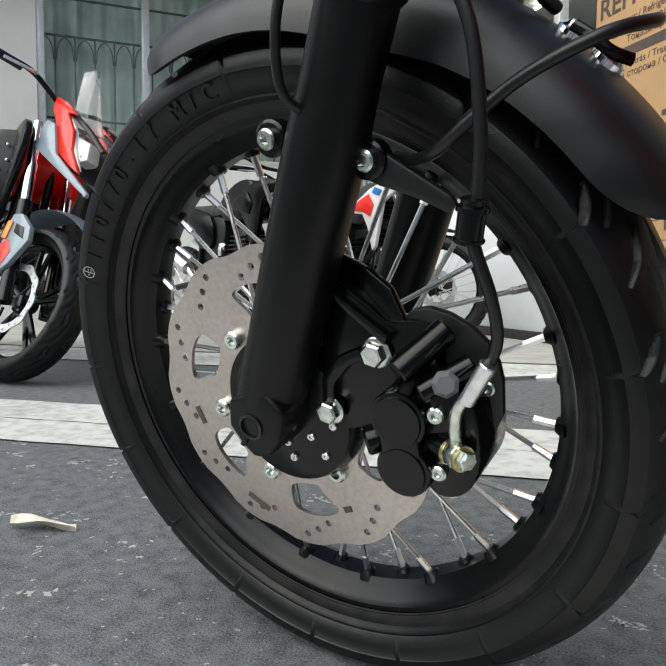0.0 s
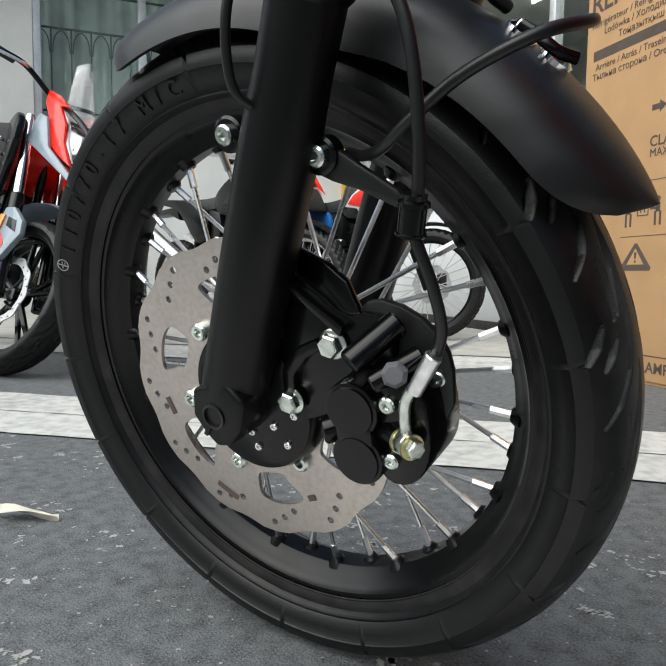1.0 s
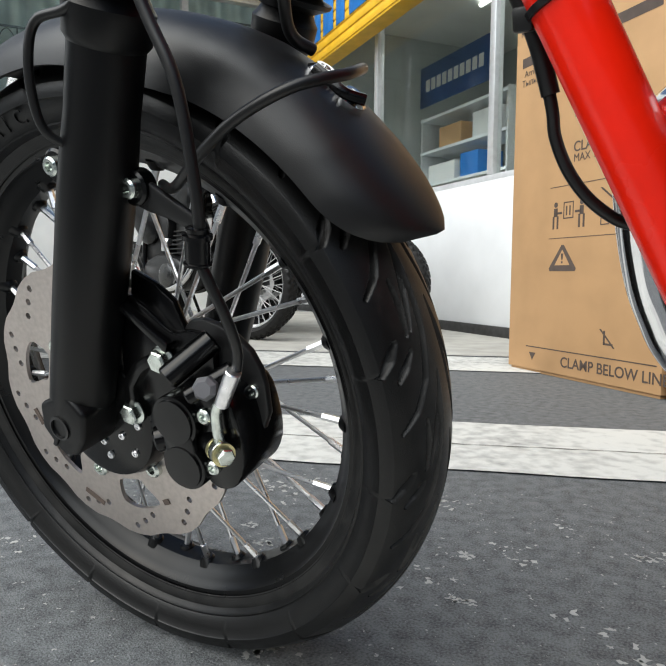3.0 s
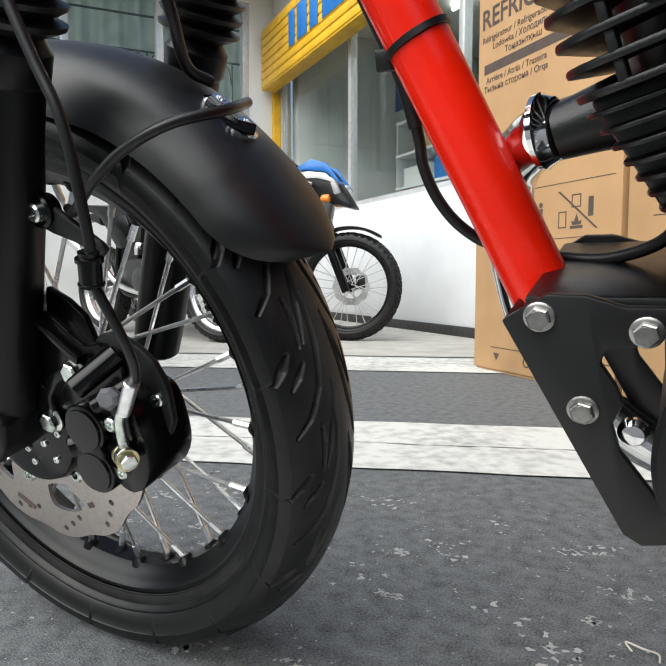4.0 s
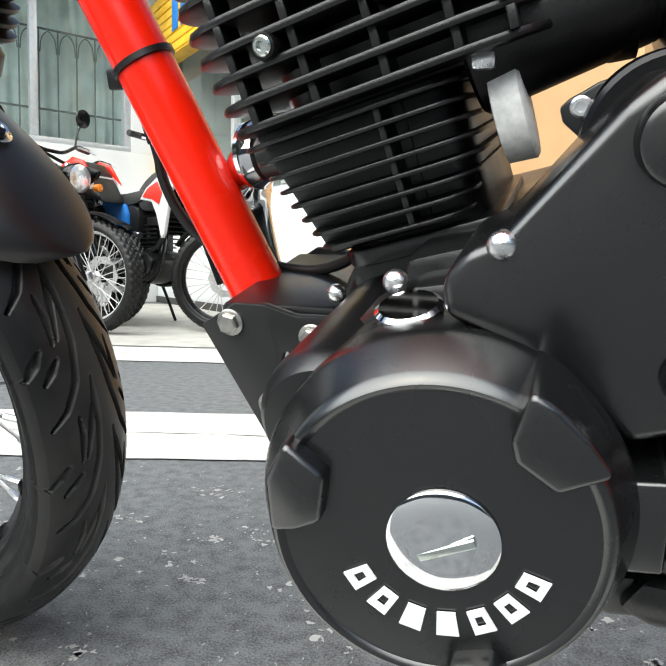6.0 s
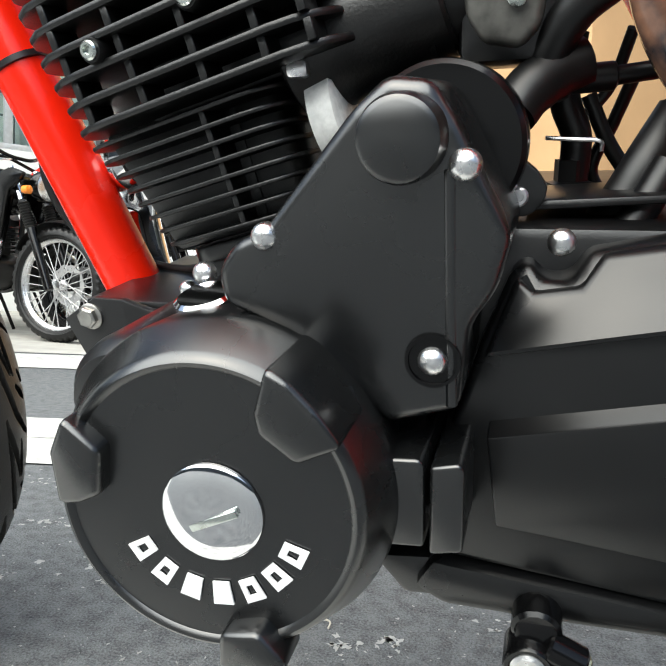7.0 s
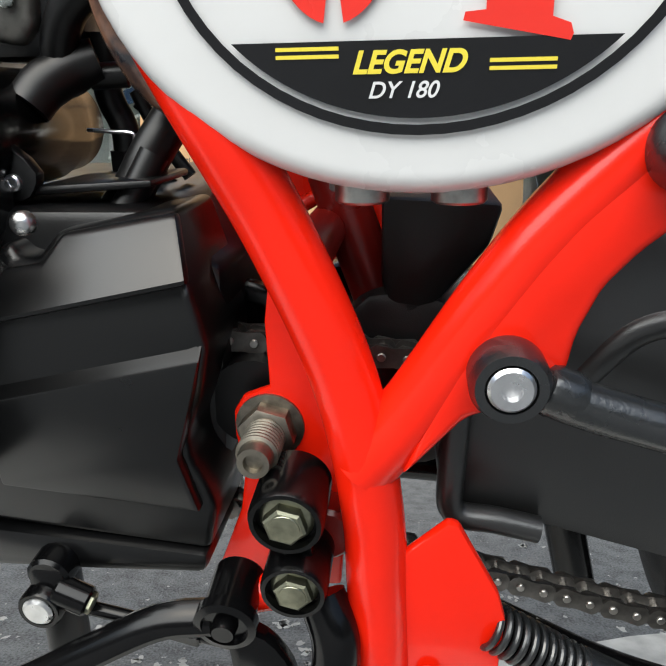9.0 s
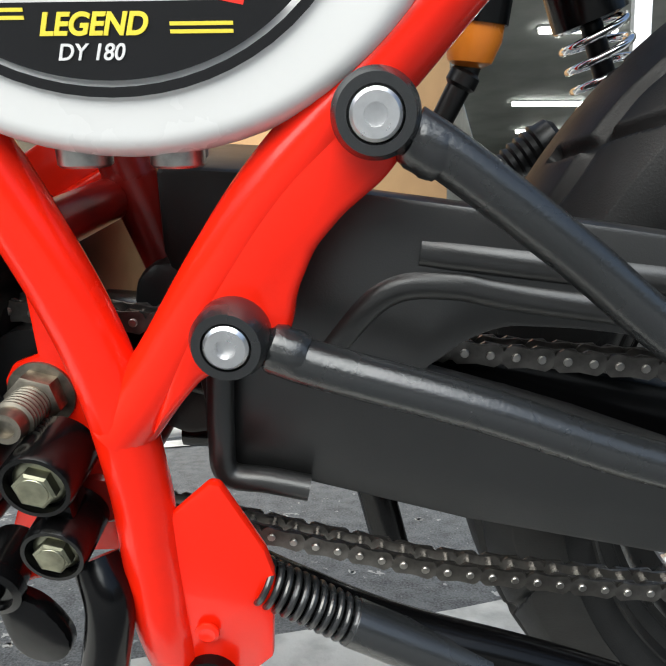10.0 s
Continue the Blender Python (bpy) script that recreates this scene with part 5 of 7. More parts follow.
sweep(bm, [(0.778, -0.075, 0.60), (0.787, -0.08, 0.565), (0.800, -0.082, 0.54), (0.816, -0.078, 0.52)], lambda t: 0.0165 - 0.008 * abs(2 * t - 1) ** 4, 16, flat=0.7)
part("wrapped_connector", bm, material("clear_wrap", (0.012, 0.012, 0.014), 0.1, vary=0.9, scale=60, second=(0.30, 0.15, 0.09), amount=0.45, spec=0.8), bike, "wiring connector in glossy clear wrap")
for pts, mm in ((((0.806, -0.09, 0.526), (0.818, -0.1, 0.517), (0.832, -0.1, 0.514), (0.845, -0.1, 0.516)), DECALYELLOW), (((0.812, -0.085, 0.53), (0.822, -0.095, 0.522), (0.836, -0.1, 0.52), (0.85, -0.1, 0.525)), GREEN)):
    bm = bmesh.new()
    sweep(bm, pts, 0.0022, 10)
    part("wire", bm, mm, bike)
bm = bmesh.new()
sweep(bm, [(0.742, -0.045, 0.51), (0.757, -0.046, 0.509), (0.768, -0.046, 0.508), (0.769, -0.046, 0.503)], 0.0011, 8)
part("hose_clip", bm, STEEL, bike)

bm = bmesh.new()
prism(bm, rounded([(0.795, 0.56), (0.80, 0.66), (0.90, 0.67), (0.89, 0.56), (0.85, 0.545)], 3), -0.05, 0.09, 0.01)
part("air_box", bm, PLASTIC, bike)
bm = bmesh.new()
turned(bm, (0.828, -0.070, 0.388), (0, -1, 0), [(0, 0.046), (0.006, 0.046), (0.008, 0.043), (0.008, 0.036), (0.004, 0.034), (0.004, 0)], 48)
part("sprocket_shield", bm, GLOSS, bike)
# Made-up black body that keeps the gap behind the upright dark.
bm = bmesh.new()
prism(bm, rounded([(0.895, 0.335), (0.95, 0.338), (0.965, 0.37), (0.962, 0.41), (0.93, 0.43), (0.89, 0.42)], 3), -0.085, 0.04, 0.006)
part("dark_gap_filler", bm, PLASTIC, bike)
# ---- red main frame: left and right side ----


def frame_side(side):
    y = side * 0.155
    bm = bmesh.new()
    sweep(bm, [(0.755, y * 0.55, 0.66), (0.797, y * 0.85, 0.60), (0.838, y, 0.534), (0.870, y, 0.475), (0.896, y, 0.412), (0.9075, y, 0.35), (0.910, y, 0.30), (0.912, y, 0.262), (0.918, y * 0.95, 0.22)], 0.0143, 24, 8)
    main = part("frame_upright_tube", bm, RED, bike, "glossy red bent frame tube")
    bm = bmesh.new()
    sweep(bm, [(0.9025, y, 0.371), (0.915, y, 0.388), (0.930, y, 0.409), (0.955, y, 0.449), (0.978, y, 0.481), (1.012, y, 0.518), (1.05, y * 0.97, 0.562), (1.11, y * 0.9, 0.63)], 0.0148, 24, 8)
    part("frame_rear_tube", bm, RED, bike, "glossy red rear frame tube")
    if side < 0:
        bm = bmesh.new()
        prism(bm, [(0.920, 0.374), (0.945, 0.403), (0.957, 0.408), (0.982, 0.424), (0.9845, 0.44), (0.992, 0.458), (1.003, 0.471), (1.018, 0.484), (1.028, 0.498), (1.012, 0.513), (0.979, 0.487), (0.945, 0.441)], y - 0.0143, y + 0.004, 0.004, 3)
        part("gusset", bm, RED, main)
        bm = bmesh.new()
        prism(bm, [(0.862, 0.465), (0.857, 0.430), (0.858, 0.398), (0.845, 0.393), (0.840, 0.385), (0.840, 0.372), (0.842, 0.360), (0.843, 0.350), (0.840, 0.330), (0.826, 0.294), (0.822, 0.282), (0.846, 0.285), (0.890, 0.288), (0.897, 0.376), (0.884, 0.423)], y + 0.022, y + 0.028, 0.0015)
        part("pivot_plate", bm, RED, main)
        bm = bmesh.new()
        prism(bm, [(0.913, 0.333), (0.921, 0.328), (0.941, 0.347), (0.946, 0.346), (0.9655, 0.31), (0.9695, 0.296), (0.967, 0.245), (0.957, 0.235), (0.903, 0.235), (0.903, 0.268)], y - 0.004, y + 0.003, 0.002)
        stand_plate = part("stand_plate", bm, RED, main)
        bm = bmesh.new()
        sweep(bm, [(0.868, y, 0.303), (0.85, y - 0.004, 0.301), (0.838, y - 0.012, 0.3)], 0.009, 14)
        part("shift_shaft_boss", bm, RED, main)
        bm = bmesh.new()
        turned(bm, (0.935, y - 0.006, 0.262), (0, -1, 0), [(0, 0.0062), (0.001, 0.006), (0.0018, 0.0042), (0.0012, 0.003), (0.0012, 0)], 20)
        part("drilled_boss", bm, RED, main)
    else:
        bm = bmesh.new()
        prism(bm, [(0.859, 0.478), (0.8475, 0.394), (0.852, 0.345), (0.845, 0.301), (0.912, 0.30), (0.908, 0.37), (0.89, 0.43)], y - 0.003, y + 0.003, 0.0015)
        part("pivot_plate", bm, RED, main)
    return main


left_frame = frame_side(-1)
frame_side(1)
bm = bmesh.new()
prism(bm, [(0.778, 0.458), (0.80, 0.472), (0.862, 0.508), (0.872, 0.474), (0.823, 0.448), (0.790, 0.432)], -0.03, 0.01, 0.003)
sweep(bm, [(0.775, -0.032, 0.4225), (0.823, -0.032, 0.447), (0.868, -0.032, 0.472)], 0.0045, 12)
part("cross_brace", bm, RED, bike)
bm = bmesh.new()
rod(bm, (0.877, -0.15, 0.46), (0.877, 0.15, 0.46), 0.011)
rod(bm, (0.885, -0.15, 0.33), (0.885, 0.15, 0.33), 0.014)
part("cross_tube", bm, DARKRED, bike)
bm = bmesh.new()
sweep(bm, [(0.868, -0.06, 0.53), (0.885, -0.06, 0.475), (0.905, -0.06, 0.42), (0.912, -0.06, 0.39)], 0.014, 16)
part("inner_frame_tube", bm, DARKRED, bike)
# swing arm pivot bolt
bm = bmesh.new()
turned(bm, (0.846, -0.118, 0.382), (0, 1, 0), [(0, 0.023), (0.012, 0.023), (0.05, 0.021)], 28)
part("pivot_sleeve", bm, HOSE, left_frame)
bm = bmesh.new()
turned(bm, (0.8575, -0.132, 0.3785), (0, -1, 0), [(0, 0.0165), (0.0025, 0.0165), (0.003, 0.013)], 28)
turned(bm, (0.8575, -0.135, 0.3785), (0, -1, 0), [(0, 0.0135), (0.009, 0.0135), (0.010, 0.0115)], 6)
prof = [(0, 0.0095)]
for k in range(7):
    prof += [(0.0100 + k * 0.0026, 0.0096), (0.0108 + k * 0.0026, 0.0096), (0.0116 + k * 0.0026, 0.0080), (0.0124 + k * 0.0026, 0.0080)]
turned(bm, (0.8575, -0.135, 0.3785), (0, -1, 0), prof + [(0.030, 0.0080), (0.034, 0.0072), (0.034, 0.0045), (0.031, 0.004), (0.031, 0)], 24)
part("pivot_bolt", bm, material("weathered_zinc", (0.22, 0.20, 0.165), 0.42, 1.0, vary=0.3, scale=150), left_frame)
# foot peg mount with two sleeves
for x, z, r in ((0.8725, 0.356, 0.0165), (0.8745, 0.3205, 0.015)):
    bm = bmesh.new()
    turned(bm, (x, -0.150, z + 0.004), (0, -1, -0.1), [(0, r), (0.028, r), (0.0305, r * 0.94), (0.0305, r * 0.82), (0.025, r * 0.8), (0.025, 0)], 32)
    s = part("peg_sleeve", bm, GLOSS, left_frame)
    hexbolt("peg_bolt", (x, -0.174, z + 0.001), (0, -1, -0.1), r * 0.58, DULL, left_frame, height=0.5)
bm = bmesh.new()
prism(bm, [(0.866, 0.344), (0.882, 0.344), (0.883, 0.334), (0.868, 0.334)], -0.172, -0.155, 0.002)
part("sleeve_bridge", bm, GLOSS, left_frame)
bm = bmesh.new()
sweep(bm, [(0.884, -0.16, 0.305), (0.892, -0.17, 0.285), (0.888, -0.175, 0.255), (0.883, -0.18, 0.23)], 0.0115, 14)
part("foot_peg", bm, GLOSS, bike)
# gear lever
bm = bmesh.new()
sweep(bm, [(0.70, -0.185, 0.245), (0.735, -0.185, 0.258), (0.775, -0.182, 0.280), (0.81, -0.178, 0.298), (0.835, -0.175, 0.301)], 0.0085, 12, 6, flat=0.55)
lever = part("gear_lever", bm, GLOSS, bike, "black gear shift lever")
bm = bmesh.new()
turned(bm, (0.843, -0.152, 0.306), (0, -1, -0.15), [(0, 0.0125), (0.022, 0.0125), (0.024, 0.0145), (0.03, 0.0145), (0.031, 0.011), (0.028, 0.0105), (0.028, 0.006), (0.034, 0.005), (0.034, 0)], 28)
part("lever_pivot", bm, GLOSS, lever)
bm = bmesh.new()
prism(bm, rounded([(0.843, 0.295), (0.86, 0.292), (0.872, 0.275), (0.872, 0.262), (0.86, 0.256), (0.846, 0.265)], 3), -0.178, -0.168, 0.002)
part("lever_arm", bm, GLOSS, lever)
bm = bmesh.new()
rod(bm, (0.77, -0.165, 0.291), (0.845, -0.172, 0.283), 0.0035)
rod(bm, (0.812, -0.168, 0.2868), (0.828, -0.17, 0.285), 0.006, n=6)
part("shift_rod", bm, GLOSS, lever)
bm = bmesh.new()
rod(bm, (0.752, -0.120, 0.313), (0.752, -0.168, 0.309), 0.011)
block(bm, (0.742, -0.17, 0.290), (0.762, -0.15, 0.316), 0.005)
rod(bm, (0.756, -0.168, 0.304), (0.772, -0.168, 0.297), 0.0075)
part("shift_joint", bm, GLOSS, bike)
bm = bmesh.new()
rod(bm, (0.752, -0.158, 0.295), (0.752, -0.16, 0.245), 0.0105)
part("shift_link", bm, PLASTIC, bike)
hexbolt("joint_bolt", (0.770, -0.168, 0.298), (0.9, 0, -0.4), 0.0055, DULL, bike, flange=False)
bm = bmesh.new()
turned(bm, (0.7495, -0.160, 0.2965), (0, -1, -0.05), [(0, 0.0110), (0.014, 0.0110), (0.0155, 0.0100), (0.0155, 0.0082), (0.013, 0.0080), (0.013, 0)], 28)
part("joint_housing", bm, GLOSS, bike)
bm = bmesh.new()
turned(bm, (0.7495, -0.171, 0.2965), (0, -1, -0.05), [(0, 0.0078), (0.005, 0.0076), (0.0062, 0.006), (0.0064, 0)], 24)
part("joint_end", bm, SATIN, bike)

# ---- white number panel ----
bm = bmesh.new()
PX, PZ, PA, PB = 0.924, 0.5868, 0.1180, 0.0958
NR, NT = 9, 72
prev = None
for i in range(NR + 1):
    t = i / NR
    k = math.sin(t * math.pi / 2)
    y = -0.173 + 0.016 * (1 - math.cos(t * math.pi / 2)) ** 1.6 if t > 0.0 else -0.173
    s = 0.89 + 0.11 * k if i else 0.0
    if i == 0:
        cur = [bm.verts.new((PX, -0.174, PZ))]
    else:
        cur = [bm.verts.new((PX + PA * s * math.cos(2 * math.pi * j / NT), y, PZ + PB * s * math.sin(2 * math.pi * j / NT))) for j in range(NT)]
    if prev:
        for j in range(NT):
            if len(prev) == 1:
                bm.faces.new((prev[0], cur[j], cur[(j + 1) % NT]))
            else:
                bm.faces.new((prev[j], cur[j], cur[(j + 1) % NT], prev[(j + 1) % NT]))
    prev = cur
back = [bm.verts.new((v.co.x, -0.146, v.co.z)) for v in prev]
bridge(bm, prev, back)
bm.faces.new(back)
panel = part("number_panel", bm, WHITE, bike, "white oval plastic side number panel")
DY = -0.1748


def ellipse_band(a0, a1, ra, rb, w, y, name, mat, wz=None):
    bm = bmesh.new()
    n = 64
    rows = []
    for i in range(n + 1):
        a = radians(a0 + (a1 - a0) * i / n)
        rows.append([bm.verts.new((PX + (ra - o) * math.cos(a), y, PZ + (rb - o) * math.sin(a))) for o in (0, w)])
    for p, q in zip(rows, rows[1:]):
        bm.faces.new((p[0], p[1], q[1], q[0]))
    return part(name, bm, mat, panel, smooth=0)


ellipse_band(0, 360, 0.0880, 0.0745, 0.0034, DY - 0.0002, "black_border", DECALBLACK)
bm = bmesh.new()
n = 40
a0, a1 = 220.5, 319.5
arc = [(PX + 0.0825 * math.cos(radians(a0 + (a1 - a0) * i / n)), PZ + 0.0690 * math.sin(radians(a0 + (a1 - a0) * i / n))) for i in range(n + 1)]
bm.faces.new([bm.verts.new((x, DY - 0.0004, z)) for x, z in arc])
part("black_banner", bm, DECALBLACK, panel, smooth=0)
lettering("banner_lettering", "LEGEND", 0.0097, facing_left(PX - 0.0042, DY - 0.0008, PZ - 0.0518), DECALYELLOW, panel, shear=0.3, bold=0.0003)
lettering("banner_lettering", "DY 180", 0.0073, facing_left(PX - 0.0058, DY - 0.0008, PZ - 0.0603), DECALWHITE, panel, shear=0.3, bold=0.0001)
for x, zc in ((-0.0372, -0.0482), (0.0325, -0.0528)):
    for z in (zc - 0.0012, zc + 0.0012):
        bm = bmesh.new()
        block(bm, (PX + x - 0.0105, DY - 0.0009, PZ + z - 0.0006), (PX + x + 0.0105, DY - 0.0005, PZ + z + 0.0006), 0)
        part("yellow_stripe", bm, DECALYELLOW, panel)
# plain metal spacers under the lower edge
for x in (0.9035, 0.9395):
    bm = bmesh.new()
    turned(bm, (x, -0.156, 0.4872), (0, 0, 1), [(0, 0.0), (0, 0.0094), (0.001, 0.0104), (0.022, 0.0104), (0.022, 0)], 28)
    part("panel_spacer", bm, BOLTGREY, panel, "plain grey metal spacer")
# stencilled red number: two half rings and a stem with a serif foot
for a0, a1 in ((98, 262), (-82, 82)):
    bm = bmesh.new()
    rows = []
    for k in range(33):
        a = radians(a0 + (a1 - a0) * k / 32)
        rows.append([bm.verts.new((0.8957 + ra * math.cos(a), DY - 0.0006, 0.5895 + rb * math.sin(a))) for ra, rb in ((0.0235, 0.0425), (0.0105, 0.0290))])
    for p, q in zip(rows, rows[1:]):
        bm.faces.new((p[0], p[1], q[1], q[0]))
    part("red_number", bm, DECALRED, panel, smooth=0)
bm = bmesh.new()
bm.faces.new([bm.verts.new((x, DY - 0.0006, z)) for x, z in ((0.9370, 0.5470), (0.9376, 0.5495), (0.9440, 0.5500), (0.9435, 0.632), (0.9640, 0.632), (0.9645, 0.5475), (0.9702, 0.5455), (0.9712, 0.5425), (0.9705, 0.5405))])
part("red_number", bm, DECALRED, panel, smooth=0)

# ---- black stays with eyes, swing arm, chain ----


def stay(eye_at, points):
    bm = bmesh.new()
    turned(bm, Vector(eye_at) + Vector((0, 0.014, 0)), (0, -1, 0), [(0, 0.014), (0.003, 0.0152), (0.024, 0.0152), (0.029, 0.0132), (0.029, 0.0097), (0.022, 0.0095), (0.022, 0.0)], 36)
    sweep(bm, points, 0.0094, 20)
    ob = part("stay", bm, STAYPAINT, bike, "satin black tubular stay with a round eye")
    bm = bmesh.new()
    turned(bm, Vector(eye_at) + Vector((0, -0.009, 0)), (0, -1, 0), [(0, 0.0088), (0.006, 0.0088), (0.0074, 0.0076), (0.0074, 0.0040), (0.004, 0.0038), (0.004, 0)], 28)
    part("stay_bolt", bm, STEEL, ob)
    # rough weld where the tube meets the eye
    a, b = Vector(points[0]), Vector(points[1])
    way = (b - a).normalized()
    start = Vector(eye_at) + way * 0.0135
    bm = bmesh.new()
    turned(bm, start, way, [(0, 0.0070), (0.002, 0.0098), (0.005, 0.0104), (0.008, 0.0100), (0.011, 0.0103), (0.014, 0.0096), (0.016, 0.0090)], 28)
    for v in bm.verts:
        v.co += Vector((rng.uniform(-1, 1), rng.uniform(-1, 1), rng.uniform(-1, 1))) * 0.0004
    part("weld_bead", bm, STAYPAINT, ob)
    return ob


stay((0.9595, -0.171, 0.4245), [(0.975, -0.171, 0.418), (0.995, -0.171, 0.411), (1.06, -0.171, 0.393), (1.14, -0.17, 0.367), (1.25, -0.17, 0.345)])
stay((1.014, -0.171, 0.507), [(1.026, -0.171, 0.501), (1.045, -0.171, 0.489), (1.09, -0.17, 0.456), (1.13, -0.17, 0.424), (1.20, -0.17, 0.375)])
bm = bmesh.new()
prism(bm, [(0.93, 0.40), (0.955, 0.42), (0.978, 0.44), (1.005, 0.474), (1.06, 0.467), (1.16, 0.453), (1.34, 0.43), (1.36, 0.392), (1.20, 0.403), (1.133, 0.409), (1.107, 0.412), (1.077, 0.413), (1.066, 0.410), (1.055, 0.404), (1.047, 0.397), (1.039, 0.391), (1.079, 0.380), (1.112, 0.370), (1.163, 0.352), (1.36, 0.30), (1.36, 0.285), (1.19, 0.286), (1.063, 0.309), (0.98, 0.330), (0.94, 0.334)], -0.129, -0.115, 0.003)
guard = part("chain_guard", bm, GUARD, bike, "matt black plastic chain guard")
for p in (((0.995, -0.129, 0.40), (1.02, -0.130, 0.428), (1.05, -0.130, 0.432), (1.10, -0.130, 0.424), (1.34, -0.130, 0.395)), ((1.035, -0.129, 0.447), (1.08, -0.130, 0.442), (1.34, -0.130, 0.413))):
    bm = bmesh.new()
    sweep(bm, [(x, y + 0.0055, z) for x, y, z in p], 0.0078, 28, 8)
    part("guard_ridge", bm, GUARD, guard)
bm = bmesh.new()
prism(bm, [(0.86, 0.375), (0.86, 0.41), (1.0, 0.40), (1.36, 0.335), (1.36, 0.29), (1.0, 0.335)], -0.095, -0.055, 0.008)
prism(bm, [(0.86, 0.375), (0.86, 0.41), (1.0, 0.40), (1.36, 0.335), (1.36, 0.29), (1.0, 0.335)], 0.06, 0.10, 0.008)
part("swing_arm", bm, GLOSS, bike)
bm = bmesh.new()
sweep(bm, [(0.945, -0.135, 0.40), (0.943, -0.135, 0.36), (0.945, -0.135, 0.338), (0.965, -0.135, 0.334), (0.985, -0.135, 0.33)], 0.0065, 20, 6)
part("guard_bracket", bm, GUARD, guard)
bm = bmesh.new()
prism(bm, [(0.907, 0.479), (0.966, 0.476), (0.96, 0.455), (0.938, 0.428), (0.922, 0.416), (0.911, 0.424), (0.907, 0.436)], -0.085, 0.05, 0.004)
part("splash_guard", bm, PLASTIC, bike)
for x in (0.893, 0.936):
    bm = bmesh.new()
    rod(bm, (x, -0.12, 0.500), (x, -0.12, 0.4865), 0.0068, 0.0068, 16)
    part("rubber_bush", bm, material("grey_rubber", (0.3, 0.29, 0.27), 0.6), panel)


def chain_run(points):
    pts = [Vector(p) for p in points]
    cum = [0.0]
    for a, b in zip(pts, pts[1:]):
        cum.append(cum[-1] + (b - a).length)
    def at(d):
        for k in range(len(pts) - 1):
            if d <= cum[k + 1] or k == len(pts) - 2:
                return pts[k].lerp(pts[k + 1], (d - cum[k]) / (cum[k + 1] - cum[k]))
    L = 0.0127
    return [at(i * L) for i in range(int(cum[-1] / L) + 1)]


def chain_link(p, q, wide):
    """One link: two figure-of-eight side plates and a pin."""
    d = q - p
    ang = math.atan2(d.z, d.x)
    r = 0.0068
    out = []
    for k in range(7):
        a = radians(115 + 130 * k / 6)
        out.append((r * math.cos(a), r * math.sin(a)))
    out += [(0.00635, -0.0050)]
    for k in range(7):
        a = radians(-65 + 130 * k / 6)
        out.append((0.0127 + r * math.cos(a), r * math.sin(a)))
    out += [(0.00635, 0.0050)]
    bm = bmesh.new()
    for y in (-wide, wide - 0.0015):
        lo = [bm.verts.new((x, y, z)) for x, z in out]
        hi = [bm.verts.new((x, y + 0.0015, z)) for x, z in out]
        bm.faces.new(lo)
        bm.faces.new(hi[::-1])
        bridge(bm, lo, hi)
    if wide > 0.006:
        have = set(bm.faces)
        for x in (0, 0.0127):
            turned(bm, (x, -wide - 0.0012, 0), (0, 1, 0), [(0, 0.0019), (0.0005, 0.0023), (wide * 2 + 0.0024, 0.0023)], 10)
        for f in set(bm.faces) - have:
            f.material_index = 1
    return bm


CHAINSTEEL = material("chain_steel", (0.17, 0.16, 0.15), 0.34, 0.9, vary=0.25, scale=90)
CHAINPIN = material("chain_pin_steel", (0.5, 0.48, 0.45), 0.34, 1.0, vary=0.15, scale=150)
shared = {}
for run in (((0.82, -0.1, 0.412), (1.065, -0.1, 0.391), (1.154, -0.1, 0.384), (1.37, -0.1, 0.372)), ((0.80, -0.1, 0.318), (0.969, -0.1, 0.276), (1.05, -0.1, 0.258), (1.16, -0.1, 0.247), (1.36, -0.1, 0.245))):
    pts = chain_run(run)
    for i in range(len(pts) - 1):
        wide = 0.0072 if i % 2 else 0.0052
        p, q = pts[i], pts[i + 1]
        if wide not in shared:
            first = part("chain_link", chain_link(Vector((0, 0, 0)), Vector((0.0127, 0, 0)), wide), [CHAINSTEEL, CHAINPIN], bike)
            shared[wide] = first.data
            ob = first
        else:
            ob = new("chain_link", shared[wide])
            ob.parent = bike
        ob.matrix_basis = Matrix.Translation(p) @ Matrix.Rotation(-math.atan2(q.z - p.z, q.x - p.x), 4, "Y")
# drive sprocket shadow space and rear sprocket
bm = bmesh.new()
teeth = [((0.027 if k % 2 else 0.031) * math.cos(2 * math.pi * k / 30) + 0.80, (0.027 if k % 2 else 0.031) * math.sin(2 * math.pi * k / 30) + 0.372) for k in range(30)]
prism(bm, teeth, -0.089, -0.083, 0)
part("front_sprocket", bm, STEEL, bike)
bm = bmesh.new()
teeth = [((0.083 if k % 2 else 0.088) * math.cos(2 * math.pi * k / 84) + 1.37, (0.083 if k % 2 else 0.088) * math.sin(2 * math.pi * k / 84) + 0.312) for k in range(84)]
prism(bm, teeth, -0.089, -0.083, 0)
part("rear_sprocket", bm, STEEL, bike)

# ---- rear wheel: blocks parted by curved cross grooves ----


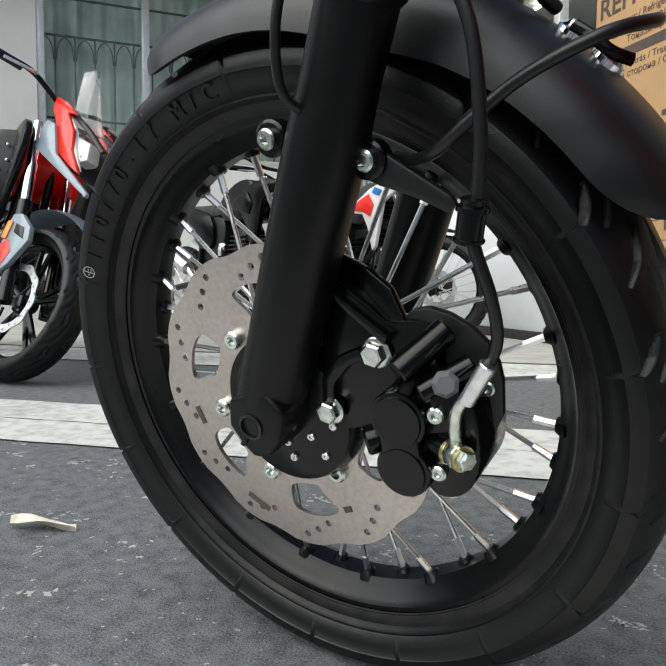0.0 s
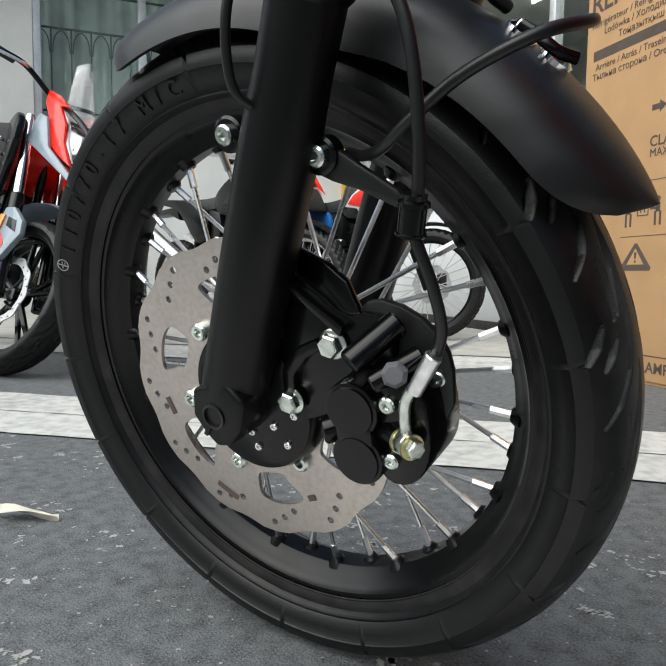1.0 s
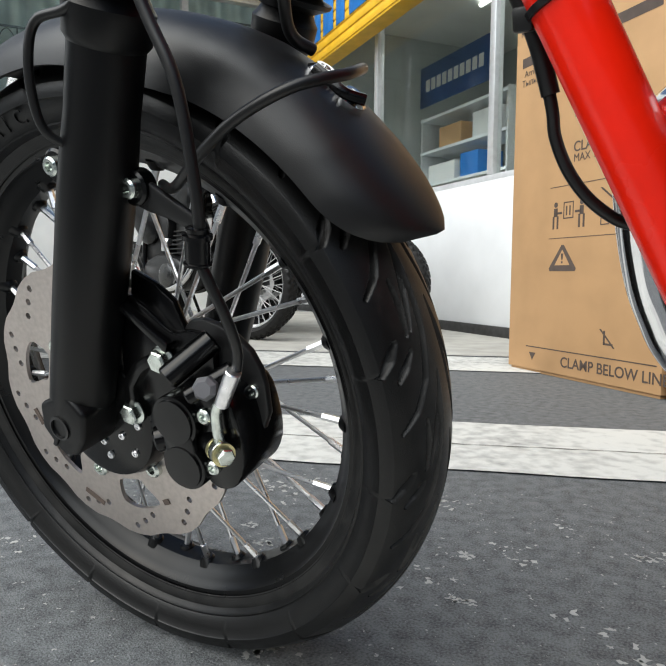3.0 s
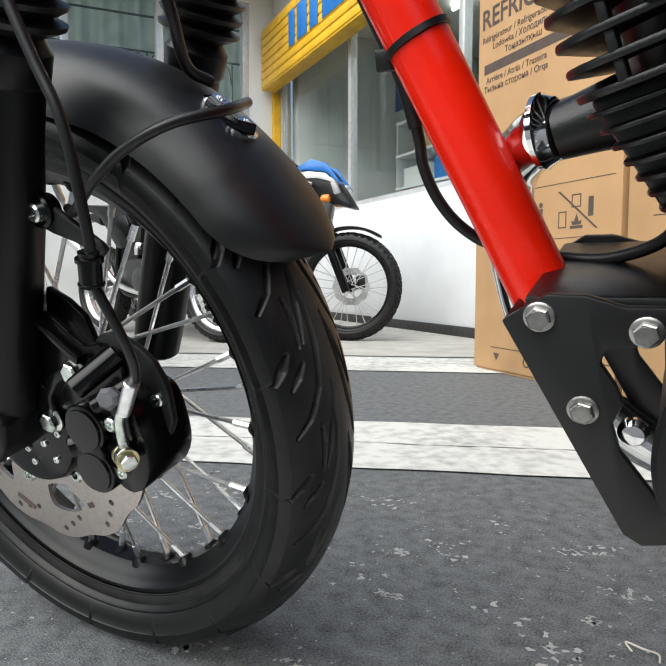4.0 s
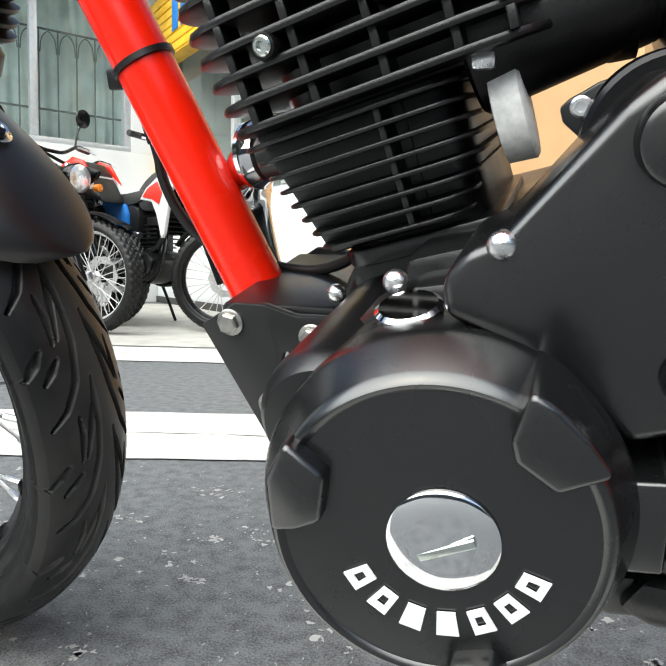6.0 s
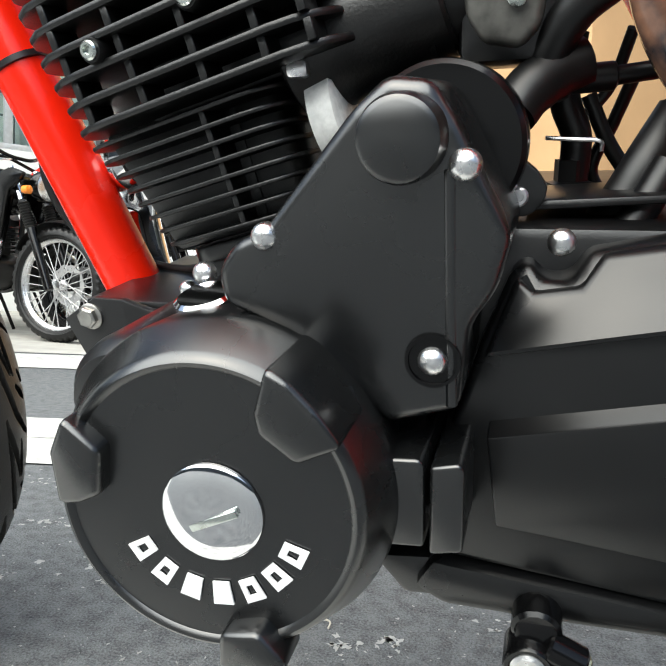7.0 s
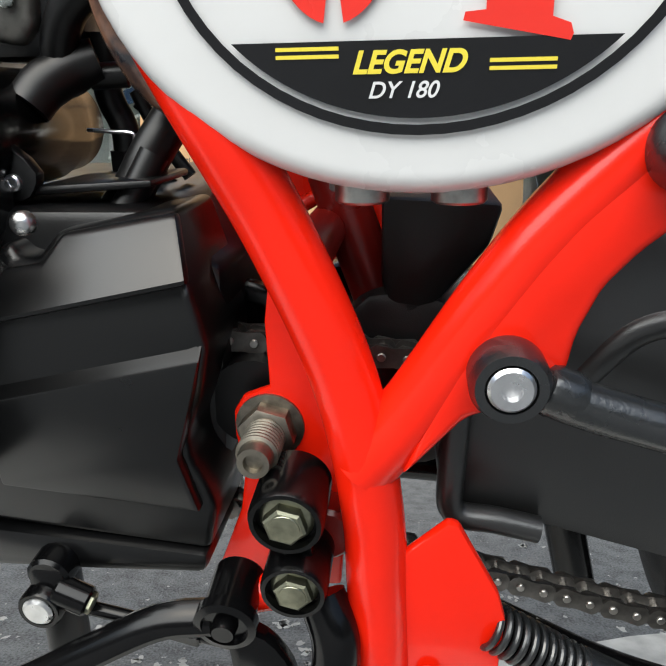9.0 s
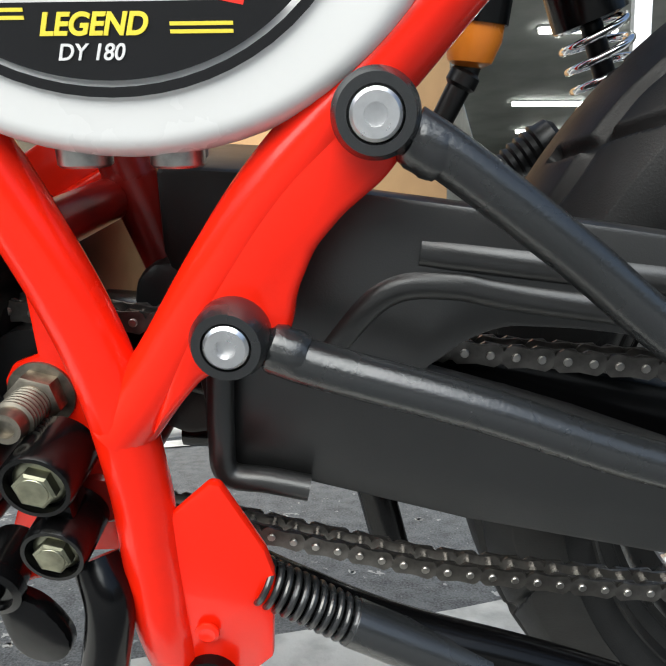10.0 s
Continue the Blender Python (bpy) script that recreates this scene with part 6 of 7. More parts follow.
def block_grooves(half, R, pitch):
    step = 2 * math.pi * R / pitch

    def dent(a, y, r):
        if r < R - half * 0.75:
            return 0.0
        s = abs(y) / half
        ph = ((a / (2 * math.pi) * pitch) + (0.5 if y > 0 else 0.0) + 0.55 * s * s) % 1.0
        near = min(ph, 1 - ph) * step
        cut = 0.0
        if s > 0.10 and near < 0.0060:
            cut = 0.006 * min(1.0, (0.0060 - near) / 0.0040)
        side = abs(s - 0.52 - 0.03 * math.sin(ph * 6.28)) * half
        if side < 0.0048:
            cut = max(cut, 0.006 * min(1.0, (0.0048 - side) / 0.0035))
        return cut
    return dent


# ---- rear wheel, shock, reservoir, stands ----
spoked_wheel(bike, 1.384, 0.312, 0.312, 0.068, 0.222, 0.198, 0.05, 0.05, 36, radians(2), RUBBER, RIMPAINT, STEEL, block_grooves(0.068, 0.312, 17), 900, 80)
bm = bmesh.new()
a = Vector((-0.38, 0, 0.925)).normalized()
base, u = Vector((1.197, 0.13, 0.499)), a.orthogonal().normalized()
v = a.cross(u)
rod(bm, base - a * 0.08, base + a * 0.09, 0.008)
rod(bm, base - a * 0.09, base - a * 0.004, 0.019)
shock = part("shock_absorber", bm, FORKPAINT, bike, "black rear shock absorber with an open chrome spring")
bm = bmesh.new()
sweep(bm, [base + a * (0.070 * k / 220) + u * (0.0235 * math.cos(k * 0.135)) + v * (0.0235 * math.sin(k * 0.135)) for k in range(221)], 0.0031, 14, 1, smooth=False)
part("coil_spring", bm, CHROME, shock)
bm = bmesh.new()
turned(bm, base + a * 0.062, a, [(0, 0.020), (0.002, 0.027), (0.10, 0.027), (0.11, 0.02)], 28)
part("shock_cap", bm, GLOSS, shock)
bm = bmesh.new()
prof = [(0, 0.010)]
for k in range(6):
    prof += [(0.004 + k * 0.006, 0.0135 + 0.0006 * k), (0.008 + k * 0.006, 0.0115 + 0.0006 * k)]
turned(bm, (1.110, 0.1, 0.452), (0.8, 0, 0.6), prof + [(0.046, 0.014), (0.050, 0.009)], 24)
part("rubber_boot", bm, HOSE, bike)
bm = bmesh.new()
turned(bm, (1.040, -0.02, 0.470), (0.30, 0, 0.62), [(0, 0.0062), (0.048, 0.0068), (0.050, 0.0088), (0.056, 0.0088), (0.058, 0.0068), (0.064, 0.006)], 18)
part("reservoir_hose", bm, HOSE, bike)
bm = bmesh.new()
turned(bm, (1.066, -0.02, 0.5235), (0.1, 0, 1), [(0, 0.006), (0.003, 0.012), (0.014, 0.0155), (0.022, 0.0155)], 24)
res = part("fluid_reservoir", bm, ORANGE, bike, "amber brake fluid reservoir with a black cap")
bm = bmesh.new()
turned(bm, (1.0685, -0.02, 0.5455), (0.1, 0, 1), [(0, 0.017), (0.012, 0.017), (0.014, 0.015)], 24)
part("reservoir_cap", bm, GLOSS, res)
bm = bmesh.new()
sweep(bm, [(0.945, -0.14, 0.288), (0.98, -0.142, 0.272), (1.03, -0.142, 0.250), (1.12, -0.14, 0.222), (1.25, -0.14, 0.175)], 0.0125, 16)
stand = part("side_stand", bm, GLOSS, bike, "black side stand, folded out behind")
s0, s1 = Vector((0.962, -0.152, 0.288)), Vector((1.008, -0.150, 0.2605))
d = (s1 - s0).normalized()
u = d.orthogonal().normalized()
v = d.cross(u)
bm = bmesh.new()
sweep(bm, [s0 + d * ((s1 - s0).length * k / 264) + u * (0.0105 * math.cos(k * math.pi / 12)) + v * (0.0105 * math.sin(k * math.pi / 12)) for k in range(265)], 0.00175, 10, 1, smooth=False)
part("return_spring", bm, STAYPAINT, stand)
bm = bmesh.new()
rod(bm, s1 - d * 0.004, (1.075, -0.148, 0.228), 0.0125, 0.013)
part("stand_sleeve", bm, STAYPAINT, stand)
bm = bmesh.new()
sweep(bm, [(0.90, -0.05, 0.315), (0.98, -0.05, 0.312), (1.06, -0.045, 0.315), (1.16, -0.04, 0.32)], 0.011, 14)
sweep(bm, [(1.01, -0.05, 0.31), (1.02, -0.05, 0.27), (1.03, -0.05, 0.23)], 0.012, 14)
part("lower_brace", bm, GLOSS, bike)
bm = bmesh.new()
turned(bm, (0.935, -0.155, 0.232), (0, -1, 0), [(0, 0.014), (0.01, 0.014), (0.012, 0.010), (0.012, 0)], 24)
part("stand_pivot", bm, GLOSS, stand)
# seat and tank above the view, closing the machine
bm = bmesh.new()
prism(bm, rounded([(0.86, 0.80), (0.9, 0.75), (1.25, 0.78), (1.5, 0.84), (1.5, 0.88), (1.2, 0.86), (0.95, 0.85)], 3), -0.11, 0.11, 0.02)
part("seat", bm, SEATVINYL, bike)
bm = bmesh.new()
prism(bm, rounded([(0.42, 0.80), (0.45, 0.76), (0.60, 0.74), (0.86, 0.76), (0.88, 0.82), (0.75, 0.9), (0.55, 0.93), (0.45, 0.88)], 3), -0.12, 0.12, 0.03)
part("fuel_tank", bm, RED, bike)

# ---- other parked motorcycles ----
def pointed_fairing(one):
    """Angular beak of a touring bike: lamp, side panels, struts and a small clear screen."""
    bm = bmesh.new()
    prism(bm, [(-0.11, 1.01), (0.02, 0.955), (0.06, 0.925), (0.08, 0.85), (0.0, 0.81), (-0.08, 0.86)], -0.075, 0.075, 0.02)
    core = one("headlight_housing", bm, PLASTIC)
    for s in (-1, 1):
        bm = bmesh.new()
        prism(bm, [(-0.115, 1.0), (0.015, 0.945), (0.085, 0.925), (0.11, 0.85), (0.02, 0.83), (-0.05, 0.88)], s * 0.022, s * 0.082, 0.014)
        part("headlight_lens", bm, SPOKEWHITE, core, "bright clear headlight lens")
        for k in range(4):
            bm = bmesh.new()
            rod(bm, (-0.03 + 0.03 * k, s * 0.05, 0.975 - 0.022 * k), (-0.02 + 0.03 * k, s * 0.084, 0.85 + 0.004 * k), 0.004, n=8)
            part("lamp_rib", bm, CHROME, core)
        bm = bmesh.new()
        prism(bm, [(-0.22, 1.116), (-0.128, 1.087), (-0.042, 1.032), (-0.098, 1.041), (-0.015, 0.961), (0.022, 0.883), (0.121, 0.785), (0.047, 0.815), (-0.059, 0.871), (-0.147, 0.995), (-0.21, 1.06)], s * 0.084, s * 0.102, 0.005)
        one("red_side_panel", bm, RED)
        bm = bmesh.new()
        prism(bm, [(-0.10, 1.04), (-0.03, 0.985), (0.03, 0.89), (0.11, 0.80), (0.022, 0.883), (-0.015, 0.961)], s * 0.078, s * 0.09, 0.003)
        one("pale_inner_panel", bm, DECALWHITE)
        bm = bmesh.new()
        prism(bm, [(-0.183, 1.0), (-0.124, 0.982), (-0.034, 0.855), (0.244, 0.705), (0.24, 0.689), (0.042, 0.777), (-0.196, 0.881), (-0.215, 0.899), (-0.181, 0.918), (-0.199, 0.954)], s * 0.10, s * 0.118, 0.005)
        one("grey_side_panel", bm, GREYPLASTIC)
        bm = bmesh.new()
        sweep(bm, [(-0.10, s * 0.075, 1.05), (0.02, s * 0.065, 0.985), (0.13, s * 0.045, 0.905)], 0.0125, 10, flat=0.6)
        one("black_strut", bm, PLASTIC)
    bm = bmesh.new()
    rows = []
    for i in range(9):
        t = i / 8
        x = 0.02 - 0.20 * t ** 0.8
        rows.append([bm.verts.new((x - 0.05 * s * s, 0.085 * s * (1 - 0.62 * t), 0.985 + 0.32 * t - 0.03 * s * s)) for s in (-1, -0.6, -0.3, 0, 0.3, 0.6, 1)])
    for p, q in zip(rows, rows[1:]):
        for j in range(6):
            bm.faces.new((p[j], p[j + 1], q[j + 1], q[j]))
    bmesh.ops.solidify(bm, geom=bm.faces[:], thickness=0.003)
    one("windscreen", bm, LENS, "small clear pointed windscreen")


def parked_bike(m, steer, body, accent, label, knobby=True, screen=False, round_lamp=False, alloy=STEEL, mask=None, R=0.335, disc_y=0.062):
    ob = thing("motorcycle", label, "motorcycle", m, "parked motorcycles")
    half = 0.051 if knobby else 0.064
    dent = knob_blocks(half, R, 46) if knobby else road_grooves(half, R, 13)

    def one(name, bm, mat, lab=""):
        return part(name, bm, mat, ob, lab)
    before = set(ob.children)
    _, front = spoked_wheel(ob, 0, R, R, half, R - 0.073, R - 0.09, 0.03, 0.035, 0 if screen else 28, 0.0, RUBBER, GLOSS if not round_lamp else alloy, SPOKEWHITE, dent, 184, 20, 0.0027, 6)
    bm = bmesh.new()
    ro, ri = (0.132, 0.104) if screen else (0.118, 0.075)
    hole_r = 0.112 if screen else 0.088
    outer = [((ro + 0.004 * math.cos(10 * 2 * math.pi * k / 80)) * math.cos(2 * math.pi * k / 80), R + (ro + 0.004 * math.cos(10 * 2 * math.pi * k / 80)) * math.sin(2 * math.pi * k / 80)) for k in range(80)]
    holes = [circle(0, R, ri, 40)] + [circle((hole_r + 0.012 * (k % 2)) * math.cos(2 * math.pi * k / 24), R + (hole_r + 0.012 * (k % 2)) * math.sin(2 * math.pi * k / 24), 0.004, 8) for k in range(24)]
    plate(bm, outer, holes, disc_y, disc_y + 0.004)
    disc_ring = one("brake_disc", bm, SPOKEWHITE)
    if screen:
        for k in range(5):
            a = 2 * math.pi * (k + 0.3) / 5
            bm = bmesh.new()
            for da in (-0.13, 0.13):
                rod(bm, (0.026 * math.cos(a), 0, R + 0.026 * math.sin(a)), ((R - 0.088) * math.cos(a + da), 0, R + (R - 0.088) * math.sin(a + da)), 0.014, 0.009, 10)
            part("cast_spoke", bm, GLOSS, front)
            bm = bmesh.new()
            rod(bm, (0.05 * math.cos(a), disc_y + 0.004, R + 0.05 * math.sin(a)), (0.108 * math.cos(a + 0.3), disc_y + 0.002, R + 0.108 * math.sin(a + 0.3)), 0.006, n=8)
            part("disc_arm", bm, GLOSS, disc_ring)
    for y in (-0.09, 0.09):
        bm = bmesh.new()
        rod(bm, (0.01, y, R - 0.03), (-0.13, y, 0.66), 0.026, n=18)
        one("fork_leg", bm, GLOSS)
        bm = bmesh.new()
        if knobby:
            prof = [(0, 0.024)]
            for k in range(10):
                prof += [(0.008 + k * 0.016, 0.034), (0.016 + k * 0.016, 0.026)]
            turned(bm, (-0.125, y, 0.65), (-0.41, 0, 0.91), prof + [(0.17, 0.022)], 20)
        else:
            rod(bm, (-0.125, y, 0.65), (-0.2, y, 0.82), 0.021)
        one("fork_gaiter" if knobby else "fork_tube", bm, HOSE if knobby else CHROME)
        bm = bmesh.new()
        rod(bm, (-0.2, y, 0.81), (-0.28, y, 1.0), 0.019)
        one("fork_tube", bm, CHROME)
    bm = bmesh.new()
    block(bm, (0.03, 0.05, R - 0.02), (0.09, 0.1, R + 0.07), 0.01)
    one("brake_caliper", bm, ENGINE)
    # front fender
    bm = bmesh.new()
    rows = []
    for i in range(19):
        a = radians(148 - 92 * i / 18)
        wd = 0.062 * math.sin(math.pi * (0.12 + 0.76 * i / 18)) ** 0.5
        rr = 0.372
        rows.append([bm.verts.new((rr * math.cos(a) * (1 - 0.04 * s * s), wd * s, R + rr * math.sin(a) * (1 - 0.05 * s * s))) for s in (-1, -0.6, 0, 0.6, 1)])
    for p, q in zip(rows, rows[1:]):
        for j in range(4):
            bm.faces.new((p[j], p[j + 1], q[j + 1], q[j]))
    bmesh.ops.solidify(bm, geom=bm.faces[:], thickness=0.004)
    one("front_fender", bm, accent if screen else PLASTIC)
    if screen:
        for s in (-1, 1):
            bm = bmesh.new()
            prism(bm, [(-0.09, 0.38), (-0.11, 0.55), (-0.10, 0.592), (-0.05, 0.597), (0.03, 0.55), (0.05, 0.50), (-0.01, 0.40), (-0.05, 0.36)], s * 0.105, s * 0.128, 0.005)
            guard_ = one("fork_guard", bm, GREYPLASTIC)
            bm = bmesh.new()
            prism(bm, [(-0.085, 0.385), (-0.098, 0.47), (-0.06, 0.49), (-0.02, 0.45), (-0.045, 0.385)], s * 0.1285, s * 0.130, 0.0003)
            part("graphic_patch", bm, RED, guard_)
            bm = bmesh.new()
            prism(bm, [(-0.05, 0.52), (-0.055, 0.555), (0.0, 0.545), (0.02, 0.50)], s * 0.1285, s * 0.130, 0.0003)
            part("graphic_patch", bm, GLOSS, guard_)
            bm = bmesh.new()
            block(bm, (-0.105, s * 0.131 - 0.004, 0.49), (-0.075, s * 0.131 + 0.004, 0.56), 0.002)
            part("reflector", bm, ORANGE, guard_)
    # headlight
    if screen:
        pointed_fairing(one)
    elif round_lamp:
        bm = bmesh.new()
        turned(bm, (-0.2, 0, 0.9), (1, 0, -0.05), [(0, 0.04), (0.05, 0.085), (0.1, 0.09), (0.11, 0.085)], 28)
        lampob = one("headlight", bm, GLOSS)
        bm = bmesh.new()
        turned(bm, (-0.092, 0, 0.895), (1, 0, -0.05), [(0, 0.084), (0.012, 0.07), (0.02, 0.03), (0.022, 0)], 28)
        part("lens", bm, STEEL, lampob)
    else:
        bm = bmesh.new()
        prism(bm, [(-0.28, 1.04), (-0.14, 1.08), (-0.08, 1.02), (0.02, 0.86), (0.06, 0.80), (-0.05, 0.83), (-0.16, 0.86), (-0.24, 0.9)], -0.11, 0.11, 0.03)
        lampob = one("headlight_mask", bm, mask or PLASTIC)
        bm = bmesh.new()
        prism(bm, [(-0.10, 1.0), (-0.055, 0.985), (-0.015, 0.89), (-0.06, 0.88)], -0.118, 0.118, 0.015)
        part("headlight_lens", bm, SPOKEWHITE, lampob, "bright clear headlight lens")
        for s in (-1, 1):
            bm = bmesh.new()
            prism(bm, [(-0.33, 1.035), (-0.20, 1.10), (-0.10, 1.07), (0.0, 0.93), (-0.11, 1.02), (-0.22, 1.035)], s * 0.105, s * 0.125, 0.006)
            part("cowl_blade", bm, accent, lampob)
            bm = bmesh.new()
            prism(bm, [(-0.34, 1.015), (-0.22, 1.03), (-0.11, 1.015), (-0.05, 0.955), (-0.16, 0.985), (-0.30, 0.99)], s * 0.105, s * 0.122, 0.005)
            part("cowl_blade", bm, body, lampob)
    # handlebar
    bm = bmesh.new()
    sweep(bm, [(-0.42, -0.40, 1.13), (-0.36, -0.26, 1.13), (-0.31, -0.1, 1.07), (-0.30, 0, 1.06), (-0.31, 0.1, 1.07), (-0.36, 0.26, 1.13), (-0.42, 0.40, 1.13)], 0.011, 12)
    bar = one("handlebar", bm, GLOSS)
    for s in (-1, 1):
        bm = bmesh.new()
        rod(bm, (-0.385, s * 0.29, 1.13), (-0.425, s * 0.42, 1.13), 0.018)
        part("grip", bm, HOSE, bar)
        bm = bmesh.new()
        sweep(bm, [(-0.34, s * 0.24, 1.125), (-0.31, s * 0.3, 1.11), (-0.35, s * 0.41, 1.105)], 0.0065, 8)
        part("lever", bm, STEEL, bar)
        if round_lamp:
            bm = bmesh.new()
            sweep(bm, [(-0.36, s * 0.24, 1.13), (-0.37, s * 0.27, 1.22), (-0.38, s * 0.33, 1.30)], 0.006, 8)
            turned(bm, (-0.375, s * 0.34, 1.32), (-1, 0, 0.1), [(0, 0.03), (0.01, 0.058), (0.02, 0.058), (0.022, 0.05)], 18)
            part("mirror", bm, GLOSS, bar)
        if not screen:
            bm = bmesh.new()
            turned(bm, (-0.13, s * 0.15, 0.86), (1, 0, 0), [(0, 0.012), (0.01, 0.022), (0.05, 0.024), (0.055, 0.016)], 14)
            one("turn_signal", bm, ORANGE)
    if screen:
        bar.matrix_basis = pose(0.08, 0, 0.03) @ Matrix.Diagonal((1, 0.78, 1, 1))
        axis, pivot = Vector((-0.37, 0, 0.93)), Matrix.Translation((-0.03, 0, 0.3))
    else:
        axis, pivot = Vector((0, 0, 1)), Matrix.Translation((-0.17, 0, 0))
    turn = pivot @ Matrix.Rotation(radians(steer), 4, axis) @ pivot.inverted()
    for o in set(ob.children) - before:
        o.matrix_basis = turn @ o.matrix_basis
    # rear
    spoked_wheel(ob, -1.36, 0.315, 0.315, 0.058, 0.24, 0.222, 0.04, 0.045, 28, 0.1, RUBBER, GLOSS if not round_lamp else alloy, alloy, knob_blocks(0.058, 0.315, 42) if knobby else road_grooves(0.058, 0.315, 13), 160, 20, 0.002, 6)
    for s in (-1, 1):
        bm = bmesh.new()
        prism(bm, rounded([(-0.20, 1.0), (-0.12, 0.88), (-0.30, 0.62), (-0.42, 0.58), (-0.52, 0.72), (-0.66, 0.80), (-0.62, 0.92), (-0.45, 0.97)], 3) if not knobby else [(-0.08, 0.955), (-0.11, 0.915), (-0.23, 0.86), (-0.30, 0.60), (-0.33, 0.57), (-0.385, 0.72), (-0.44, 0.80), (-0.58, 0.82), (-0.50, 0.89), (-0.36, 0.955), (-0.20, 0.99)], s * (0.10 if screen else 0.13), s * (0.13 if screen else 0.16), 0.01)
        shroud = one("tank_shroud", bm, GLOSS if screen and s < 0 else body)
        bm = bmesh.new()
        prism(bm, [(-0.36, 0.92), (-0.31, 0.85), (-0.345, 0.78), (-0.42, 0.815), (-0.53, 0.835), (-0.47, 0.885)], s * (0.134 if screen else 0.164), s * (0.137 if screen else 0.167), 0.001)
        part("graphic_stripe", bm, DECALRED if accent == BLUE else GLOSS if round_lamp else accent, shroud)
        if accent == BLUE:
            bm = bmesh.new()
            prism(bm, [(-0.30, 0.955), (-0.23, 0.93), (-0.26, 0.90), (-0.33, 0.925)], s * 0.164, s * 0.167, 0.001)
            part("graphic_stripe", bm, BLUE, shroud)
        bm = bmesh.new()
        prism(bm, rounded([(-0.82, 0.80), (-0.80, 0.62), (-0.95, 0.60), (-1.15, 0.80), (-1.4, 0.90), (-1.1, 0.88)], 3), s * 0.10, s * 0.13, 0.008)
        one("side_panel", bm, GLOSS if round_lamp else accent)
        bm = bmesh.new()
        sweep(bm, [(-0.34, s * 0.04, 0.95), (-0.42, s * 0.06, 0.6), (-0.5, s * 0.1, 0.33), (-0.8, s * 0.12, 0.28), (-0.95, s * 0.12, 0.4), (-0.95, s * 0.1, 0.75)], 0.017, 10)
        one("frame_tube", bm, GLOSS)
        bm = bmesh.new()
        rod(bm, (-0.93, s * 0.1, 0.38), (-1.38, s * 0.1, 0.315), 0.022)
        one("swing_arm", bm, GLOSS)
    if screen:
        for s in (-1, 1):
            bm = bmesh.new()
            sweep(bm, [(-0.30, s * 0.10, 0.80), (-0.36, s * 0.20, 0.80), (-0.46, s * 0.27, 0.80)], 0.012, 24, flat=1.0)
            for v in bm.verts:
                v.co.z = 0.80 + (v.co.z - 0.80) * 15 - 0.25 * (abs(v.co.y) - 0.1)
            shroud = one("radiator_shroud", bm, GLOSS)
            for y, z in ((0.15, 0.90), (0.17, 0.80), (0.14, 0.84)):
                dome("shroud_bolt", (-0.305, s * y, z), (1, 0, 0), 0.007, STEEL, shroud)
    bm = bmesh.new()
    prism(bm, rounded([(-0.33, 0.93), (-0.4, 0.78), (-0.66, 0.76), (-0.72, 0.88), (-0.55, 0.99), (-0.4, 1.0)], 3), -0.125 if not knobby or round_lamp else -0.09, 0.125 if not knobby or round_lamp else 0.09, 0.03)
    one("fuel_tank", bm, body if not knobby or round_lamp else SEATVINYL)
    bm = bmesh.new()
    prism(bm, rounded([(-0.70, 0.78), (-0.72, 0.56), (-0.78, 0.50), (-0.94, 0.48), (-1.0, 0.62), (-0.96, 0.78)], 3), -0.10, 0.10, 0.015)
    one("air_box", bm, PLASTIC)
    bm = bmesh.new()
    turned(bm, (-0.70, -0.08, 0.60), (-1, 0, 0.1), [(0, 0.022), (0.02, 0.03), (0.05, 0.03), (0.055, 0.02), (0.08, 0.02)], 16)
    block(bm, (-0.755, -0.115, 0.54), (-0.715, -0.075, 0.60), 0.006)
    one("carburettor", bm, STEEL)
    if knobby and not round_lamp:
        bm = bmesh.new()
        block(bm, (-0.37, -0.12, 0.60), (-0.33, 0.12, 0.88), 0.004)
        radiator = one("radiator", bm, GLOSS)
        for k in range(9):
            bm = bmesh.new()
            block(bm, (-0.327, -0.12, 0.615 + 0.03 * k), (-0.317, 0.12, 0.622 + 0.03 * k), 0.001)
            part("radiator_slat", bm, PLASTIC, radiator)
        bm = bmesh.new()
        sweep(bm, [(-0.36, -0.10, 0.62), (-0.42, -0.13, 0.52), (-0.52, -0.13, 0.50)], 0.014, 10)
        one("coolant_hose", bm, HOSE)
    bm = bmesh.new()
    prism(bm, rounded([(-0.62, 0.89), (-0.66, 0.82), (-1.0, 0.80), (-1.45, 0.88), (-1.5, 0.92), (-1.1, 0.89), (-0.85, 0.88)], 3), -0.10, 0.10, 0.02)
    one("seat", bm, SEATVINYL)
    bm = bmesh.new()
    prism(bm, rounded([(-0.48, 0.46), (-0.52, 0.34), (-0.68, 0.28), (-0.9, 0.32), (-0.92, 0.46), (-0.72, 0.52)], 3), -0.14, 0.14, 0.02)
    one("engine_case", bm, ENGINE)
    for k in range(6):
        bm = bmesh.new()
        block(bm, (-0.70 + 0.012 * k, -0.09, 0.52 + 0.028 * k), (-0.53 + 0.012 * k, 0.09, 0.53 + 0.028 * k), 0.003)
        one("cooling_fin", bm, FIN)
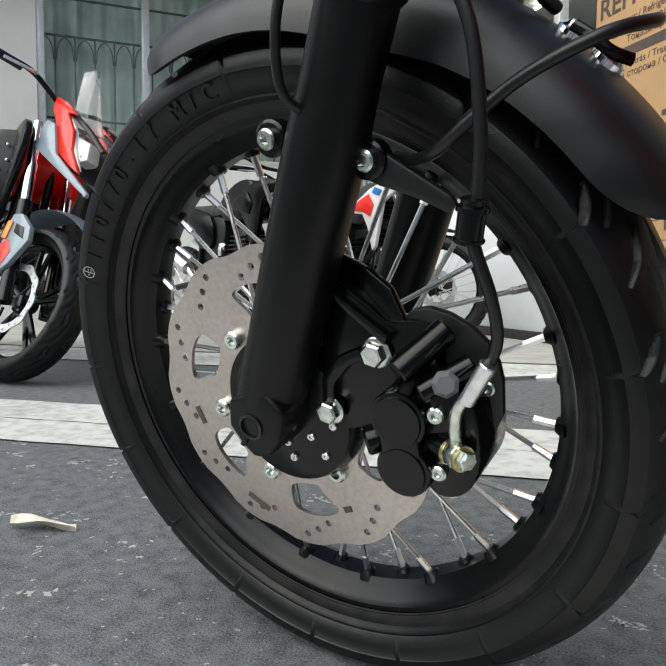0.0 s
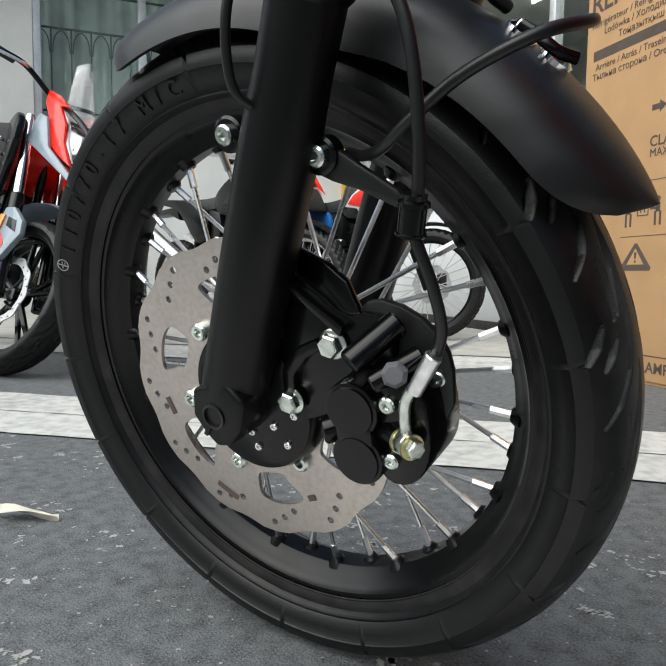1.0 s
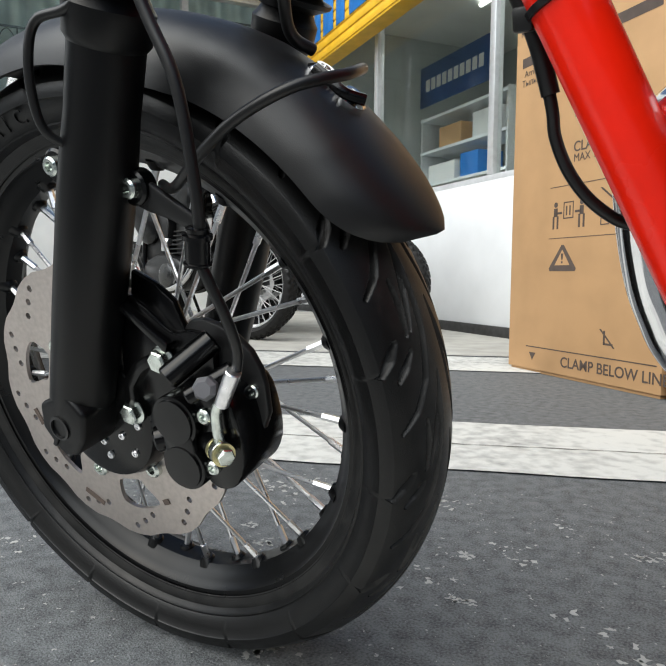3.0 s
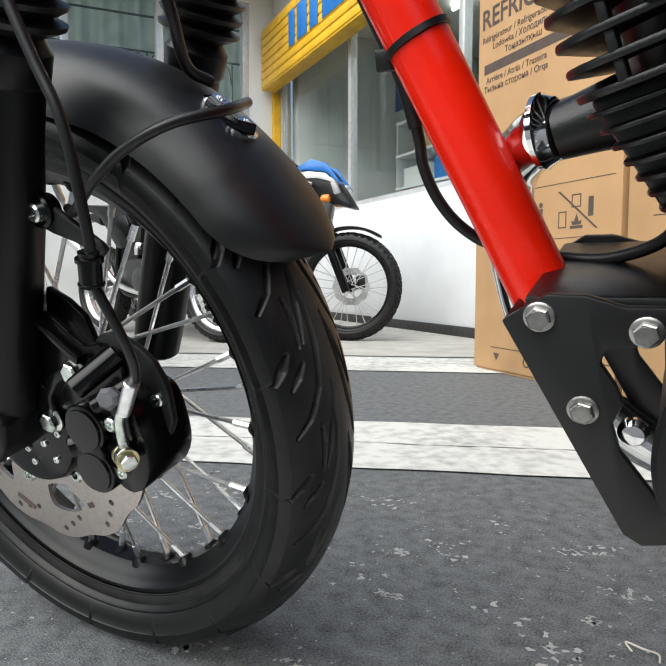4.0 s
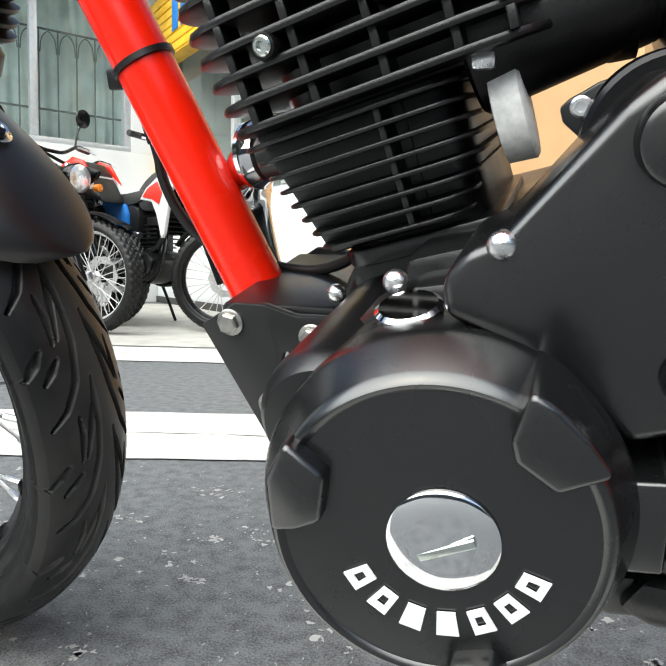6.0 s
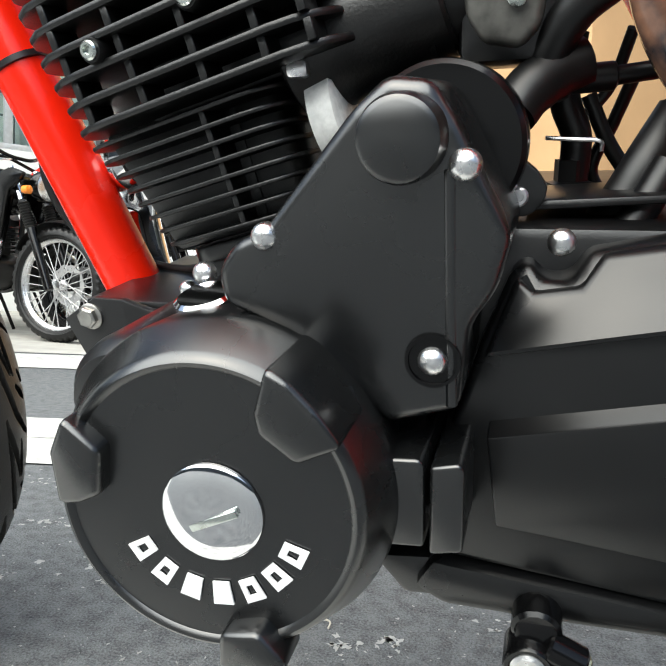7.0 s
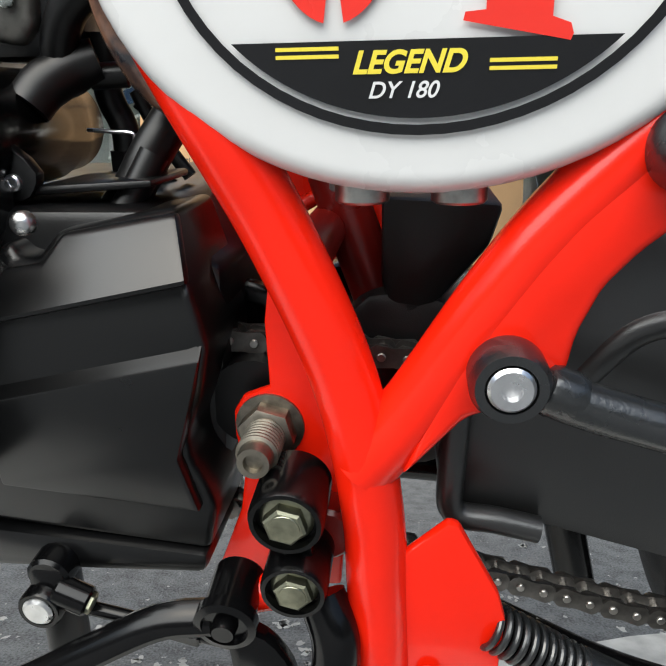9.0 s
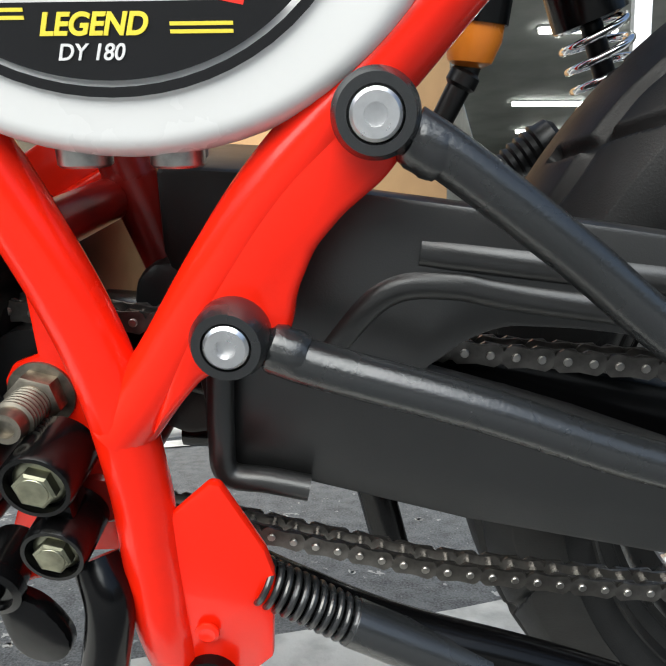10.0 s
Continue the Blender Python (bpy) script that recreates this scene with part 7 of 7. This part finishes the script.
    bm = bmesh.new()
    block(bm, (-0.66, -0.06, 0.5), (-0.52, 0.06, 0.72), 0.01)
    one("cylinder", bm, FIN)
    for y in (-0.15, 0.145):
        bm = bmesh.new()
        turned(bm, (-0.62, y, 0.38), (0, 1 if y > 0 else -1, 0), [(0, 0.085), (0.02, 0.08), (0.03, 0.05), (0.031, 0)], 28)
        one("engine_cover", bm, COVER)
    bm = bmesh.new()
    sweep(bm, [(-0.52, -0.03, 0.66), (-0.42, -0.08, 0.58), (-0.43, -0.12, 0.40), (-0.6, -0.15, 0.3), (-0.9, -0.16, 0.36), (-1.1, -0.16, 0.5)], 0.02, 12)
    one("exhaust_header", bm, GLOSS if accent == BLUE else CHROME)
    bm = bmesh.new()
    rod(bm, (-1.05, -0.16, 0.46), (-1.5, -0.17, 0.68), 0.045, 0.05, 20)
    one("silencer", bm, STEEL)
    bm = bmesh.new()
    prism(bm, [(-1.3, 0.86), (-1.72, 0.84), (-1.76, 0.81), (-1.4, 0.81), (-1.25, 0.76)], -0.07, 0.07, 0.01)
    one("rear_fender", bm, PLASTIC)
    bm = bmesh.new()
    sweep(bm, [(-0.8, 0.13, 0.32), (-0.83, 0.22, 0.16), (-0.86, 0.30, 0.012)], 0.011, 10)
    one("side_stand", bm, GLOSS)
    return ob


parked_bike(pose(-1.32, 3.0, 0, 0, 0, -24), 36, DECALWHITE, BLUE, "white, blue and red dual-sport motorcycle parked by the shop wall", mask=PLASTIC)
parked_bike(pose(-1.97, 0.78, 0, 0, 0, -22) @ pose(0, 0, 0, -15, 0, 0), 24, RED, GREYPLASTIC, "red and grey touring motorcycle with a clear windscreen", knobby=False, screen=True, mask=RED, R=0.297, disc_y=-0.066)
parked_bike(pose(-1.92, 2.62, 0, 0, 0, -14), 10, GLOSS, STEEL, "black retro motorcycle with a round headlight and alloy spoked wheels", round_lamp=True)
parked_bike(pose(-2.2, 3.12, 0, 0, 0, -20), 12, DECALWHITE, RED, "white and red off-road motorcycle with knobby tyres")
